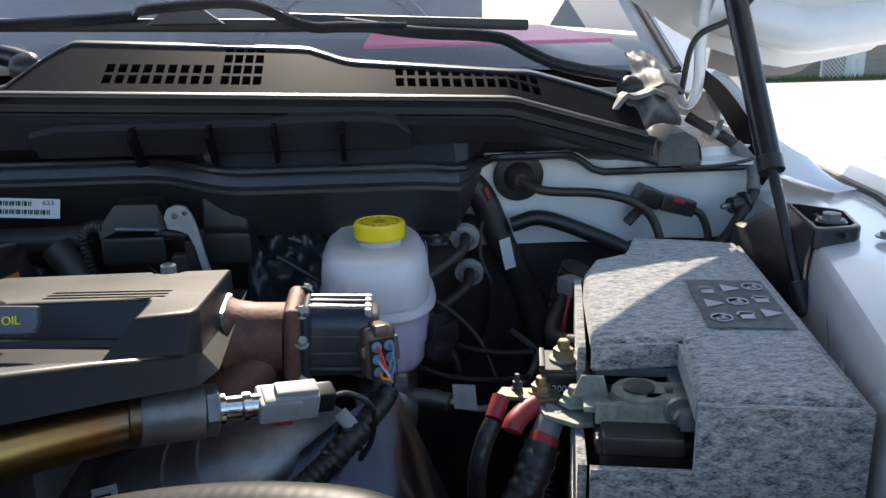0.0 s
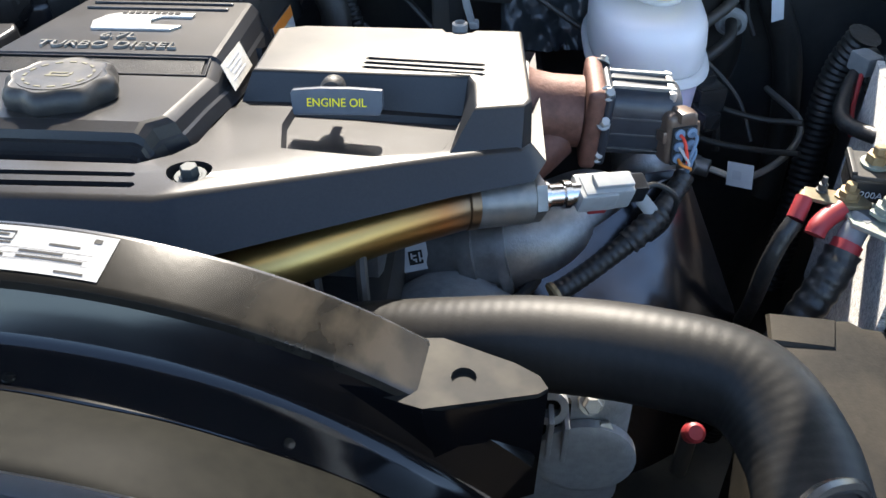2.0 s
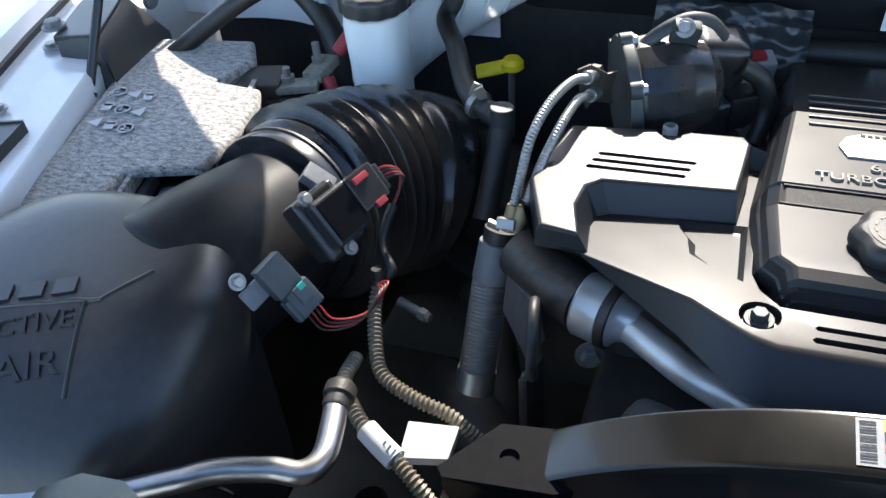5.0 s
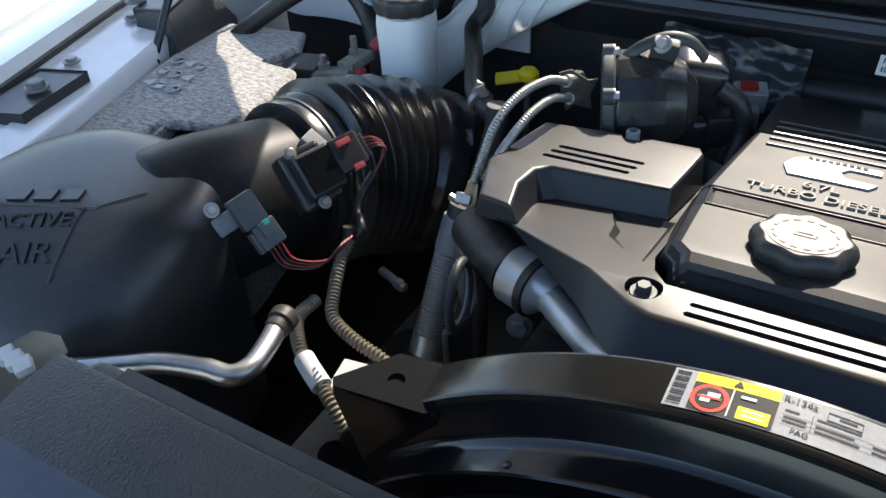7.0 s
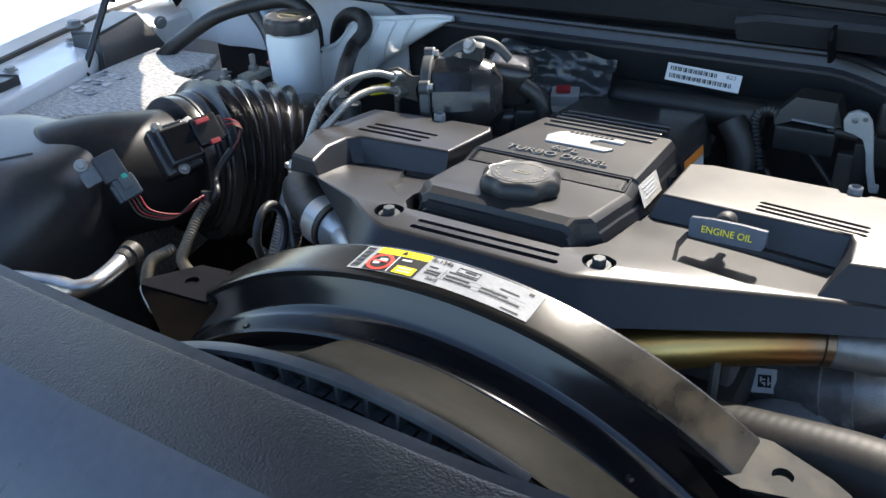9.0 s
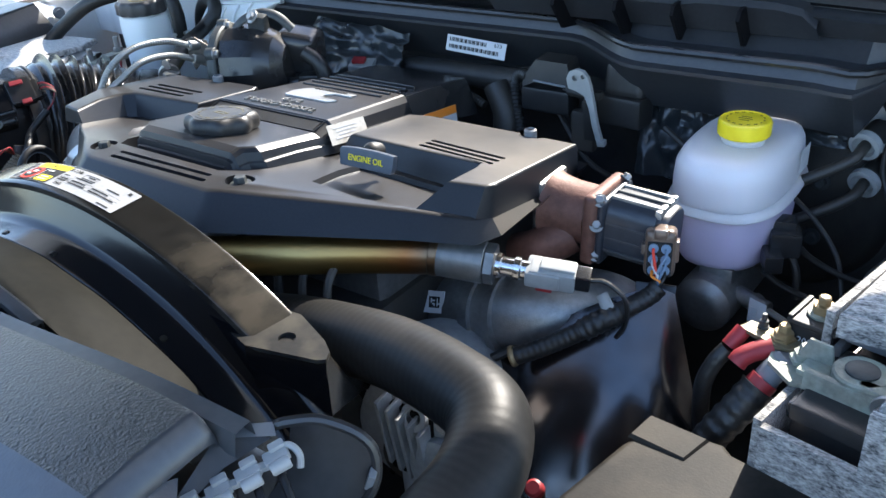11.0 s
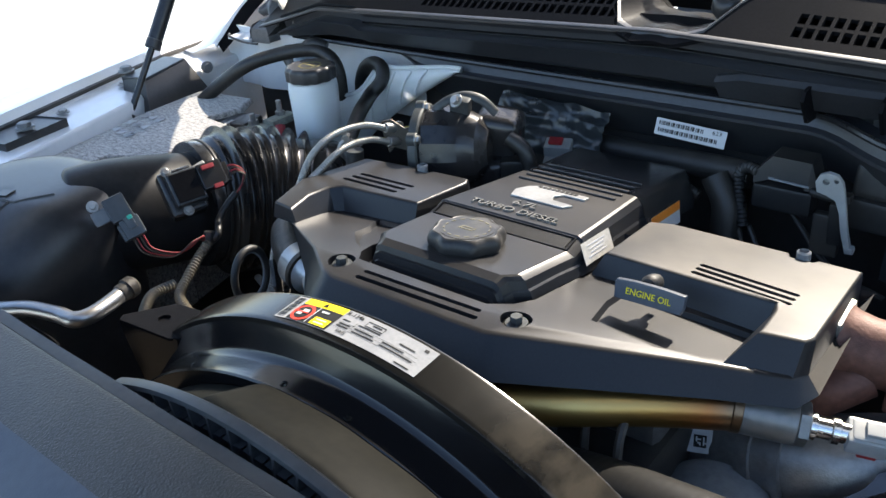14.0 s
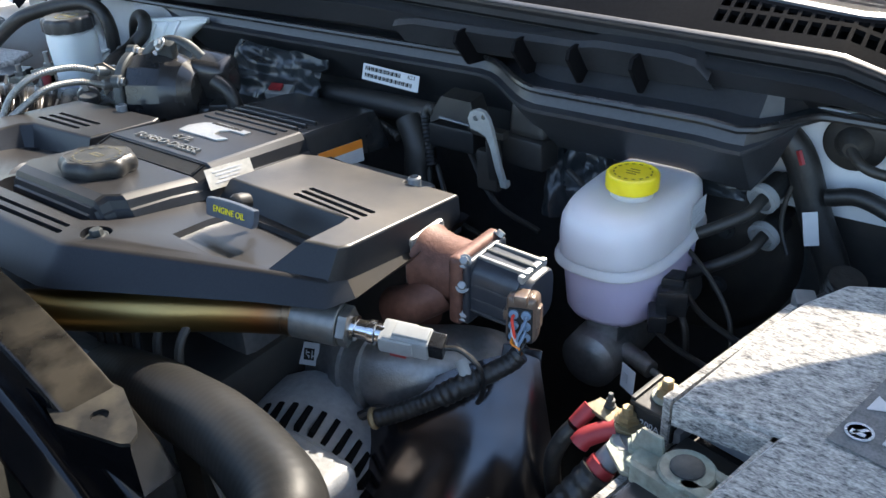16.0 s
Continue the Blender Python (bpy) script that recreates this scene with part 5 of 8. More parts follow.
HP = [(-.30, .452, 1.160), (-.22, .447, 1.182), (-.156, .436, 1.200), (-.10, .427, 1.212), (-.042, .412, 1.220), (.004, .393, 1.221), (.023, .355, 1.214), (.024, .308, 1.208), (.027, .262, 1.212), (.035, .21, 1.210)]
path = resample(spline(HP, 12), .0018)
part("hose_body", sweep(path, [.0280 + .00007 * math.sin(i * 1.5708) for i in range(len(path))], 32), HOSE, hose)
m = axis(path[-36], path[-30])
clampo = part("hose_clamp", lathe([(.0285, -.006), (.0302, -.0062), (.0302, .0062), (.0285, .006)], m, 40), PALEP, hose, "pale grey spring clamp")
part("clamp_ear", join(boxin(m, (-.006, .031, 0), (.018, .010, .012), r=.001), boxin(m, (.008, .034, .003), (.006, .012, .009), r=.001)), PALEP, clampo)

# ---- crossover pipes under the cover ----
pipe = thing("exhaust_tube", (-.150, .55, 1.18), "heat-tinted golden steel tube running under the engine cover", "exhaust tube")
part("tube", tube([(-.42, .385, 1.228), (-.36, .412, 1.232), (-.28, .462, 1.229), (-.21, .515, 1.2245), (-.152, .552, 1.2215)], .0178, 24), TINTED, pipe)
SLEEVE = surface("browned_steel_sleeve", (.16, .155, .145), (.27, .26, .24), .4, .6, grain=120, wear=25, bump=.15, dust=(.16, .12, .08), dust_amount=.5, dust_scale=30)
ndir = (Vector((-.095, .570, 1.2165)) - Vector((-.150, .550, 1.2225))).normalized()
o = Vector((-.1535, .5505, 1.2222))
part("weld_collar", rod(o - ndir * .002, o + ndir * .006, .0192, 28), TINTED, pipe)
part("sleeve", rod(o + ndir * .004, o + ndir * .046, .0186, 28), SLEEVE, pipe)
part("hex_nut", lathe([(.0165, 0), (.018, .001), (.018, .0085), (.0165, .0095)], axis(o + ndir * .046, o + ndir * .06), 6), SLEEVE, pipe)
sens = thing("temperature_sensor", (-.06, .57, 1.20), "metal sensor with pale grey connector and red lock tab", "sensor")
part("barrel", lathe([(.011, 0), (.011, .006), (.0085, .007), (.0085, .017), (.0105, .018), (.0105, .023), (.0085, .024), (.0085, .032)], axis(o + ndir * .054, o + ndir * .1), 24), CHROME, sens)
q = o + ndir * .105
rot = facing(q, ndir, (0, -.3, 1))
part("connector", join(boxin(rot, (0, 0, 0), (.040, .020, .020), r=.003), boxin(rot, (.004, .0115, 0), (.030, .004, .013), r=.0015), boxin(rot, (-.008, 0, 0), (.030, .017, .024), r=.003)), PALEP, sens)
part("lock_tab", boxin(rot, (-.006, -.0085, .0098), (.014, .006, .003), r=.0008), REDP, sens)
part("rear_shell", boxin(rot, (.025, .001, 0), (.014, .016, .016), r=.002), GLOSSY, sens)
part("lead", tube([q + ndir * .030, q + ndir * .045 + Vector((0, 0, .001)), q + ndir * .062 + Vector((0, -.002, -.012)), q + ndir * .06 + Vector((0, .004, -.04)), q + ndir * .05 + Vector((0, .012, -.06))], .0022, 8), TAPE, sens)

left = thing("crossover_pipe", (-.61, .51, 1.18), "galvanised steel crossover pipe with flange on a blackened manifold", "pipe")
fa, fb = Vector((-.648, .532, 1.224)), Vector((-.600, .517, 1.222))
part("pipe", tube([fb.lerp(fa, .1), (-.574, .496, 1.221), (-.548, .478, 1.220), (-.519, .464, 1.219), (-.493, .453, 1.217), (-.44, .440, 1.210)], .0122, 20), ZINC, left)
part("flange_sleeve", lathe([(.0245, 0), (.0262, .002), (.0262, .022), (.0240, .024), (.0240, .031), (.0175, .036), (.0140, .047)], axis(fa.lerp(fb, .25), fb), 36), ZINC, left)
part("band", lathe([(.0262, .0225), (.0272, .0232), (.0272, .0300), (.0262, .0307)], axis(fa.lerp(fb, .25), fb), 36), COPPER_WIRE, left)
part("manifold_stub", tube([(-.695, .572, 1.226), (-.672, .552, 1.225), fa.lerp(fb, .3)], .0240, 24), COPPER_WIRE, left)
part("bracket", prism([(0, 0), (.045, .0), (.055, -.03), (.03, -.075), (-.01, -.05)], 0, .004, facing((-.70, .55, 1.222), (.7, -.7, 0), (0, 0, 1)), r=.001), ALLOY, left)
part("bolt", hexbolt((-.628, .525, 1.170), (.3, -.8, .2), .008, .01), STEEL, left)

# egr valve
egr = thing("egr_valve", (-.03, .69, 1.17), "brown iron exhaust valve with bolted dark grey motor housing", "valve")
e0 = Vector((-.112, .688, 1.222))
er = Matrix.Translation(e0) @ Matrix.Rotation(radians(3), 4, "Y")
part("gasket_plate", boxin(er, (-.004, 0, .0), (.010, .05, .062), r=.004), STEEL, egr)
part("neck", join(lathe([(.0335, 0), (.031, .006), (.029, .02), (.029, .045)], er @ Matrix.Rotation(radians(90), 4, "Y"), 32)), RUST, egr)
part("lower_casting", join(tube([e0 + Vector((-.02, -.03, -.045)), e0 + Vector((.0, -.03, -.035)), e0 + Vector((.025, -.01, -.02))], .02, 16), boxin(er, (-.005, -.02, -.055), (.04, .05, .03), r=.008)), RUST, egr)
part("valve_flange", boxin(er, (.053, 0, 0), (.014, .066, .070), r=.006, segs=3), RUST, egr)
def barrel(x, k):
    """Rounded square section of the motor housing."""
    c = er @ Vector((x, 0, .002))
    return [er @ Vector((x, k * .0275 * math.copysign(abs(math.cos(a)) ** .55, math.cos(a)), .002 + k * .0295 * math.copysign(abs(math.sin(a)) ** .55, math.sin(a)))) for a in [6.2832 * i / 40 for i in range(40)]]


body = part("motor_housing", join(boxin(er, (.063, 0, 0), (.008, .060, .064), r=.005, segs=3), loft([barrel(x, k) for x, k in ((.066, .97), (.068, 1.0), (.108, .97), (.112, .94), (.112, .86), (.119, .84), (.121, .78))], ring=True)), surface("blue_grey_motor_plastic", (.020, .024, .032), (.034, .039, .049), .36, grain=150, wear=12, dust=(.12, .115, .10), dust_amount=.2), egr, smooth=45)
for dz in (-.016, -.003, .011):
    part("housing_rib", boxin(er, (.088, -.0265, dz), (.042, .0022, .0022), r=.0008), LIPGREY, body)
for dy in (-.013, .0, .013):
    part("top_rail", boxin(er, (.090, dy, .0315), (.050, .0035, .0035), r=.001), STEEL if dy else DARKSTEEL, egr)
part("end_rim", boxin(er, (.112, 0, .028), (.006, .040, .008), r=.002), ZINC, egr)
for dy, dz in ((-.026, .028), (.026, .028), (-.026, -.028), (-.029, .004)):
    part("bolt", hexbolt(er @ Vector((.060, dy, dz + .003)), er.to_3x3() @ Vector((.2, .5 * (-1 if dy < 0 else 1), .5)), .0042, .006), STEEL, egr)
# six-way plug hanging at the motor's front corner
pg = facing((.0115, .652, 1.2165), (.94, .33, 0), (0, .16, 1))
con = part("plug", join(boxin(pg, (0, 0, -.012), (.027, .043, .022), r=.007, segs=4), boxin(pg, (0, .019, -.006), (.012, .010, .020), r=.003), boxin(pg, (.013, .002, -.010), (.006, .020, .012), r=.002), boxin(pg, (-.013, .002, -.010), (.006, .010, .012), r=.002)), BRONZE, egr, "bronze-brown plug with coloured wires", smooth=50)
part("plug_face", boxin(pg, (0, -.004, .0), (.021, .031, .0025), r=.0035, segs=3), INK, con)
SEAL_BLUE = surface("blue_wire_seal", (.10, .17, .26), (.16, .23, .32), .45, grain=200, wear=40)
for i in range(6):
    part("wire_seal", lathe([(.0022, 0), (.0042, .0004), (.0042, .0020), (.0022, .0024)], pg @ Matrix.Translation((-.0052 + .0104 * (i % 2), .0065 - .0100 * (i // 2), .001)), 14), SEAL_BLUE, con)
for i, mm in enumerate((RINK, SEAL_BLUE, LABEL, SEAL_BLUE, ORANGE, TAPE)):
    s0 = pg @ Vector((-.0052 + .0104 * (i % 2), .0065 - .0100 * (i // 2), .002))
    part("wire", tube([s0, s0 + Vector((.003, -.007, -.002)), Vector((.014 + .001 * i, .640, 1.206 - .002 * i)), Vector((.0165, .643, 1.188)), Vector((.010, .641, 1.180))], .0013, 6), mm, con)

# charge pipe, bracket, alternator, block
chg = thing("charge_pipe", (-.12, .60, 1.10), "grey cast intake elbow with data matrix label", "pipe")
part("elbow", tube([(-.30, .68, 1.05), (-.25, .655, 1.082), (-.195, .636, 1.102), (-.125, .628, 1.128), (-.085, .640, 1.134), (-.055, .668, 1.128), (-.045, .705, 1.10)], .0415, 28), ALLOY, chg)
part("bead", tube([(-.150, .628, 1.1195), (-.138, .626, 1.1235)], .0442, 28), ALLOY, chg)
part("collar", tube([(-.125, .624, 1.128), (-.117, .6235, 1.130)], .0432, 28), ALLOY, chg)
lm2 = facing((-.2045, .5985, 1.1310), (.95, .25, .08), (-.05, .5, .87))
part("tag", plate(lm2, .038, .022, .002, .002), LABEL, chg, "white label with square code")
rg2 = random.Random(3)
part("code_cells", join(*[plate(lm2, .0017, .0017, .0034, .0006, .004 + (k % 7) * .0016, -.005 + (k // 7) * .0016) for k in range(49) if rg2.random() < .6 or k % 7 == 0 or k < 7]), INK, chg)
part("print_bars", join(plate(lm2, .015, .003, .0036, .0004, -.014, .004), plate(lm2, .012, .002, .0036, .0004, -.014, -.002)), GINK, chg)
part("cast_boss", join(box((-.205, .555, 1.085), (.06, .03, .045), pose(0, 0, 0, -30, 0, 20), r=.010, segs=3), rod((-.255, .565, 1.10), (-.205, .545, 1.105), .012)), PALECAST, chg)

brk = thing("heat_shield_bracket", (-.02, .66, 1.0), "dark glossy curved steel shield bracket with bolt", "bracket")
def shield(u, v):
    """A bowed sheet that leans back, narrower at its bolted top corner."""
    x = SX[0] + (SX[1] - SX[0]) * u
    top = 1.126 + .056 * smooth_step(-.05, .9, u) - .006 * smooth_step(.93, 1, u)
    y = .602 + .060 * u ** 1.6
    fall = .11 + .07 * smooth_step(.1, .6, u)
    return (x + .085 * v * u ** 2, y - (.070 + .045 * math.sin(u * 3.0)) * v - .010 * math.sin(u * 3.14) * math.sin(v * 3.14), top - fall * v)


SX = (-.112, .024)
part("shield", sheet(28, 14, shield, .003), surface("polished_dark_steel", (.055, .057, .064), (.10, .10, .108), .19, .9, grain=50, wear=14, bump=.25, bump_scale=45, dust=(.10, .055, .03), dust_amount=.5, dust_scale=16), brk)
part("top_tab", box((.006, .662, 1.170), (.036, .020, .005), pose(0, 0, 0, 55, 0, 15), r=.002), GLOSSY, brk)
part("bolt", hexbolt((.006, .654, 1.164), (0, -.8, .5), .0095, .007, 1.3), ZINC, brk)

alt = thing("alternator", (-.19, .53, 1.0), "cast aluminium alternator with finned vents", "alternator")
am = axis((-.178, .60, 1.055), (-.128, .470, 1.065))
part("housing", lathe([(.03, .0), (.066, .008), (.072, .02), (.072, .06), (.066, .10), (.05, .112), (.02, .114)], am, 40), PALECAST, alt)
# solid black blocks paint the shade of the vent openings
for k in range(32):
    part("slot_shade_block", boxin(am @ Matrix.Rotation(6.2832 * k / 32, 4, "Z"), (.0655, 0, .084), (.014, .0055, .030), r=.001), MATTE, alt)
part("mount_arm", tube([(-.235, .585, 1.085), (-.19, .57, 1.095), (-.15, .56, 1.09)], .014, 12), PALECAST, alt)
part("bracket_arm", loft([[(-.262, .590, 1.108), (-.258, .575, 1.112), (-.262, .560, 1.098), (-.268, .575, 1.090)], [(-.215, .570, 1.112), (-.210, .552, 1.116), (-.214, .535, 1.100), (-.220, .552, 1.092)], [(-.165, .548, 1.106), (-.160, .528, 1.110), (-.163, .512, 1.094), (-.170, .530, 1.088)], [(-.128, .520, 1.092), (-.122, .505, 1.096), (-.124, .492, 1.082), (-.132, .506, 1.078)]], ring=True), PALECAST, alt, "pale cast mounting arm", smooth=50)
part("arm_bolt", hexbolt((-.140, .517, 1.104), (.1, -.5, .8), .008, .008, 1.4), STEEL, alt)
part("pulley", lathe([(.02, .112), (.03, .116), (.03, .14), (.012, .142)], am, 28), COPPER_WIRE, alt)

acc = thing("accessory_housing", (-.085, .46, 1.02), "cast aluminium accessory housing with ribs and bright bolts", "housing")
part("casting", box((-.082, .470, 1.095), (.086, .060, .120), r=.014, segs=3), PALECAST, acc)
part("cover_face", lathe([(.03, 0), (.034, .003), (.034, .010), (.026, .014)], axis((-.068, .442, 1.10), (-.068, .425, 1.10)), 28), PALECAST, acc)
for k in range(5):
    part("rib", box((-.123 + .010 * k, .436, 1.125 - .004 * k), (.0035, .018, .070), pose(0, 0, 0, 8), r=.001), PALECAST, acc)
# flat black plate paints the shade between the ribs
part("rib_gap_shade", box((-.103, .440, 1.115), (.046, .006, .070), r=.002), MATTE, acc)
for p_ in ((-.068, .441, 1.148), (-.058, .441, 1.126)):
    part("bolt", hexbolt(p_, (.1, -.9, .5), .006, .009, 1.4), STEEL, acc)
part("boss", lathe([(.008, 0), (.012, .002), (.012, .010), (.007, .010), (.007, .004)], axis((-.094, .442, 1.146), (-.094, .425, 1.152)), 20), PALECAST, acc)
rh = thing("red_cap", (.004, .45, 1.10), "small dull red plastic cap deep under the hose", "cap")
part("cap", lathe([(.006, 0), (.007, .003), (.007, .012), (.005, .014)], axis((.004, .455, 1.105), (.006, .440, 1.125)), 18), REDP, rh)
part("stem", rod((.004, .458, 1.06), (.004, .455, 1.106), .006), RUBBER, rh)

blk = thing("engine_block", (EX, .62, .7), "dark engine block and cylinder head below the cover", "engine")
part("block", box((EX, .66, .93), (.42, .40, .46), r=.02), BAYDARK, blk)
part("head", box((EX, .69, 1.175), (.40, .30, .08), r=.012), ALLOY, blk)
part("front_gear_case", box((EX, .45, 1.05), (.36, .05, .26), r=.03), ALLOY, blk)
for k in range(5):
    part("fuel_line", tube([(-.22 - .03 * k, .50, 1.225), (-.215 - .03 * k, .475, 1.20), (-.21 - .028 * k, .47, 1.12), (-.20 - .026 * k, .50, 1.06)], .004, 8), BAYDARK, blk)
part("fan_hub", lathe([(.02, 0), (.09, .01), (.10, .04), (.05, .06)], axis((EX, .42, 1.0), (EX, .33, 1.0)), 32), COPPER_WIRE, blk)
rad = thing("radiator_core", (EX, .22, .7), "dark radiator core behind the front cover", "radiator")
part("core", box((EX, .215, .98), (.75, .05, .56), r=.004), BAYDARK, rad)
part("upper_tank", box((EX, .235, 1.265), (.78, .03, .045), r=.008), PLASTIC, rad)

# ---- brake fluid reservoir and master cylinder ----
def oval(cx, cy, hx, hy, z, n=40, p=2.8):
    out = []
    for k in range(n):
        a = 6.28318531 * k / n
        c, s = math.cos(a), math.sin(a)
        out.append((cx + hx * math.copysign(abs(c) ** (2 / p), c), cy + hy * math.copysign(abs(s) ** (2 / p), s), z))
    return out


res = thing("brake_reservoir", (.006, .862, 1.125), "milky white brake fluid reservoir with bright yellow cap", "reservoir")
part("lower_tank", loft([oval(.009, .872, *h, z) for h, z in (((.036, .068), 1.128), ((.045, .080), 1.133), ((.049, .086), 1.142), ((.052, .091), 1.185), ((.053, .092), 1.193))], ring=True), LILAC, res, "lilac-tinted lower tank full of fluid", smooth=50)
part("seam", loft([oval(.008, .872, *h, z) for h, z in (((.053, .093), 1.1925), ((.0585, .098), 1.194), ((.060, .0995), 1.1955), ((.0585, .098), 1.199), ((.055, .095), 1.203), ((.052, .092), 1.203))], ring=True), MILKY, res, smooth=50)
part("upper_tank", loft([oval(.007, .872, *h, z) for h, z in (((.054, .094), 1.200), ((.0545, .0945), 1.222), ((.053, .093), 1.236), ((.049, .089), 1.244), ((.043, .083), 1.2485), ((.034, .072), 1.2505), ((.01, .02), 1.2515))], ring=True), MILKY, res, smooth=50)
part("neck", lathe([(.021, 0), (.021, .006), (.0195, .007), (.0195, .016)], Matrix.Translation((.013, .852, 1.249)), 32), MILKY, res)
yc = part("cap", join(lathe([(.0245, 0), (.0255, .0012), (.0255, .0135), (.0243, .0158), (.0225, .0164), (.0215, .0155), (.0001, .0155)], Matrix.Translation((.013, .852, 1.2585)), 48, 24, .012)), YELLOW, res, "bright yellow screw cap")
part("cap_print", join(*[plate(Matrix.Translation((.013, .852, 1.2745)) @ Matrix.Rotation(a, 4, "Z"), .0035, .0015, 0, .0004, 0, .018) for a in [k * .4 for k in range(15)]], plate(Matrix.Translation((.013, .852, 1.2745)), .014, .0014, 0, .0004), plate(Matrix.Translation((.013, .852, 1.2745)), .010, .0014, 0, .0004, 0, .005), plate(Matrix.Translation((.013, .852, 1.2745)), .010, .0014, 0, .0004, 0, -.005)), surface("dark_print", (.25, .16, .01), (.3, .2, .02), .5), yc)
rl = facing((.0610, .905, 1.221), (0, 1, 0), (0, 0, 1))
part("tag", plate(rl, .034, .026, .001), LABEL, res, "white printed tag")
part("tag_bars", join(*[plate(rl, .026, .0018, .0014, .0004, 0, -.008 + k * .0045) for k in range(4)]), GINK, res)

mc = thing("master_cylinder", (.03, .84, 1.06), "grey cast brake master cylinder under the reservoir", "master cylinder")
part("barrel", lathe([(.012, 0), (.024, .004), (.030, .010), (.031, .03), (.030, .14), (.034, .15), (.034, .2)], axis((.012, .765, 1.098), (.022, .985, 1.100)), 28), ALLOY, mc)
part("saddle", box((.018, .85, 1.122), (.036, .12, .03), r=.006), ALLOY, mc)
part("sensor_plug", join(box((.070, .835, 1.160), (.030, .030, .026), pose(0, 0, 0, 0, 0, 20), r=.004), box((.066, .81, 1.150), (.018, .03, .018), pose(0, 0, 0, 0, 0, 25), r=.003)), GLOSSY, mc)
part("line_fitting", join(rod((.04, .80, 1.108), (.075, .785, 1.106), .009), lathe([(.0095, 0), (.0095, .008)], axis((.058, .795, 1.107), (.075, .785, 1.106)), 6)), ALLOY, mc)
part("brake_line", tube([(.075, .785, 1.106), (.11, .78, 1.10), (.15, .80, 1.115), (.17, .84, 1.13), (.16, .93, 1.12)], .0035, 8), STEEL, mc)
boo = thing("brake_booster", (.03, 1.0, 1.05), "round black brake booster on the firewall", "brake booster")
bx = axis((.03, .985, 1.13), (.03, 1.03, 1.13))
part("shell", lathe([(.03, 0), (.10, .006), (.115, .02), (.118, .03), (.118, .04)], bx, 44), BAYDARK, boo)
part("rim_band", lathe([(.117, .024), (.122, .026), (.122, .034), (.117, .036)], bx, 44), DARKSTEEL, boo)
for k in range(4):
    part("bolt", hexbolt(bx @ Vector((.05 * math.cos(k * 1.571 + .8), .05 * math.sin(k * 1.571 + .8), .001)), (0, -1, 0), .007, .008), DARKSTEEL, boo)

# ports and hoses on the firewall
for p_, nm in (((.109, .954, 1.227), "a"), ((.114, .957, 1.184), "b")):
    t = thing("hose_coupling", p_, "black hose coupling with pale plastic retaining ring", "hose coupling", "firewall couplings")
    d = Vector((-.25, -.9, -.3)).normalized()
    P = Vector(p_)
    part("ring", lathe([(.012, -.005), (.0165, -.004), (.0165, .004), (.012, .005), (.010, .0), (.012, -.005)][:5], axis(P, P + d), 24), PALEP, t)
    part("pipe", tube([P + Vector((.01, .05, .01)), P, P + d * .03, P + d * .055 + Vector((-.03, 0, -.012)), P + d * .06 + Vector((-.065, 0, -.03))], .0062, 12), RUBBER, t)
    part("pipe_sleeve", tube([P - d * .03, P - d * .006], .013, 14), RUBBER, t)
single("wire_tag", plate(facing((.158, .955, 1.205), (1, .3, .2), (-.25, 0, 1)), .014, .036), LABEL, (.158, .955, 1.19), "small white wire tag hanging by the firewall", "tag")

big = thing("heater_hose", (.18, .93, 1.05), "thick black hose dropping along the firewall", "hose", "firewall hoses")
part("hose_body", tube([(.099, .978, 1.298), (.130, .978, 1.270), (.156, .977, 1.209), (.187, .975, 1.143), (.200, .965, 1.065), (.195, .94, .97)], .016, 16), RUBBER, big)
part("red_mark", tube([(.133, .962, 1.281), (.139, .960, 1.268)], .003, 6), REDP, big)
big2 = thing("heater_hose", (.2, .88, 1.05), "taped black harness running down beside the battery", "hose", "firewall hoses")
part("hose_body", ribbed([(.215, .86, 1.215), (.205, .87, 1.17), (.20, .865, 1.11), (.19, .84, 1.02), (.18, .82, .93)], .0165, .007, .0018), TAPE, big2)
cross = thing("cable", (.25, .95, 1.2), "black cable crossing in front of the white panel", "cable", "firewall hoses")
part("cable_body", tube([(.165, .97, 1.235), (.20, .965, 1.243), (.26, .955, 1.222), (.31, .94, 1.20), (.34, .92, 1.19)], .009, 10), RUBBER, cross)

grom = thing("firewall_grommet", (.174, .99, 1.285), "round black rubber grommet with cable through it", "grommet")
part("disc", lathe([(.029, 0), (.0295, .003), (.026, .005), (.018, .006), (.012, .014), (.007, .02)], axis((.176, .992, 1.288), (.176, .95, 1.285)), 36), RUBBER, grom)
part("cable", tube([(.176, .974, 1.286), (.20, .955, 1.277), (.26, .955, 1.272), (.30, .95, 1.262), (.325, .95, 1.240), (.336, .94, 1.205)], .0052, 10), RUBBER, grom)
jn = thing("wiring_connector", (.345, .965, 1.25), "black wiring connector with red lock and pigtails", "connector")
part("shell", join(box((.325, .972, 1.263), (.03, .025, .022), pose(0, 0, 0, 0, 25, 0), r=.004), box((.357, .965, 1.253), (.042, .02, .02), pose(0, 0, 0, 0, 15, 0), r=.004)), GLOSSY, jn)
part("red_lock", box((.356, .9535, 1.260), (.014, .003, .005), pose(0, 0, 0, 0, 15, 0), r=.001), REDP, jn)
part("pigtail", tube([(.378, .965, 1.246), (.388, .962, 1.238), (.395, .958, 1.215), (.39, .95, 1.19)], .0045, 8), RUBBER, jn)
part("pigtail_loop", tube([(.318, .965, 1.252), (.305, .96, 1.243), (.297, .958, 1.235)], .006, 8, flat=.6), RUBBER, jn)
cb = thing("hood_cable", (.44, 1.02, 1.25), "thick black cable looping down the cowl corner", "cable")
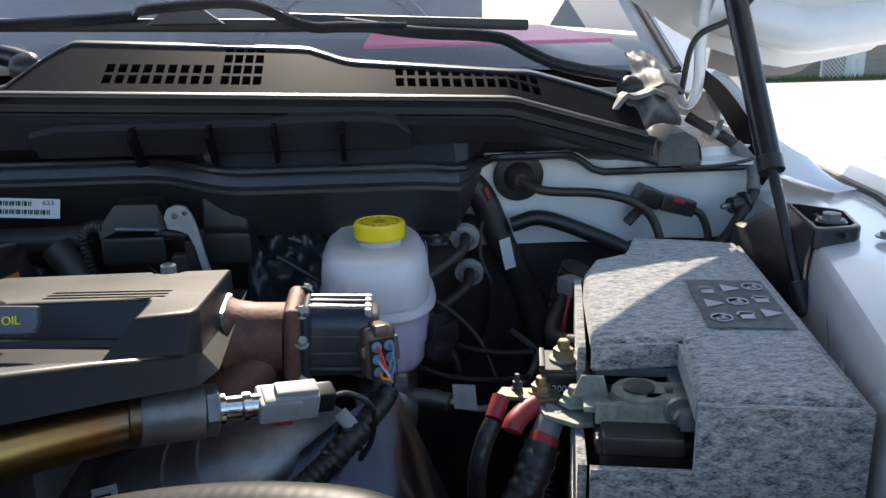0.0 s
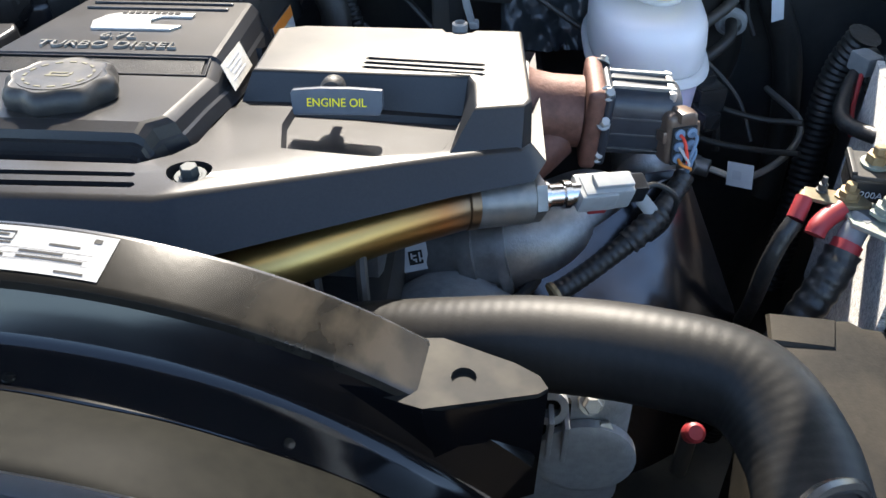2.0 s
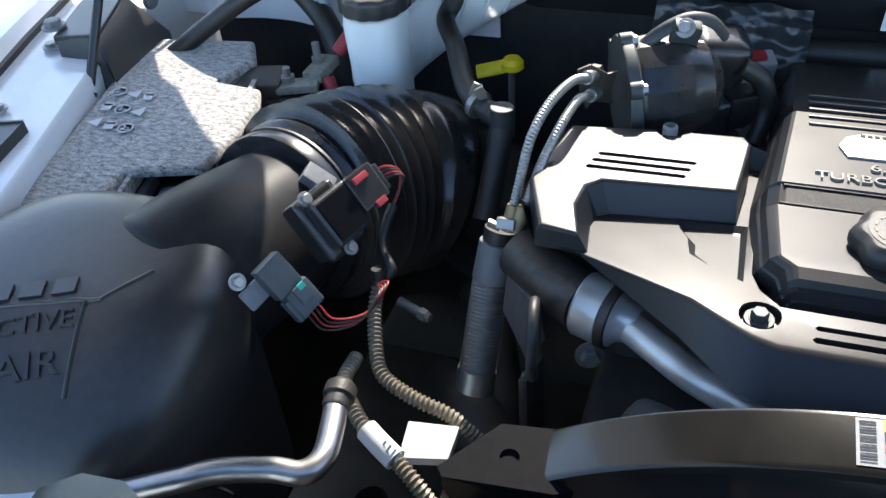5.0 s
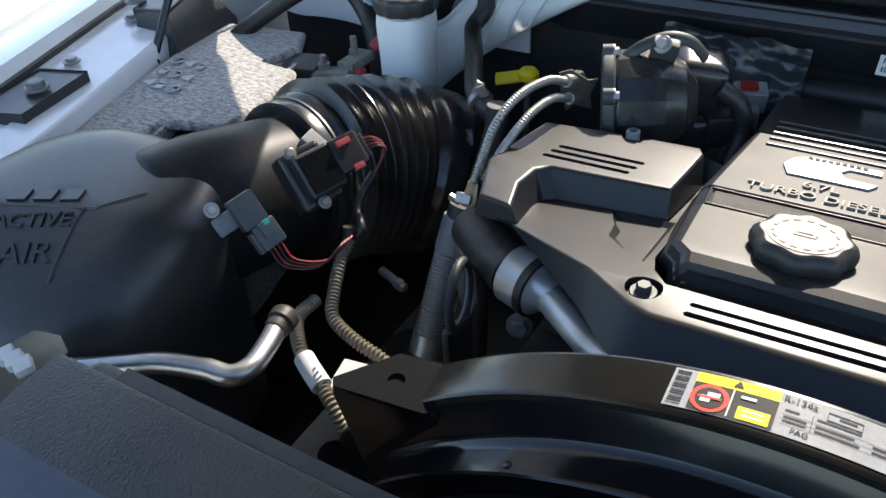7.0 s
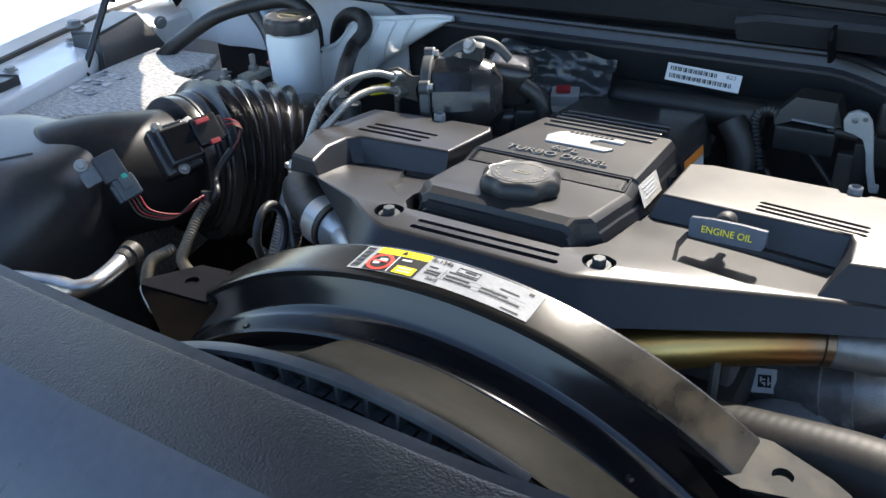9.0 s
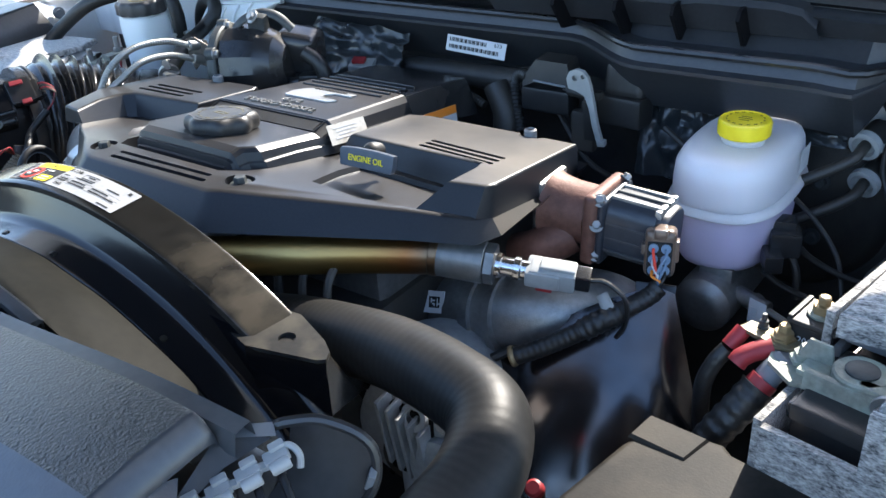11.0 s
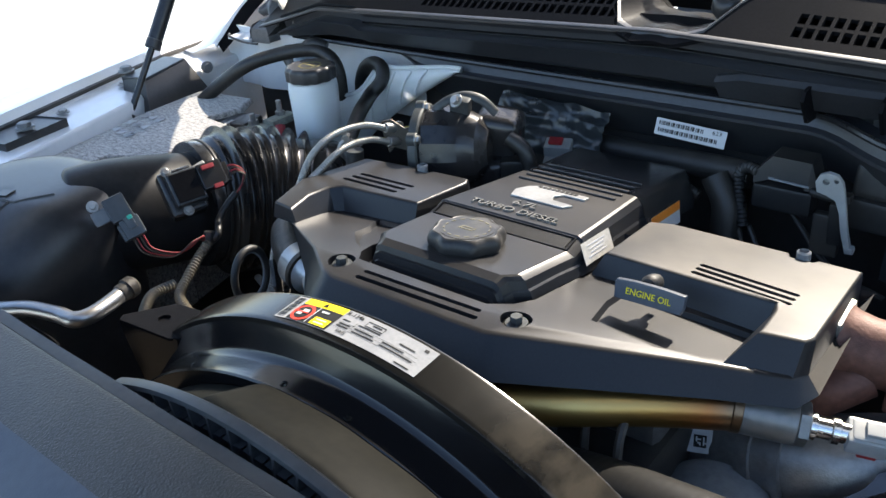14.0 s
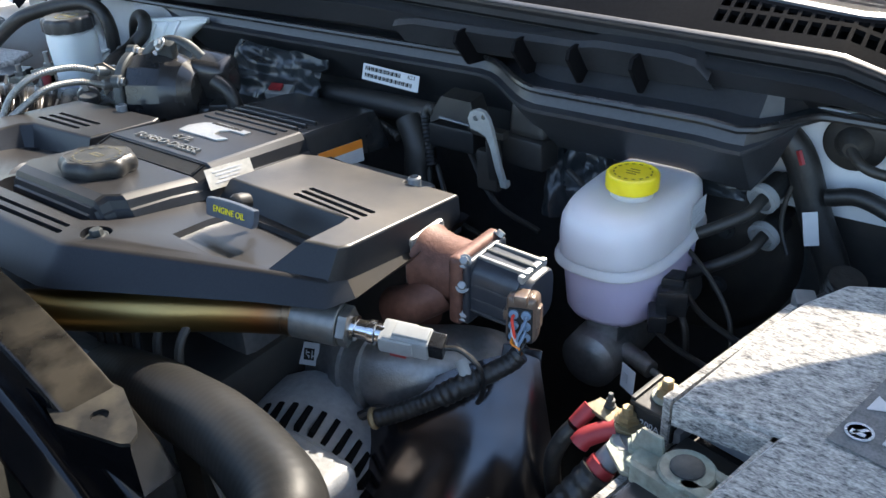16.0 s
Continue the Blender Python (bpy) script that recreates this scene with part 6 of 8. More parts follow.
part("cable_body", tube([(.386, 1.022, 1.347), (.411, 1.002, 1.331), (.432, .994, 1.318), (.447, .984, 1.300), (.452, .974, 1.286), (.446, .960, 1.264), (.426, .944, 1.244), (.40, .932, 1.215), (.36, .93, 1.196)], .0068, 12), RUBBER, cb)
part("grey_sleeve", tube([(.434, .993, 1.316), (.447, .984, 1.300), (.452, .974, 1.286), (.447, .962, 1.267)], .0082, 14), GREYP, cb)
part("wire_clamp", join(lathe([(.0075, -.004), (.0090, -.003), (.0090, .003), (.0075, .004)], axis((.413, 1.001, 1.330), (.432, .994, 1.318)), 18), box((.414, .994, 1.340), (.006, .004, .014), pose(0, 0, 0, 20, 20, 0), r=.001), box((.420, .990, 1.336), (.010, .004, .005), pose(0, 0, 0, 0, 30, 0), r=.001)), STEEL, cb)
part("socket", join(rod((.415, .950, 1.253), (.440, .957, 1.255), .0095, 18), lathe([(.012, 0), (.0135, .001), (.0135, .005), (.012, .006)], axis((.430, .954, 1.254), (.440, .957, 1.255)), 18)), GLOSSY, cb)
part("stud", rod((.404, .948, 1.252), (.416, .951, 1.253), .0032, 10), STEEL, cb)

for k, pts in enumerate((((.05, .90, 1.185), (.085, .885, 1.165), (.115, .87, 1.135), (.13, .85, 1.10)), ((.06, .88, 1.150), (.09, .86, 1.135), (.13, .84, 1.132), (.165, .82, 1.14)),
                         ((.145, .972, 1.262), (.130, .968, 1.235), (.128, .962, 1.20), (.140, .955, 1.17)), ((.035, .84, 1.13), (.075, .82, 1.118), (.12, .80, 1.12), (.15, .77, 1.135)))):
    single("thin_cable", tube(pts, .0026 + .0006 * (k % 2), 8), RUBBER, pts[0], "thin black cable in the gap behind the battery", "cable", "firewall cables")
blk_ = thing("wiring_connector", (.062, .845, 1.16), "black square connector below the coolant reservoir", "connector")
part("shell", box((.062, .845, 1.165), (.030, .022, .030), pose(0, 0, 0, 0, 0, 15), r=.004), GLOSSY, blk_)
part("lead", tube([(.07, .842, 1.152), (.085, .835, 1.13), (.09, .83, 1.10)], .004, 8), RUBBER, blk_)

# support bracket by the strut
rt_ = thing("support_bracket", (.43, .81, 1.15), "black moulded support bracket with webbed top bolted at the strut foot", "bracket", "fender brackets")
rim_r = [(.412, .757), (.420, .753), (.452, .757), (.461, .765), (.478, .820), (.474, .832), (.446, .862), (.438, .866)]
mid = lambda k: (.444 + (k[0] - .444) * .84, .806 + (k[1] - .806) * .86)
hole = [mid(q) for q in rim_r]
part("top_rim", slab(rim_r, lambda x, y: 1.275, lambda x, y: 1.256, None, [hole], .0185, r=.0025), PLASTIC, rt_)
part("pocket_floor", prism(hole, 1.256, 1.259), BAYDARK, rt_)
part("boss", lathe([(.020, 0), (.019, .004), (.0145, .006), (.0145, .014), (.012, .0145)], Matrix.Translation((.446, .790, 1.259)), 28), PLASTIC, rt_)
for k in range(6):
    a = .35 + k * 1.047
    d_ = .044 if k % 3 == 1 else .026
    part("web", sweep([Vector((.446 + .014 * math.cos(a), .790 + .014 * math.sin(a), 1.267)), Vector((.446 + d_ * math.cos(a), .790 + d_ * math.sin(a), 1.268))], [.0026, .0026], 6), PLASTIC, rt_)
part("bolt", hexbolt((.446, .790, 1.273), (0, 0, 1), .0095, .008, 1.3), GREYP, rt_)
part("side_wall", loft([[(.412, .757, 1.2735), (.426, .81, 1.2735), (.438, .866, 1.2735), (.440, .88, 1.268)], [(.407, .760, 1.245), (.402, .81, 1.248), (.392, .862, 1.250), (.392, .885, 1.248)], [(.408, .762, 1.21), (.398, .80, 1.212), (.386, .855, 1.212), (.386, .88, 1.21)], [(.41, .765, 1.08), (.395, .80, 1.08), (.38, .855, 1.08), (.38, .88, 1.08)]]), PLASTIC, rt_, smooth=50)
part("front_wall", loft([[(.412, .757, 1.2735), (.452, .757, 1.2735)], [(.410, .760, 1.24), (.430, .770, 1.24)], [(.41, .765, 1.10), (.43, .775, 1.10)]]), PLASTIC, rt_)
lt_ = thing("support_bracket", (-1.29, .81, 1.2), "tall black moulded bracket bolted on the fender behind the strut", "bracket", "fender brackets")
part("top_plate", prism([(-1.25, .76), (-1.295, .872), (-1.345, .862), (-1.302, .745)], 1.273, 1.285, r=.003), PLASTIC, lt_)
part("side_wall", loft([[(-1.252, .758, 1.282), (-1.296, .872, 1.282)], [(-1.225, .738, 1.24), (-1.238, .868, 1.24)], [(-1.218, .73, 1.10), (-1.225, .86, 1.10)]]), PLASTIC, lt_)
part("front_wall", loft([[(-1.30, .747, 1.282), (-1.252, .758, 1.282)], [(-1.285, .725, 1.2), (-1.221, .734, 1.2)]]), PLASTIC, lt_)
part("bolt", hexbolt((-1.315, .765, 1.286), (0, 0, 1), .010, .010, 1.4), GREYP, lt_)
front = thing("fender_bracket", (-1.21, .53, 1.20), "black bracket with bolt at the front of the fender", "bracket")
part("block", loft([[(-1.26, .47, 1.27), (-1.20, .49, 1.27), (-1.225, .60, 1.27), (-1.285, .58, 1.27)], [(-1.255, .465, 1.272), (-1.195, .485, 1.272), (-1.22, .595, 1.272), (-1.28, .575, 1.272)], [(-1.235, .462, 1.16), (-1.18, .48, 1.16), (-1.21, .59, 1.16), (-1.27, .575, 1.16)]], ring=True), PLASTIC, front)
part("bolt", hexbolt((-1.232, .535, 1.273), (0, 0, 1), .010, .010, 1.4), GREYP, front)

# ---- batteries ----
def battery(O, eu, ev, outline, label, patch, bare=False):
    M = Matrix(((eu[0], ev[0], 0, O[0]), (eu[1], ev[1], 0, O[1]), (0, 0, 1, 1.238), (0, 0, 0, 1)))
    W = lambda u, v, w=0: M @ Vector((u, v, w))
    bat = thing("battery", W(.08, .17, -.24), label + " truck battery with black case and lead posts", "battery", "batteries")
    part("case", boxin(M, (.082, .185, -.148), (.155, .33, .19), r=.006), PLASTIC, bat)
    part("lid", boxin(M, (.082, .185, -.050), (.160, .335, .014), r=.004), GLOSSY, bat)
    part("recess_shelf", boxin(M, (.130, .055, -.046), (.055, .085, .014), r=.003), PLASTIC, bat)
    part("lid_strip", boxin(M, (.126, .104, -.028), (.066, .020, .008), r=.002), GREYP, bat, "grey moulded lid strip")
    part("lid_rail", boxin(M, (.1015, .052, -.030), (.010, .070, .012), r=.002), GREYP, bat)
    post = W(.130, .055, -.043)
    part("post", lathe([(.0115, 0), (.0095, .018), (.0085, .019), (.0001, .0195)], Matrix.Translation(post), 24), GREYP, bat)
    cov = thing("battery_cover", W(.08, .17, -.2), "grey felt insulating wrap over a battery with printed warning symbols", "battery cover", "battery covers")
    P = [W(u, v) for u, v in outline]
    # top sheet with thickness, slightly uneven
    b = slab([(p.x, p.y) for p in P], lambda x, y: 1.238 + .0016 * noise.noise((x * 22, y * 22, 1)), lambda x, y: 1.231, r=.006)
    part("top_felt", b, FELT, cov)
    part("top_felt_underside", prism([(p.x, p.y) for p in P], 1.2295, 1.231), FELT, cov)
    def wall_felt(pts, z0, z1, th=.006):
        q = [W(u, v) for u, v in pts]
        return sheet(10, 6, lambda a, c: Vector(q[0].lerp(q[1], a)[:2]).to_3d() + Vector((0, 0, z0 + (z1 - z0) * c + .0)), th)
    part("front_felt", wall_felt([(-.004, -.003), (.101, -.003)], .99, 1.234), FELT, cov)
    part("front_felt_low", wall_felt([(.101, -.002), (.166, -.002)], .99, 1.186), FELT, cov)
    part("outer_felt", wall_felt([(-.004, -.003), (-.004, .37)], .99, 1.234), FELT, cov)
    part("inner_felt", wall_felt([(.168, -.002), (.168, .082)], .99, 1.186), FELT, cov)
    part("inner_felt", wall_felt([(.166, .086), (.163, .25)], .99, 1.232), FELT, cov)
    part("notch_edge", wall_felt([(.095, .004), (.093, .10)], 1.217, 1.234, .005), FELT, cov)
    part("notch_edge", wall_felt([(.095, .10), (.162, .086)], 1.216, 1.234, .005), FELT, cov)
    # printed patch with round and triangular signs
    pm = M @ Matrix.Translation((patch[0], patch[1], .0022)) @ Matrix.Rotation(patch[2], 4, "Z")
    pp = part("print_patch", plate(pm, .116, .064, -.0040 if bare else -.0004, .0006), FELT if bare else surface("grey_print_patch", (.10, .10, .10), (.21, .205, .20), .8, grain=500, wear=120, bump=.6), cov, "dark grey printed patch")
    k = 0
    for iy in range(3):
        for ix in range(3):
            c = pm @ Matrix.Translation((-.034 + ix * .033 + .006 * (iy - 1), -.020 + iy * .020, .0009))
            kind = (ix + iy * 2) % 3
            if kind == 0:
                b = join(lathe([(.0088, 0), (.0088, .0006), (.0072, .0006), (.0072, 0)], c, 20), plate(c @ Matrix.Rotation(.6, 4, "Z"), .012, .0022, .0005, .0004), plate(c, .0035, .009, .0005, .0004, -.002))
            elif kind == 1:
                b = prism([(-.009, -.0065), (.009, -.0065), (0, .0085)], 0, .0006, c)
            else:
                b = join(plate(c, .015, .0105, .0003, .0006), plate(c, .004, .014, .0003, .0006, .003))
            part("sign", b, LABEL if bare else GINK, pp)
    return M, W, cov


outline_r = [(0, 0), (.10, 0), (.095, .10), (.162, .086), (.1635, .20), (.160, .255), (.148, .30), (.118, .325), (.112, .345), (.104, .385), (.04, .38), (0, .368)]
MR, WR, _ = battery((.307, .49), (-.98, .199), (.199, .98), outline_r, "felt-wrapped", (.040, .173, 1.5708))
outline_l = [(0, 0), (.085, -.005), (.092, .055), (.168, .062), (.186, .12), (.190, .19), (.182, .218), (.128, .236), (.158, .285), (.140, .338), (.02, .350), (0, .335)]
ML, WL, _ = battery((-1.178, .508), (.975, .222), (-.222, .975), outline_l, "shaded felt-wrapped", (.042, .170, 1.5708), True)
part("rear_lid", boxin(ML, (.172, .262, -.022), (.05, .05, .03), r=.004), PLASTIC, [o for o in bpy.data.objects if o.name == "battery.001"][0])

# terminal clamp, fuse and cables on the battery with corroded terminals
tc = thing("terminal_clamp", WR(.12, .04, -.04), "corroded grey battery terminal clamp with bolt", "terminal clamp")
c0 = WR(.130, .055, -.036)
part("ring", lathe([(.0118, 0), (.0185, .001), (.019, .004), (.019, .012), (.0175, .0135), (.0118, .0135)], Matrix.Translation(c0), 28), GALV, tc)
part("jaw", boxin(MR, (.104, .044, -.029), (.048, .011, .013), r=.002), GALV, tc)
part("jaw", boxin(MR, (.106, .064, -.029), (.034, .009, .012), r=.002), GALV, tc)
part("jaw_bolt", join(hexbolt(WR(.104, .037, -.030), MR.to_3x3() @ Vector((-.1, -1, -.1)), .0075, .011), rod(WR(.104, .04, -.030), WR(.104, .072, -.030), .004)), STEEL, tc)
part("post_top", lathe([(.0112, 0), (.0112, .0025), (.009, .004), (.0001, .0042)], Matrix.Translation(WR(.130, .055, -.0235)), 28), DARKSTEEL, tc)
part("arm", boxin(MR, (.150, .054, -.034), (.038, .026, .005), r=.002), GALV, tc)
part("front_plate", boxin(MR, (.122, .038, -.034), (.078, .006, .016), r=.0015), GALV, tc)
part("riser", prism([(0, 0), (.026, 0), (.022, .016), (.006, .016)], -.0015, .0015, facing(WR(.176, .060, -.033), MR.to_3x3() @ Vector((-1, 0, 0)), (0, .1, 1)), r=.0005), GALV, tc)
fz = thing("fuse_block", WR(.165, .12, -.04), "black bolt-down fuse block with brass stud", "fuse block")
fm = Matrix.Translation((.150, .630, 1.2000)) @ Matrix.Rotation(radians(-10), 4, "Z")
part("body", boxin(fm, (0, 0, 0), (.034, .036, .020), r=.003), GLOSSY, fz)
part("lid", boxin(fm, (0, 0, .0115), (.037, .038, .004), r=.0015), BAYDARK, fz)
for dx in (-.0165, .0165):
    part("lid_lip", boxin(fm, (dx, 0, .0145), (.004, .036, .003), r=.001), BAYDARK, fz)
part("top_washer", lathe([(.0105, 0), (.0110, .0008), (.0110, .0022), (.0095, .0028)], fm @ Matrix.Translation((0, 0, .0135)), 24), GALV, fz)
part("stud", join(lathe([(.0080, 0), (.0080, .007), (.0048, .0075), (.0048, .013), (.0036, .014)], fm @ Matrix.Translation((0, 0, .0160)), 6)), BRASS, fz)
part("lettering", lettering("200A", .0075, fm @ Matrix.Translation((-.001, -.0186, -.0025)) @ Matrix.Rotation(radians(90), 4, "X"), .0002), GINK, fz)
part("side_clip", boxin(fm, (.0205, -.004, -.003), (.006, .026, .014), r=.002), GREYP, fz)
bb = thing("bus_bar", (.12, .60, 1.19), "pale corroded bus bar linking clamp and cables", "bus bar")
bz = 1.193
part("bar", join(prism([(.096, .610), (.101, .624), (.140, .616), (.146, .600), (.128, .598)], bz, bz + .0035, r=.001), rod((.096, .612, bz - .001), (.102, .622, bz - .001), .0035, 12)), TANBAR, bb, "oily brass-brown bar with a rolled end")
part("base_plate", prism([(.124, .606), (.150, .606), (.168, .592), (.166, .568), (.146, .566), (.126, .584)], bz - .005, bz - .001, r=.001), GALV, bb)
for p_, r_ in (((.129, .611), .0074), ((.150, .592), .0086), ((.112, .618), .0034)):
    part("nut", join(lathe([(r_ * 1.3, 0), (r_ * 1.3, .003), (r_, .0035), (r_, .008), (r_ * .6, .0085), (r_ * .6, .013), (r_ * .5, .014)], Matrix.Translation((*p_, bz + .002)), 6 if r_ > .0035 else 16)), BRASS if r_ == .0074 else (GALV if r_ > .008 else DARKSTEEL), bb)
part("red_boot", tube([(.124, .604, 1.190), (.114, .598, 1.187), (.106, .591, 1.183), (.103, .587, 1.178)], .0078, 14), REDP, bb)
part("lug", join(tube([(.138, .594, 1.189), (.131, .588, 1.182), (.125, .580, 1.172)], .0100, 14, flat=.75), box((.140, .596, 1.1905), (.020, .018, .004), pose(0, 0, 0, 0, 0, 30), r=.001)), GREYP, bb)
part("red_sleeve", join(tube([(.1268, .582, 1.1755), (.1235, .578, 1.170)], .0112, 14), tube([(.128, .589, 1.183), (.123, .581, 1.176)], .0060, 8, flat=.5)), REDP, bb, "torn red heat shrink")
c1 = thing("battery_cable", (.09, .6, 1.05), "thick black taped battery cable with red heat shrink", "cable", "battery cables")
part("cable_body", ribbed([(.1235, .578, 1.170), (.114, .566, 1.153), (.101, .556, 1.13), (.090, .553, 1.10), (.082, .575, 1.03), (.085, .63, .9)], .0138, .011, .0012), TAPE, c1)
c2 = thing("battery_cable", (.08, .62, 1.05), "black battery cable with red end sleeve", "cable", "battery cables")
part("cable_body", tube([(.092, .601, 1.180), (.084, .595, 1.166), (.078, .592, 1.14), (.078, .605, 1.08), (.08, .66, .95)], .0070, 12), TAPE, c2)
part("red_sleeve", tube([(.099, .613, 1.193), (.096, .608, 1.188), (.092, .602, 1.181)], .0068, 12), REDP, c2)
c3 = thing("battery_harness", (.2, .74, 1.2), "bundle of fine wires and clips beside the battery wrap", "wiring")
part("loom", tube([(.18, .69, 1.20), (.165, .74, 1.19), (.185, .79, 1.20), (.21, .82, 1.215)], .007, 10), TAPE, c3)
part("clip", box((.196, .80, 1.215), (.018, .024, .018), pose(0, 0, 0, 0, 0, 25), r=.003), GREYP, c3)
part("red_wire", tube([(.192, .79, 1.208), (.18, .76, 1.19), (.172, .73, 1.18)], .0022, 8), REDP, c3)

# ---- grey box and cap in front of the battery ----
TANKDUST = surface("dusty_tank_plastic", (.013, .0125, .0115), (.022, .0205, .018), .55, spec=.1, grain=250, wear=9, bump=.12, bump_scale=500, dust=(.075, .063, .046), dust_amount=.45, dust_scale=14)
ab = thing("washer_reservoir", (.16, .36, 1.0), "dusty black plastic tank with screw cap in the front corner", "tank")
poly = [(.035, .395), (.055, .492), (.066, .520), (.080, .527), (.118, .528), (.126, .521), (.215, .505), (.315, .455), (.315, .12), (.115, .12), (.10, .30), (.06, .36)]
part("tank", slab(poly, lambda x, y: 1.150 - .02 * max(0, .40 - y), lambda x, y: .95, None, (), .01, r=.006), TANKDUST, ab, smooth=35)
part("raised_corner", loft([[(.056, .498, 1.1502), (.0605, .528, 1.1502), (.108, .524, 1.1502), (.100, .495, 1.1502)], [(.058, .500, 1.1530), (.0625, .526, 1.1530), (.106, .522, 1.1530), (.099, .497, 1.1515)]], ring=True), TANKDUST, ab)
part("filler_ring", lathe([(.036, 0), (.038, .004), (.038, .012), (.034, .014)], Matrix.Translation((.074, .375, 1.118)), 36), PLASTIC, ab)
part("cap", lathe([(.030, .0), (.032, .006), (.032, .018), (.029, .021), (.026, .0195), (.010, .0195), (.009, .023), (.0001, .023)], Matrix.Translation((.074, .375, 1.121)), 48, 20, .012), PLASTIC, ab)
part("moulded_mark", join(*[plate(Matrix.Translation((.205, .475, 1.1508)) @ Matrix.Rotation(-.5, 4, "Z"), *q) for q in ((.034, .0014, 0, .001, 0, .013), (.034, .0014, 0, .001, 0, -.013), (.0014, .026, 0, .001, -.017, 0), (.0014, .026, 0, .001, .017, 0), (.0016, .014, 0, .001, -.005, 0), (.010, .0016, 0, .001, 0, .004), (.010, .0016, 0, .001, .004, -.004))]), PLASTIC, ab)

# taped harness in front of the shield
hn = thing("wiring_harness", (-.02, .62, 1.12), "black taped wiring harness sweeping past the sensor plug", "wiring")
part("trunk", ribbed([(-.085, .566, 1.128), (-.066, .577, 1.136), (-.040, .590, 1.152), (-.018, .601, 1.168), (-.002, .620, 1.176), (.010, .638, 1.182), (.016, .645, 1.190)], .0085, .006, .0005), TAPE, hn)
part("twist_wrap", ribbed([(-.030, .594, 1.159), (-.018, .601, 1.168), (-.006, .613, 1.174)], .0105, .007, .0012), TAPE, hn)
part("cream_tape", tube([(-.022, .612, 1.188), (-.012, .606, 1.178), (-.006, .604, 1.170)], .0055, 8, flat=.5), PALEP, hn, "torn cream tape end")
part("tape_end", lathe([(.0092, 0), (.0102, .002), (.0092, .005)], axis((-.087, .565, 1.1275), (-.066, .577, 1.136)), 20), BRASS, hn)
part("branch", tube([(-.03, .60, 1.125), (-.07, .615, 1.127), (-.12, .575, 1.105), (-.15, .56, 1.09)], .005, 8), TAPE, hn)
part("paper_tag", plate(facing((.082, .715, 1.145), (.8, -.6, .2), (-.1, .3, 1)), .024, .022), LABEL, hn)
part("tag_print", plate(facing((.080, .716, 1.145), (.8, -.6, .2), (-.1, .3, 1)), .008, .008, .0012), GINK, hn)

# ---- air filter housing, intake duct and bellows ----
air = thing("air_filter_housing", (-1.02, .38, 1.0), "large rounded black plastic air filter housing with moulded lettering", "air filter housing")
def dome(u, v):
    """u round the housing, v up it."""
    a = 6.28318531 * u
    p = 2.6
    c, s = math.cos(a), math.sin(a)
    k = max(0.0, (v - .45) / .55)
    shrink = max(0.0, 1 - k ** 2.6) ** .5
    cx, cy = -1.040 + .02 * k, .380 + .035 * k
    z = 1.0 + .16 * min(v / .45, 1) + .117 * math.sin(min(1, k * 1.02) * 1.571)
    x, y = cx + .150 * shrink * math.copysign(abs(c) ** (2 / p), c), cy + .150 * shrink * math.copysign(abs(s) ** (2 / p), s)
    front = max(0.0, (x + 1.05) * .354 - (y - .35) * .935)      # the lettered face slopes down ahead of a crease
    return (x, y, z - .40 * front * smooth_step(0, .3, k))
bm = sheet(96, 44, dome)
bmesh.ops.remove_doubles(bm, verts=bm.verts, dist=.0006)
skin = BVHTree.FromBMesh(bm)
AIRBLACK = surface("satin_black_plastic", (.020, .0205, .022), (.032, .0325, .034), .34, grain=120, wear=6, rough_var=.06, bump=.06, dust=DUST, dust_amount=.12, dust_scale=6)
part("shell", bm, AIRBLACK, air, smooth=60)


def drape(b, h):
    """Lay a flat relief onto the housing from above."""
    for v in b.verts:
        hit = skin.ray_cast(Vector((v.co.x, v.co.y, 1.5)), Vector((0, 0, -1)))[0]
        if hit:
            v.co.z = hit.z + v.co.z * h
    return b


duct_path = [(-.982, .462, 1.203), (-.970, .49, 1.206), (-.962, .52, 1.204), (-.955, .58, 1.190), (-.953, .612, 1.183)]
part("duct", sweep(spline(duct_path, 8), [(.080 - .0002 * i) * (1 - .10 * max(0, 1 - i / 3) ** 2) for i in range(33)], 36), surface("satin_duct_plastic", (.012, .0125, .014), (.020, .0205, .022), .40, grain=120, wear=7, spec=.13, rough_var=.08, dust=DUST, dust_amount=.12), air)
def relief(x, y, turn=25.6):
    return Matrix.Translation((x, y, 0)) @ Matrix.Rotation(radians(turn), 4, "Z")


for k in range(3):
    part("moulded_letter", drape(boxin(relief(-1.044 + .022 * k, .370 + .0105 * k), (0, 0, 0), (.017, .017, 2), r=0), .0022), AIRBLACK, air)
part("lettering", drape(lettering("ACTIVE", .019, relief(-1.008, .3515), 1.0, 1.15), .0022), AIRBLACK, air, "raised moulded letters")
part("lettering", drape(lettering("AIR", .026, relief(-.992, .326), 1.0, 1.25), .0022), AIRBLACK, air, "raised moulded letters")
def bead(a, b, n=14):
    """A raised line across the housing's skin."""
    pts = [Vector(a).lerp(Vector(b), i / n) for i in range(n + 1)]
    out = []
    for p_ in pts:
        hit = skin.ray_cast(Vector((p_.x, p_.y, 1.5)), Vector((0, 0, -1)))[0]
        if hit:
            out.append(hit)
    return sweep(out, [.0018] * len(out), 8)
for a_, b_ in (((-1.075, .345), (-.965, .387)), ((-.965, .387), (-.945, .425)), ((-.975, .382), (-.957, .318))):
    part("moulded_line", bead((*a_, 0), (*b_, 0)), AIRBLACK, air)
part("seam_line", tube([(-.875, .30, 1.20), (-.868, .34, 1.14), (-.865, .36, 1.06)], .0022, 8), GLOSSY, air)

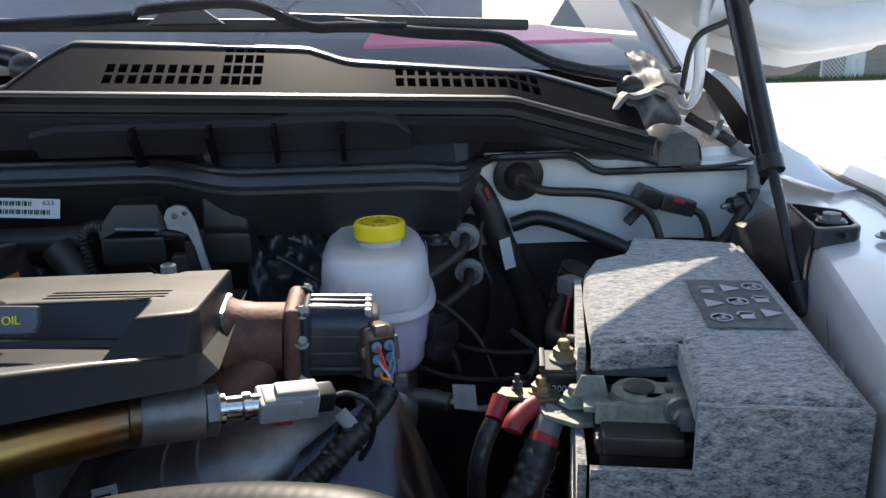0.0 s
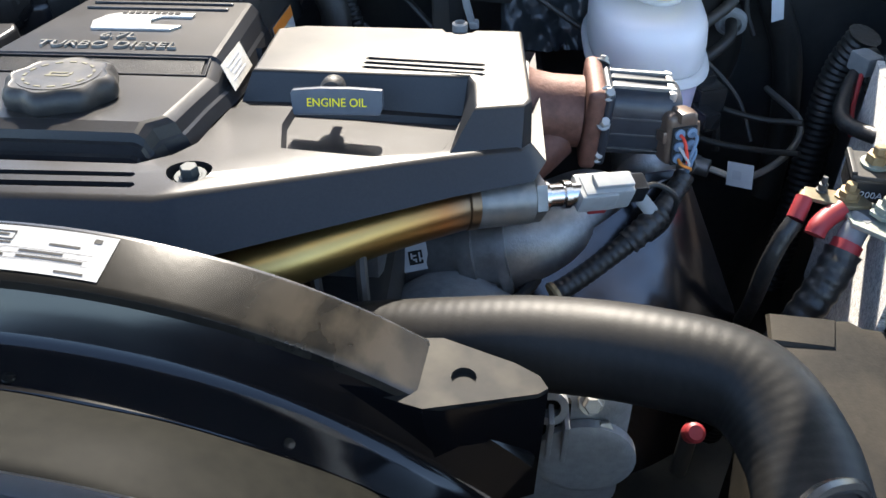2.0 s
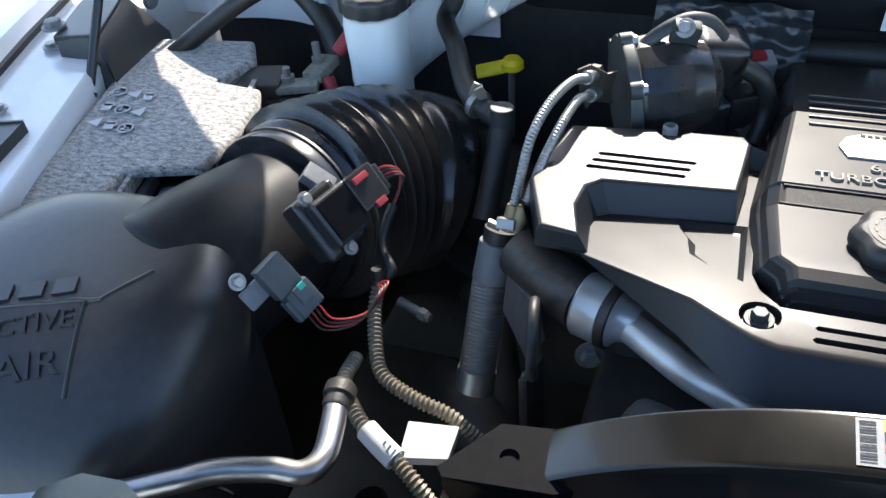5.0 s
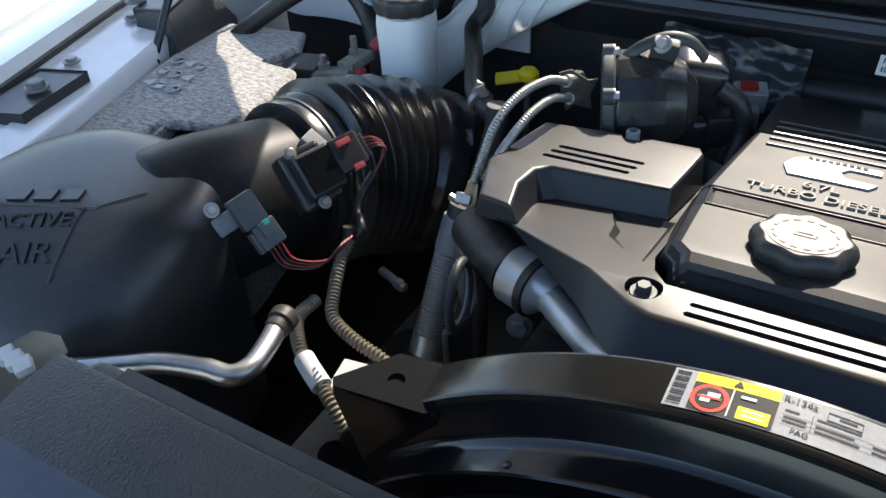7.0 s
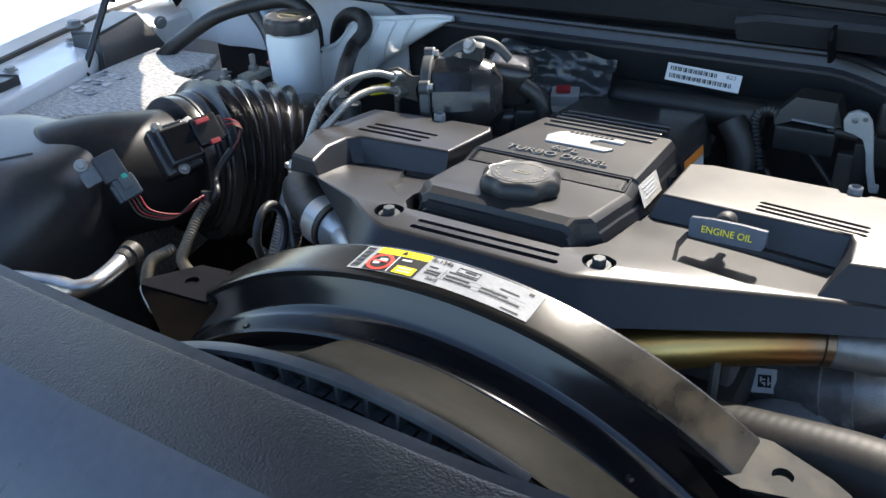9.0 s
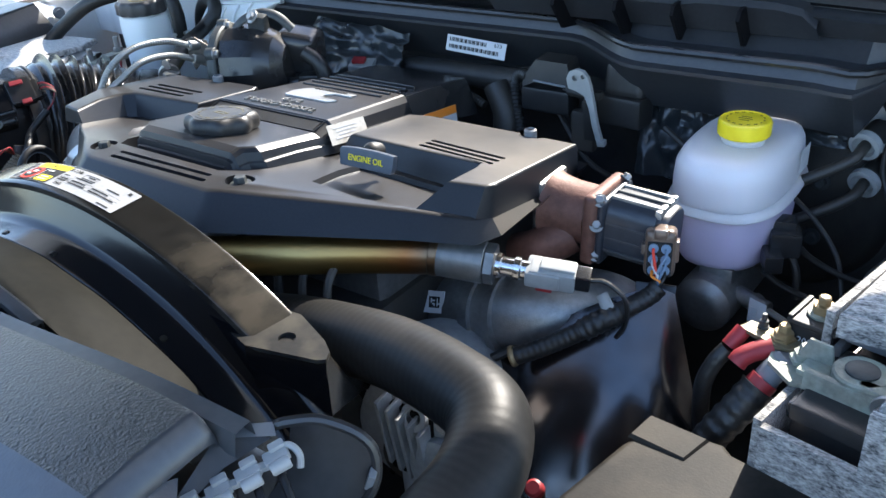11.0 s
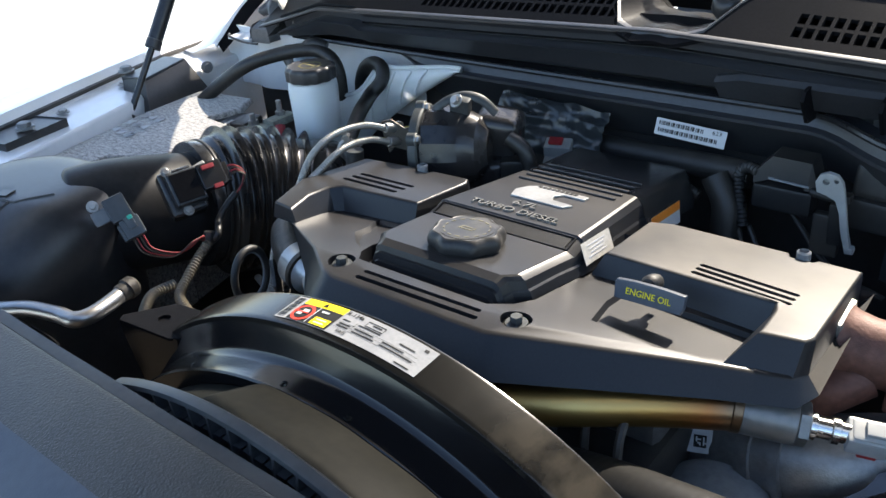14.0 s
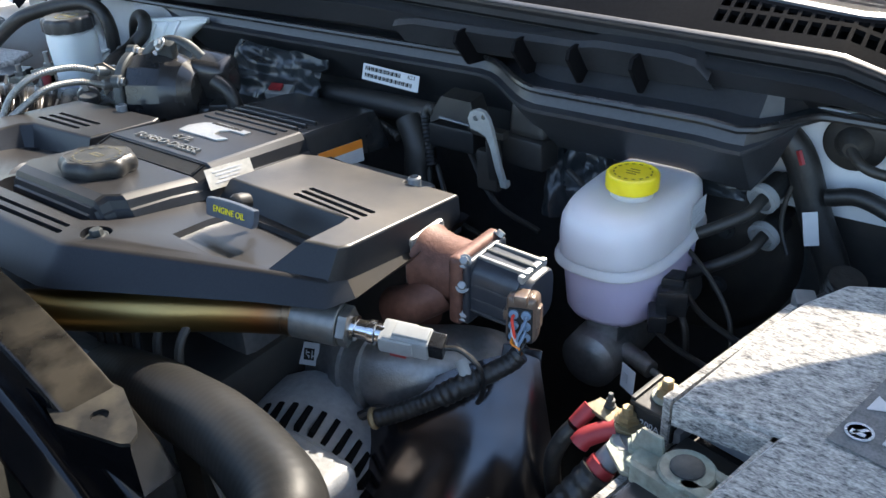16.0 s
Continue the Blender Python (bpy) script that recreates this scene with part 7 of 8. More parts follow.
bel = thing("intake_bellows", (-.90, .70, 1.1), "ribbed black rubber intake bellows with clamp band", "bellows")
bp = resample(spline([(-.953, .612, 1.183), (-.945, .645, 1.177), (-.930, .690, 1.166), (-.904, .738, 1.150), (-.866, .780, 1.126), (-.818, .81, 1.09), (-.77, .82, 1.04)], 14), .0015)
def bell_r(i):
    d = i * .0015
    if d < .020:
        return .086
    if d < .030:
        return .086 + .008 * smooth_step(.020, .030, d)
    if d < .158:
        w = (d - .030) % .0183 / .0183
        return .0930 + .0140 * math.exp(-((w - .5) / .125) ** 2)
    return .096 + .006 * smooth_step(.158, .175, d) - .020 * smooth_step(.20, .23, d)
part("sleeve", sweep(bp, [bell_r(i) for i in range(len(bp))], 56), surface("bellows_rubber", (.012, .012, .013), (.022, .021, .021), .22, grain=120, wear=8, dust=DUST, dust_amount=.35, dust_scale=8), bel, smooth=60)
part("clamp_band", lathe([(.0835, -.009), (.0885, -.0085), (.0895, -.004), (.0895, .005), (.0885, .008), (.0835, .0085)], axis(bp[4], bp[9]), 56), GLOSSY, bel)
part("clamp_rib", lathe([(.0845, 0), (.0905, .001), (.0905, .004), (.0845, .005)], axis(bp[9], bp[14]), 56), RUBBER, bel)
part("clamp_buckle", box((-.898, .603, 1.246), (.030, .020, .012), pose(0, 0, 0, 10, 40, 10), r=.002), GREYP, bel)
part("clamp_screw", join(rod((-.838, .612, 1.10), (-.80, .60, 1.095), .005), lathe([(.007, 0), (.007, .008)], axis((-.812, .604, 1.096), (-.80, .60, 1.095)), 6)), STEEL, bel)

# flow meter on the duct
maf = thing("airflow_sensor", (-.83, .52, 1.25), "black square airflow sensor with red-locked connector", "sensor")
um, vm = (Vector((-.841, .523, 1.296)) - Vector((-.81, .513, 1.255))).normalized(), Vector((.30, .93, .05))
mfr = facing((-.850, .538, 1.258), vm, um)
part("mount", boxin(mfr, (0, 0, -.014), (.046, .060, .026), r=.006, segs=3), GLOSSY, maf)
part("body", boxin(mfr, (.004, 0, .004), (.040, .044, .016), r=.004, segs=3), PLASTIC, maf)
part("cover", boxin(mfr, (.004, 0, .0125), (.033, .037, .003), r=.001), COWL, maf)
for sy in (-1, 1):
    part("screw", hexbolt(mfr @ Vector((-.011 if sy > 0 else -.004, sy * .0275, .002)), mfr.to_3x3() @ Vector((0, 0, 1)), .0044, .005), STEEL, maf)
cn = part("connector", join(boxin(mfr, (.038, .004, .006), (.032, .034, .018), r=.003), boxin(mfr, (.056, .003, .004), (.010, .026, .014), r=.002)), GLOSSY, maf)
part("red_lock", boxin(mfr, (.036, .014, .016), (.016, .006, .004), r=.001), REDP, cn)
part("red_lock", boxin(mfr, (.040, -.013, .015), (.012, .006, .004), r=.001), REDP, cn)
for k in range(4):
    a0 = mfr @ Vector((.060, .010 - k * .004, .006))
    part("wire", tube([a0, mfr @ Vector((.069, .006 - k * .003, .012)), mfr @ Vector((.077, -.004 - k * .002, .010)), mfr @ Vector((.071, -.017, .002)), mfr @ Vector((.058, -.026, -.004))], .0013, 6), REDP if k % 2 == 0 else COPPER_WIRE, maf)
part("loom", tube([mfr @ Vector((.060, -.025, -.004)), mfr @ Vector((.045, -.034, -.008)), mfr @ Vector((.028, -.048, -.010)), (-.806, .545, 1.205), (-.815, .54, 1.195)], .0045, 10), TAPE, maf)

# second sensor lower on the housing
tms = thing("pressure_sensor", (-.85, .42, 1.25), "grey pressure sensor with plugged connector on a bolted tab", "sensor")
sfr = facing((-.856, .449, 1.262), (.30, .92, .20), (-.50, .10, .85))
part("tab", boxin(sfr, (-.016, .004, -.006), (.020, .018, .006), r=.003), GREYP, tms)
part("bolt", hexbolt((-.879, .4345, 1.271), sfr.to_3x3() @ Vector((0, 0, 1)), .0046, .006, 1.5), STEEL, tms)
part("body", boxin(sfr, (.004, .004, .002), (.025, .030, .013), r=.002), LIPGREY, tms)
part("connector", join(boxin(sfr, (.008, -.023, .001), (.024, .025, .014), r=.003), boxin(sfr, (.008, -.018, .009), (.011, .015, .004), r=.001), boxin(sfr, (-.005, -.025, .001), (.005, .021, .011), r=.002)), surface("slate_connector", (.05, .058, .064), (.08, .088, .094), .45, grain=100, wear=20), tms)
part("green_lock", boxin(sfr, (.010, -.012, .0120), (.006, .005, .003), r=.0008), surface("green_clip", (.03, .35, .25), (.05, .4, .3), .4), tms)
for k in range(4):
    a0 = sfr @ Vector((.002 + k * .004, -.036, .001))
    part("wire", tube([a0, a0 + Vector((.010, .004, -.018)), a0 + Vector((.026, .03, -.030)), a0 + Vector((.035, .055, -.018)), (-.815, .53, 1.20)], .0010, 6), REDP if k % 2 else COPPER_WIRE, tms)

# corrugated conduits
def conduit(pts, r, label, mat=None):
    t = thing("wire_conduit", pts[len(pts) // 2], label, "conduit", "wire conduits")
    part("sleeve", ribbed(pts, r, .0042, .0019), mat or surface("dusty_conduit", (.09, .082, .065), (.19, .165, .12), .42, grain=200, wear=20, dust=(.22, .19, .14), dust_amount=.7, dust_scale=20), t)
    return t
t = conduit([(-.815, .538, 1.198), (-.812, .515, 1.185), (-.800, .485, 1.172), (-.785, .462, 1.165), (-.755, .452, 1.158), (-.725, .452, 1.146), (-.70, .45, 1.125)], .0066, "ribbed black conduit hanging beside the air duct")
part("tape_wrap", tube([(-.816, .541, 1.208), (-.815, .537, 1.196)], .0075, 12), TAPE, t)
t = conduit([(-.815, .475, 1.165), (-.812, .445, 1.168), (-.790, .418, 1.168), (-.773, .405, 1.165), (-.748, .392, 1.160), (-.724, .379, 1.150), (-.70, .37, 1.12)], .0068, "ribbed conduit with a white printed wrap label")
part("white_wrap", tube([(-.776, .407, 1.1655), (-.762, .399, 1.163), (-.746, .391, 1.1595)], .0092, 16), LABEL, t)
part("wrap_print", join(*[plate(facing((-.756 + .005 * k, .394 - .0025 * k, 1.1705), (.86, -.45, -.2), (.4, .6, .7)), .002, .008) for k in range(4)]), GINK, t)
single("loose_tag", prism([(0, 0), (.038, .005), (.042, .034), (.001, .032)], 0, .012, pose(-.750, .402, 1.138, 10, 4, 8), r=.001), LABEL, (-.73, .42, 1.14), "white paper tag sunlit below the conduits", "tag")

# aluminium refrigerant tube
ac = thing("refrigerant_tube", (-.82, .34, 1.15), "bare bent aluminium refrigerant tube", "tube")
part("pipe", tube([(-.99, .262, 1.190), (-.92, .282, 1.196), (-.872, .304, 1.202), (-.845, .320, 1.203), (-.812, .333, 1.200), (-.790, .337, 1.199), (-.781, .352, 1.199), (-.786, .378, 1.199), (-.792, .398, 1.200)], .0092, 18, 10), surface("brushed_aluminium", (.38, .38, .38), (.50, .49, .48), .36, 1.0, grain=100, wear=12, stretch=(1, 1, 1), dust=(.3, .27, .22), dust_amount=.3), ac)
part("fitting", lathe([(.0095, 0), (.0105, .002), (.0105, .010), (.0125, .011), (.0125, .020), (.009, .024)], axis((-.791, .394, 1.200), (-.797, .43, 1.202)), 20), RUBBER, ac)

# wing clips left of the radiator cover
lb = thing("headlamp_bracket", (-.87, .24, 1.2), "black plastic mounting bracket with white clips at the cover's end", "bracket")
part("body", loft([[(-.81, .235, 1.30), (-.84, .25, 1.29), (-.88, .255, 1.275), (-.92, .25, 1.25)], [(-.815, .20, 1.29), (-.845, .215, 1.275), (-.885, .22, 1.26), (-.925, .215, 1.24)], [(-.82, .16, 1.24), (-.85, .18, 1.235), (-.89, .19, 1.22), (-.93, .19, 1.2)]]), GLOSSY, lb)
for k in range(3):
    part("clip", box((-.83 - .017 * k, .215 + .004 * k, 1.296 - .006 * k), (.013, .012, .007), pose(0, 0, 0, 10, 10, -30), r=.002), LABEL, lb, "white plastic clip")

# ---- coolant degas bottle ----
tank = thing("coolant_bottle", (-.90, .86, 1.12), "milky coolant expansion bottle with black ribbed cap", "coolant bottle")
BX, BY = -.938, .850
part("column", loft([oval(BX, BY, *h, z, 36, 3.0) for h, z in (((.029, .031), 1.08), ((.031, .032), 1.13), ((.032, .033), 1.24), ((.034, .034), 1.286), ((.033, .033), 1.297), ((.030, .030), 1.301))], ring=True), HAZY, tank, smooth=50)
def wing(u, v):
    """The flat rear chamber: a fan that rises towards the firewall."""
    x = -1.0 + .27 * u
    top = 1.236 + .010 * smooth_step(0, .15, u) + .052 * smooth_step(.16, .42, u) + .016 * smooth_step(.4, 1, u)
    bot = 1.07 + .238 * min(1, u * 1.02) ** .62
    bulge = .022 * max(0, math.sin(v * 3.1416)) ** .5 * (1 - .6 * u)
    return (x, .958 - bulge - .05 * (1 - smooth_step(0, .25, u)), min(bot, top - .004) * (1 - v) + top * v)
part("side_tank", sheet(36, 14, wing, .004), HAZY, tank, smooth=60)
for u in (.42, .54, .66, .78):
    part("mould_rib", sweep([Vector(wing(u - .12 * (1 - v / 12), v / 12)) + Vector((0, -.002, 0)) for v in range(1, 12)], [.0022] * 11, 8), HAZY, tank)
part("top_bead", sweep([Vector(wing(k / 24, 1)) + Vector((0, -.003, 0)) for k in range(25)], [.0034] * 25, 8), HAZY, tank)
part("collar", lathe([(.032, 0), (.0355, .002), (.0355, .006), (.032, .008)], Matrix.Translation((BX, BY, 1.297)), 36), HAZY, tank)
capc = part("cap", lathe([(.036, 0), (.0385, .002), (.0385, .016), (.036, .020), (.033, .0215), (.031, .0205), (.0001, .0205)], Matrix.Translation((BX, BY, 1.301)), 72, 12, .03), PLASTIC, tank, "black ribbed cap with worn yellow print")
part("cap_print", join(*[plate(Matrix.Translation((BX, BY, 1.3218)) @ Matrix.Rotation(k * .7, 4, "Z"), .014, .0022, 0, .0006, 0, .016) for k in range(9)], plate(Matrix.Translation((BX, BY, 1.3218)), .022, .003, 0, .0006)), surface("worn_yellow_print", (.30, .25, .08), (.10, .09, .05), .6, grain=200, wear=60), capc)
h1 = thing("coolant_hose", (-.87, .92, 1.2), "black rubber coolant hose bending over the expansion bottle", "hose", "coolant hoses")
part("hose_body", tube([(-.962, .975, 1.225), (-.958, .974, 1.258), (-.942, .970, 1.284), (-.912, .960, 1.299), (-.882, .947, 1.298), (-.874, .935, 1.282), (-.880, .915, 1.266), (-.868, .890, 1.262), (-.848, .855, 1.260), (-.822, .805, 1.244), (-.802, .778, 1.240), (-.784, .767, 1.236)], .0110, 14), RUBBER, h1)
part("pipe_joint", tube([(-.786, .768, 1.2365), (-.774, .761, 1.236), (-.768, .756, 1.226), (-.769, .735, 1.195), (-.772, .70, 1.150)], .0125, 14), BAYDARK, h1)
part("joint_top", rod((-.768, .757, 1.226), (-.767, .758, 1.250), .0125, 18), DARKSTEEL, h1)
part("clamp", lathe([(.012, 0), (.0155, .001), (.0155, .008), (.012, .009)], axis((-.802, .778, 1.240), (-.784, .767, 1.236)), 24), STEEL, h1)
part("clamp_ears", join(box((-.800, .775, 1.256), (.010, .004, .016), pose(0, 0, 0, 0, 25, 20), r=.001), box((-.793, .771, 1.255), (.010, .004, .014), pose(0, 0, 0, 0, -25, 20), r=.001)), STEEL, h1)
h2 = thing("coolant_hose", (-1.0, .92, 1.2), "black hose arching along the white inner panel", "hose", "coolant hoses")
part("hose_body", tube([(-1.215, .83, 1.225), (-1.163, .842, 1.262), (-1.105, .862, 1.298), (-1.065, .898, 1.311), (-1.022, .928, 1.316), (-.990, .938, 1.306), (-.972, .938, 1.28), (-.970, .935, 1.225)], .0115, 14), RUBBER, h2)
part("branch", tube([(-1.03, .925, 1.318), (-1.02, .935, 1.326), (-1.0, .945, 1.318)], .010, 12), RUBBER, h2)
h3 = thing("coolant_hose", (-1.05, .92, 1.2), "short dark hose behind the battery", "hose", "coolant hoses")
single("washer_hose", ribbed([(-1.09, .96, 1.285), (-1.065, .945, 1.275), (-1.045, .93, 1.25), (-1.03, .92, 1.22)], .011, .006, .0008), surface("pale_blue_tube", (.30, .38, .45), (.36, .44, .50), .4, grain=100, wear=20), (-1.05, .94, 1.22), "pale blue plastic tube between the hoses", "hose")
part("hose_body", tube([(-1.13, .97, 1.29), (-1.075, .945, 1.262), (-1.03, .91, 1.235), (-1.01, .89, 1.17)], .015, 12), RUBBER, h3)
single("strut_bolt", join(lathe([(.011, 0), (.011, .003), (.007, .004), (.007, .009)], axis((-1.292, .911, 1.258), (-1.26, .90, 1.258)), 20)), GREYP, (-1.29, .91, 1.258), "grey round fastener on the white inner panel", "fastener")
lt = thing("terminal_clamp", (-1.02, .83, 1.2), "corroded battery clamp cluster with red cables", "terminal clamp")
part("bar", join(box((-1.025, .80, 1.222), (.05, .022, .010), pose(0, 0, 0, 0, 0, 20), r=.002), box((-1.01, .835, 1.228), (.024, .05, .012), r=.002)), GALV, lt)
part("stud", join(rod((-1.015, .84, 1.22), (-1.015, .84, 1.258), .0045), lathe([(.008, 0), (.008, .008)], Matrix.Translation((-1.015, .84, 1.232)), 6)), STEEL, lt)
part("stud", join(rod((-1.035, .80, 1.22), (-1.035, .80, 1.245), .0045), lathe([(.0085, 0), (.0085, .008)], Matrix.Translation((-1.035, .80, 1.226)), 6)), STEEL, lt)
part("block", box((-1.03, .79, 1.200), (.05, .04, .03), r=.004), GLOSSY, lt)
part("red_cable", tube([(-.995, .82, 1.225), (-.985, .81, 1.205), (-.98, .80, 1.17), (-.98, .78, 1.1)], .008, 10), REDP, lt)
part("red_cable", tube([(-1.0, .862, 1.235), (-.985, .88, 1.255), (-.975, .885, 1.262)], .009, 10), REDP, lt)
part("front_post", join(lathe([(.012, 0), (.018, .001), (.018, .010), (.012, .011)], Matrix.Translation((-1.055, .578, 1.202)), 24), box((-1.03, .585, 1.206), (.03, .02, .008), r=.002)), GALV, lt)

# ---- turbo actuator, braided lines ----
act = thing("turbo_actuator", (-.605, .78, 1.2), "bulky black actuator housing bolted behind the engine cover", "actuator")
am2 = axis((-.650, .770, 1.272), (-.560, .806, 1.276))
ACTBLACK = surface("shiny_actuator_plastic", (.012, .0125, .014), (.024, .0245, .027), .26, grain=90, wear=14, bump=.35, bump_scale=60, dust=DUST, dust_amount=.2)
part("flange", lathe([(.040, -.004), (.0545, -.004), (.0555, -.002), (.0555, .006), (.0535, .008), (.046, .008)], am2, 40), DARKSTEEL, act, "dull metal mounting flange")
part("drum", lathe([(.0505, .007), (.0525, .012), (.0530, .034), (.0490, .056), (.0400, .076), (.0250, .088), (.0001, .090)], am2, 14), ACTBLACK, act, smooth=24)
part("moulded_bar", boxin(am2 @ Matrix.Rotation(radians(-62), 4, "Z"), (.0530, 0, .030), (.006, .008, .034), r=.002), ACTBLACK, act)
part("rear_lobe", join(box((-.575, .83, 1.285), (.06, .05, .06), pose(0, 0, 0, 12, 8, 20), r=.016, segs=3), box((-.60, .815, 1.235), (.09, .07, .05), pose(0, 0, 0, 0, 0, 18), r=.012, segs=3)), ACTBLACK, act)
part("top_bracket", sweep(spline([(-.640, .772, 1.315), (-.622, .780, 1.332), (-.600, .792, 1.341), (-.580, .802, 1.336), (-.566, .812, 1.318)], 6), [.0065] * 25, 10, flat=.6), DARKSTEEL, act)
part("top_lug", box((-.600, .786, 1.331), (.026, .014, .022), pose(0, 0, 0, 15, 10, 15), r=.004), DARKSTEEL, act)
for k in range(6):
    a = .5 + k * 1.047
    p_ = am2 @ Vector((.0505 * math.cos(a), .0505 * math.sin(a), -.003))
    part("flange_ear", lathe([(.0085, 0), (.0085, .010)], am2 @ Matrix.Translation((.0525 * math.cos(a), .0525 * math.sin(a), -.004)), 16), DARKSTEEL, act)
    part("bolt", hexbolt(am2 @ Vector((.0525 * math.cos(a), .0525 * math.sin(a), .006)), am2.to_3x3() @ Vector((0, 0, 1)), .0055, .006), STEEL, act)
part("bolt", hexbolt((-.600, .779, 1.338), (-.2, -.8, .6), .0060, .007), STEEL, act)
part("side_plate", prism([(0, 0), (.012, .004), (.030, -.006), (.040, -.004), (.034, -.022), (.038, -.036), (.018, -.032), (.012, -.040), (.004, -.02)], 0, .003, facing((-.688, .735, 1.312), (.8, .5, -.1), (0, .1, 1)), r=.0008), COPPER_WIRE, act)
part("plug", join(box((-.545, .815, 1.245), (.03, .03, .035), pose(0, 0, 0, 0, 0, 30), r=.005), tube([(-.548, .81, 1.29), (-.528, .815, 1.275), (-.520, .815, 1.245), (-.525, .80, 1.215)], .010, 10)), RUBBER, act)

for k, (dx, dz) in enumerate(((0, 0), (.012, -.016))):
    ln = thing("braided_line", (-.70, .66, 1.2), "braided stainless steel flex line with crimped ends", "flex line", "braided lines")
    pts = [(-.712 + dx * .6, .585, 1.235), (-.707 + dx, .605, 1.272), (-.703 + dx, .628, 1.302 + dz), (-.695 + dx, .66, 1.318 + dz), (-.685 + dx * .5, .70, 1.318 + dz * 1.1), (-.678 + dx * .3, .730, 1.306 + dz * 1.1)]
    part("braid", ribbed(pts, .0044, .0032, .0006, 12), STEEL, ln)
    part("crimp", rod(pts[-1], Vector(pts[-1]) + Vector((.004, .018, -.004)), .0066, 14), STEEL, ln)
    part("crimp", rod(pts[0], Vector(pts[0]) + Vector((.003, .012, .020)), .0066, 14), BRASS, ln)
    part("banjo", lathe([(.0085, 0), (.0085, .007)], axis(Vector(pts[-1]) + Vector((.004, .016, -.004)), Vector(pts[-1]) + Vector((.006, .03, -.006))), 6), CHROME, ln)
sp = thing("sprung_sleeve", (-.715, .57, 1.15), "metal sleeve with spring coil on a thin line", "sleeve")
S0, S1, S2 = Vector((-.722, .600, 1.225)), Vector((-.728, .582, 1.180)), Vector((-.732, .542, 1.105))
part("tube", tube([S0, S1, S2], .0150, 18), RUBBER, sp)
part("collar", rod(S0.lerp(S1, .25), S1, .0175, 20), GREYP, sp)
part("coil", ribbed([S1, S1.lerp(S2, .5), S2], .0172, .0036, .0018, 20), STEEL, sp)
part("end_ferrule", rod(S2, S2 + (S2 - S1).normalized() * .022, .0180, 20), STEEL, sp)
part("top_clip", join(box((-.713, .584, 1.244), (.016, .010, .010), pose(0, 0, 0, -30), r=.002), box((-.724, .585, 1.240), (.012, .005, .006), pose(0, 0, 0, 0, 20), r=.001)), STEEL, sp)
ey = thing("lifting_eye", (-.655, .47, 1.1), "black steel lifting eye plate", "lifting eye")
ring_at = facing((-.663, .482, 1.221), (-.18, .98, 0), (0, 0, 1))
oval_at = lambda a, k: ring_at @ Vector((.0255 * k * math.cos(a), .031 * k * math.sin(a), 0))
part("eye", sweep([oval_at(k * 6.2832 / 40, 1) for k in range(41)], [.0042] * 41, 10), BAYDARK, ey)
part("inner_ring", sweep([oval_at(k * 6.2832 / 40, .86) for k in range(41)], [.0014] * 41, 8), GREYP, ey)
part("stem", box((-.664, .478, 1.15), (.008, .034, .09), pose(0, 0, 0, 0, 0, -10), r=.003), BAYDARK, ey)
wp = thing("water_outlet", (-.56, .42, 1.1), "pale cast coolant housing with white label below the cover", "housing")
part("casting", join(box((-.545, .43, 1.165), (.10, .06, .08), pose(0, 0, 0, 0, 0, -20), r=.02, segs=3), rod((-.56, .44, 1.18), (-.57, .40, 1.17), .03)), ALLOY, wp)
part("label", plate(facing((-.545, .397, 1.193), (1, -.1, 0), (0, .6, .8)), .06, .024), LABEL, wp)
part("label_bar", join(*[plate(facing((-.545, .397, 1.193), (1, -.1, 0), (0, .6, .8)), .002, .010, .0004, .0004, .005 + .004 * k) for k in range(4)]), INK, wp)
single("lower_hose", tube([(-.70, .45, 1.05), (-.66, .44, 1.10), (-.61, .435, 1.115), (-.57, .44, 1.10)], .03, 18), RUBBER, (-.64, .44, 1.05), "dark hose low between shroud and engine", "hose")

# things along the firewall
st = thing("barcode_sticker", (-.375, .962, 1.27), "white bar code sticker on the black firewall panel", "sticker")
sm = facing((-.375, .953, 1.279), (.084, .004, -.006), (-.06, .25, 1))
part("paper", plate(sm, .090, .021, .0), LABEL, st)
part("label_bar", join(*[plate(sm, w, .0052, .0005, .0004, x, y) for y in (.005, -.004) for x, w in [(-.040 + .0021 * k + (.0006 if k % 3 else 0), .0011 if k % 4 else .0015) for k in range(27 if y > 0 else 36)]]), INK, st)
part("lettering", lettering("623", .0068, sm @ Matrix.Translation((.033, .006, .0005)), .0002, 1.2), INK, st)

RELAY = surface("dusty_relay_plastic", (.008, .0085, .0095), (.015, .0155, .017), .45, grain=150, wear=12, dust=DUST, dust_amount=.2)
wb = thing("relay_box", (-.22, .93, 1.18), "black faceted relay boxes with bracket on the firewall", "relay box")
part("module", join(loft([[(-.276, .935, 1.268), (-.256, .932, 1.2915), (-.214, .930, 1.2915), (-.204, .930, 1.262)], [(-.279, .912, 1.262), (-.258, .908, 1.2875), (-.215, .906, 1.2875), (-.205, .906, 1.258)], [(-.276, .906, 1.252), (-.256, .903, 1.262), (-.216, .902, 1.260), (-.207, .902, 1.250)]]), box((-.242, .915, 1.240), (.066, .030, .030), r=.005)), RELAY, wb, smooth=20)
part("module_edge", tube([(-.258, .902, 1.2635), (-.236, .9005, 1.263), (-.214, .901, 1.2615)], .0016, 8), GREYP, wb)
part("box", join(box((-.149, .940, 1.268), (.052, .036, .042), pose(0, 0, 0, -10, 0, -6), r=.010, segs=3), box((-.150, .930, 1.235), (.058, .034, .036), pose(0, 0, 0, 0, 0, -6), r=.006)), RELAY, wb)
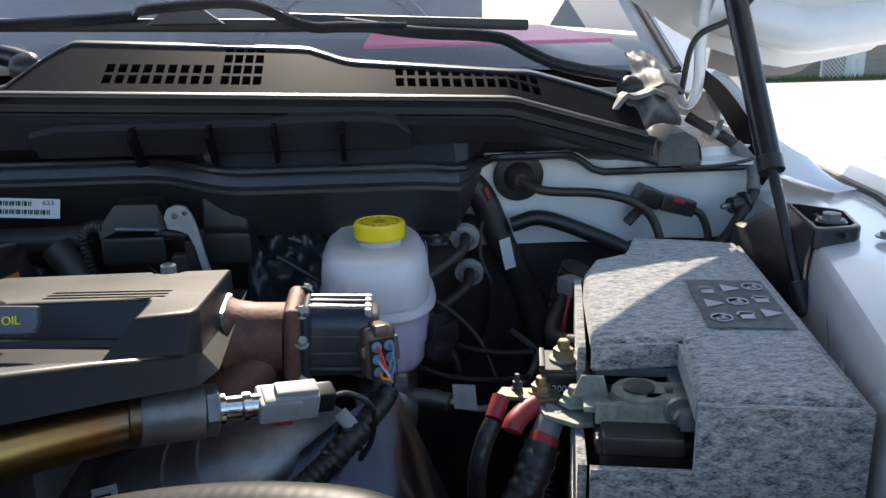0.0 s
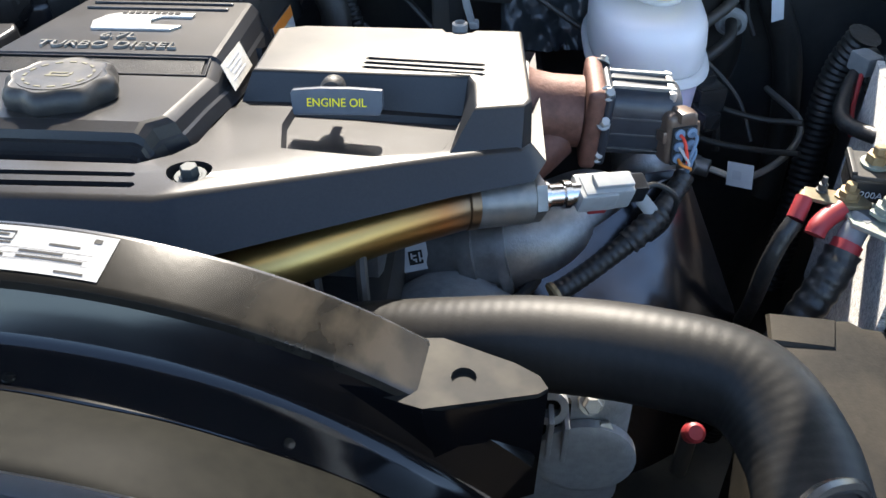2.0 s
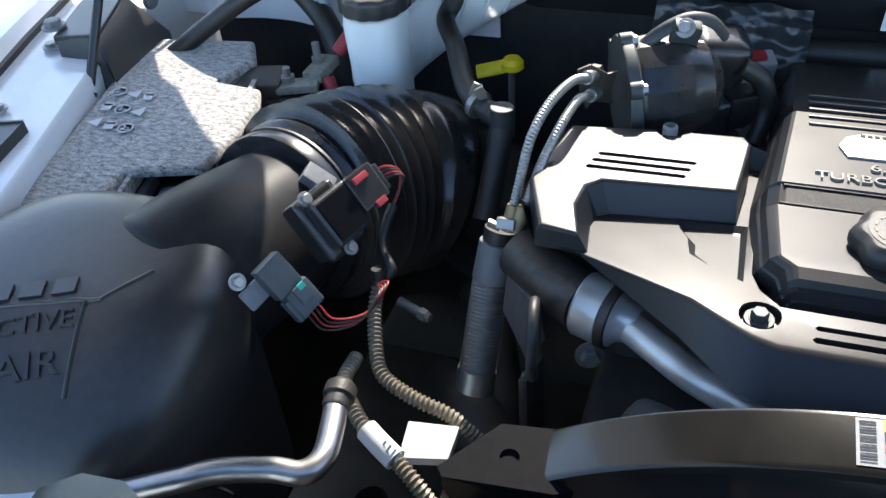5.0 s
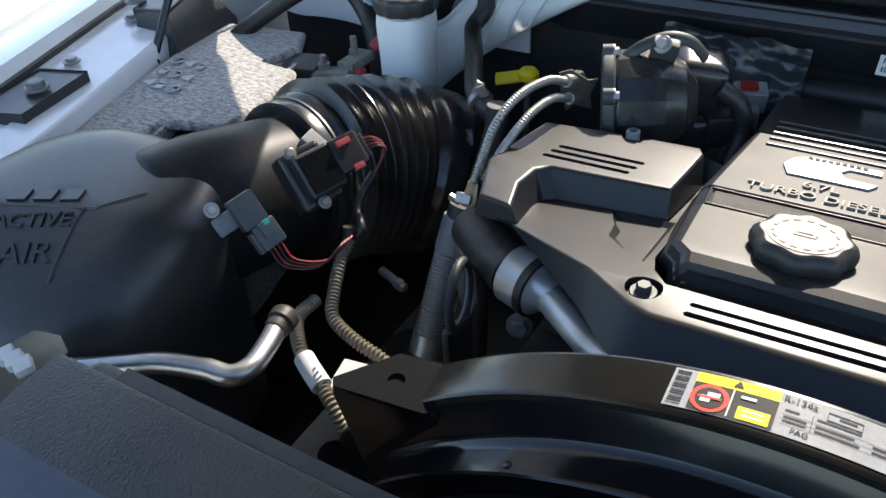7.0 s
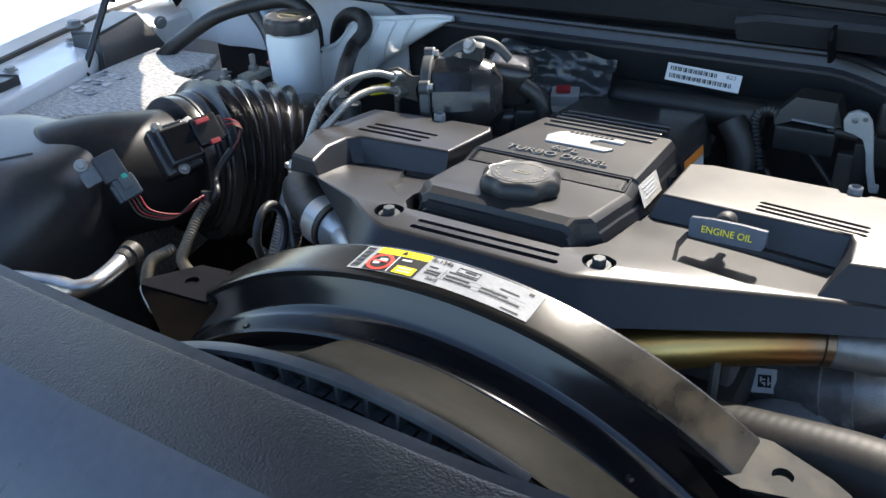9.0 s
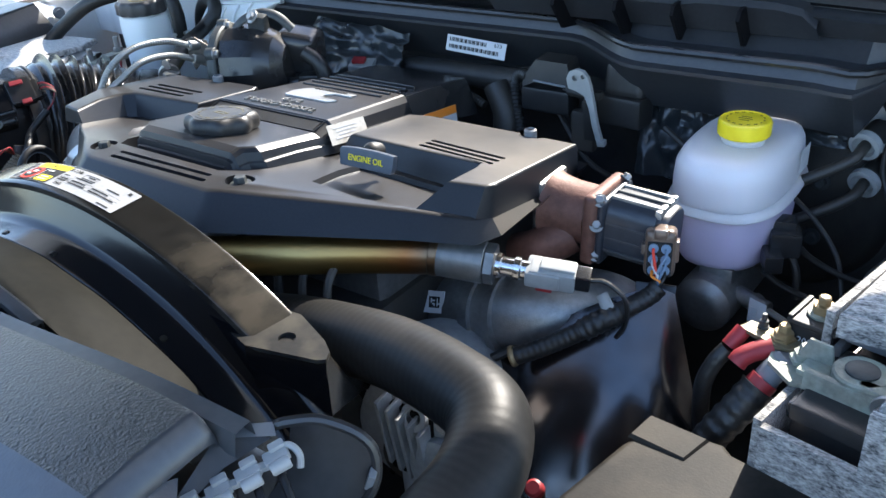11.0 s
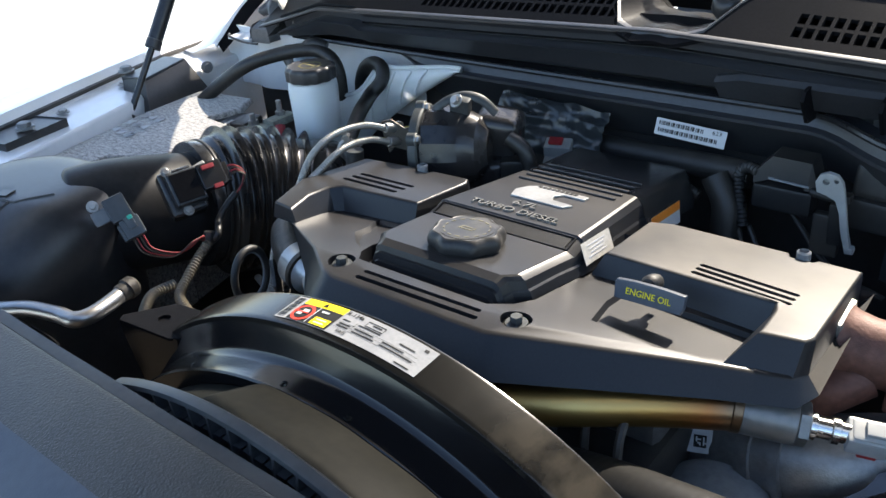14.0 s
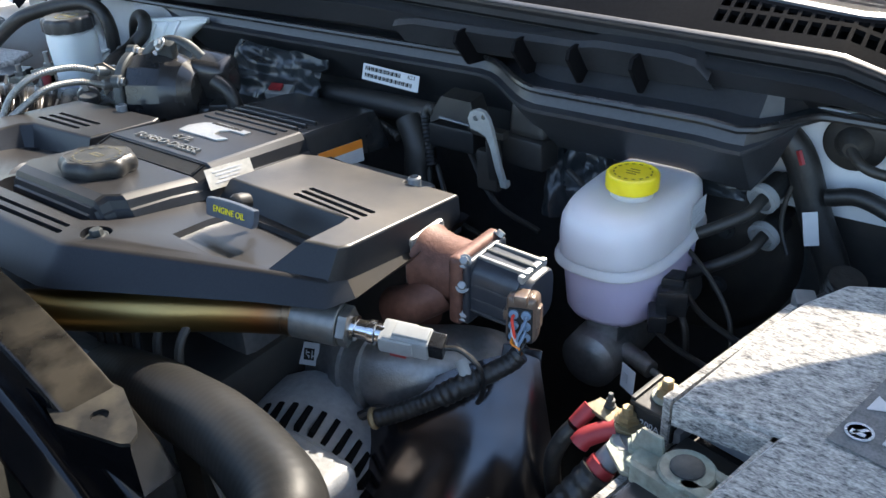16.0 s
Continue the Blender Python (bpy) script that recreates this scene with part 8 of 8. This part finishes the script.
part("bracket", join(box((-.196, .912, 1.2535), (.050, .014, .010), r=.003), box((-.19, .905, 1.21), (.03, .014, .05), r=.004), rod((-.212, .904, 1.257), (-.186, .902, 1.255), .005, 12)), BAYDARK, wb)
part("lead", ribbed([(-.272, .915, 1.262), (-.288, .925, 1.262), (-.300, .93, 1.250), (-.296, .925, 1.225), (-.285, .915, 1.19)], .0075, .005, .0012), RUBBER, wb)
lv = thing("latch_lever", (-.185, .89, 1.2), "pale plastic latch lever with two holes", "lever")
lf = facing((-.186, .888, 1.275), (1, .06, .05), (-.02, -.05, 1))
pts = [(-.018, .004), (-.014, .012), (-.005, .0155), (.004, .013), (.0095, .005), (.0125, -.008), (.0155, -.030), (.0185, -.052), (.0225, -.070), (.0165, -.0745), (.0110, -.052), (.0080, -.030), (.0030, -.016), (-.006, -.011), (-.016, -.008)]
b = slab(pts, lambda x, y: .003, lambda x, y: -.003, None, [circle(-.007, .005, .0035, 12), circle(.003, .007, .0028, 12)], .0059, r=.0008)
b.transform(lf)
part("lever", b, PALEP, lv)
part("lever_foot", boxin(lf, (.0215, -.073, .0), (.010, .008, .010), r=.0025), PALEP, lv)
part("stem", boxin(lf, (.004, -.05, -.01), (.016, .05, .010), r=.003), BAYDARK, lv)
pp_ = thing("firewall_pipe", (-.35, .96, 1.2), "dark horizontal pipe along the firewall", "pipe")
part("pipe", tube([(-.50, .955, 1.238), (-.42, .953, 1.240), (-.33, .95, 1.242), (-.29, .945, 1.243)], .016, 16), BAYDARK, pp_)
part("elbow", tube([(-.33, .93, 1.24), (-.31, .92, 1.21), (-.305, .91, 1.17), (-.29, .90, 1.12)], .017, 14), RUBBER, pp_)
part("ribbed_lead", ribbed([(-.40, .935, 1.225), (-.37, .93, 1.22), (-.345, .925, 1.212)], .006, .004, .001), RUBBER, pp_)
for k, (a, b_) in enumerate((((-.30, .93, 1.20), (-.25, .90, 1.15)), ((-.28, .92, 1.19), (-.20, .90, 1.12)), ((-.24, .93, 1.22), (-.12, .90, 1.15)), ((-.10, .93, 1.22), (.05, .94, 1.16)))):
    single("thin_cable", tube([a, (Vector(a) + Vector(b_)) / 2 + Vector((0, -.015, -.012)), b_], .0035, 8), RUBBER, a, "thin black cable in the shade of the firewall", "cable", "firewall cables")


def crumple(name, at, w, h, right, up, seed, label):
    m = facing(at, right, up)
    def f(u, v):
        n = noise.noise((u * 5 + seed, v * 5, seed)) * .014 + abs(noise.noise((u * 11 + seed, v * 6 + u * 5, 0))) * .005 + abs(noise.noise((u * 9 + v * 6, v * 3, seed))) * .008
        return m @ Vector(((u - .5) * w, (v - .5) * h, n))
    return single(name, sheet(36, 24, f, .0015), FOIL, at, label, "foil wrap", "foil wraps", smooth=55)


crumple("foil_wrap", (-.565, .925, 1.262), .16, .075, (1, .1, -.08), (0, .6, .8), 1, "crumpled dark plastic-foil wrap on a hose")
crumple("foil_wrap", (-.085, .95, 1.215), .10, .12, (1, .1, 0), (0, .3, 1), 4, "crumpled shiny dark wrap beside the reservoir")
crumple("foil_wrap", (.0, .965, 1.245), .18, .06, (1, .05, 0), (0, .4, 1), 7, "crumpled shiny dark wrap behind the reservoir")
yw = thing("dipstick_handle", (-.80, .90, 1.21), "yellow dipstick handle among hoses", "dipstick")
part("handle", join(sweep(spline([(-.838, .893, 1.211), (-.820, .897, 1.215), (-.800, .900, 1.220)], 6), [.0085] * 13, 12, flat=.45), lathe([(.0100, 0), (.0135, .003), (.0135, .010), (.009, .015), (.0001, .016)], Matrix.Translation((-.797, .901, 1.214)), 20)), YELLOW, yw)
part("rod", rod((-.80, .902, 1.12), (-.798, .901, 1.216), .004), STEEL, yw)
cc = thing("injector_connector", (-.534, .905, 1.23), "grey connector with red lock above the engine", "connector")
part("shell", join(box((-.534, .905, 1.242), (.036, .024, .026), pose(0, 0, 0, 15, 0, 20), r=.003), box((-.534, .895, 1.222), (.028, .02, .03), pose(0, 0, 0, 15, 0, 20), r=.003)), PALEP, cc)
part("red_lock", box((-.534, .898, 1.258), (.018, .012, .005), pose(0, 0, 0, 15, 0, 20), r=.001), REDP, cc)
part("lead", tube([(-.54, .89, 1.21), (-.56, .86, 1.19), (-.56, .82, 1.20), (-.545, .80, 1.22)], .007, 10), TAPE, cc)
for k in range(3):
    single("rear_harness", tube([(-.56 + .03 * k, .80, 1.225), (-.55 + .035 * k, .835, 1.20 + .008 * k), (-.52 + .04 * k, .87, 1.20), (-.50 + .045 * k, .91, 1.19)], .009, 10), TAPE, (-.53 + .03 * k, .85, 1.2), "black taped harness behind the engine", "wiring", "rear harnesses")
# lower clutter between engine and housing
for k, (pts, r_) in enumerate((([(-.80, .60, 1.0), (-.75, .55, 1.03), (-.70, .52, 1.0)], .03), ([(-.85, .50, .90), (-.80, .45, .93), (-.75, .42, .88)], .02), ([(-.78, .70, 1.05), (-.74, .62, 1.02), (-.72, .55, .98)], .025))):
    single("lower_pipe", tube(pts, r_, 14), BAYDARK, pts[1], "dark dusty pipe deep in the engine bay", "pipe", "lower pipes")
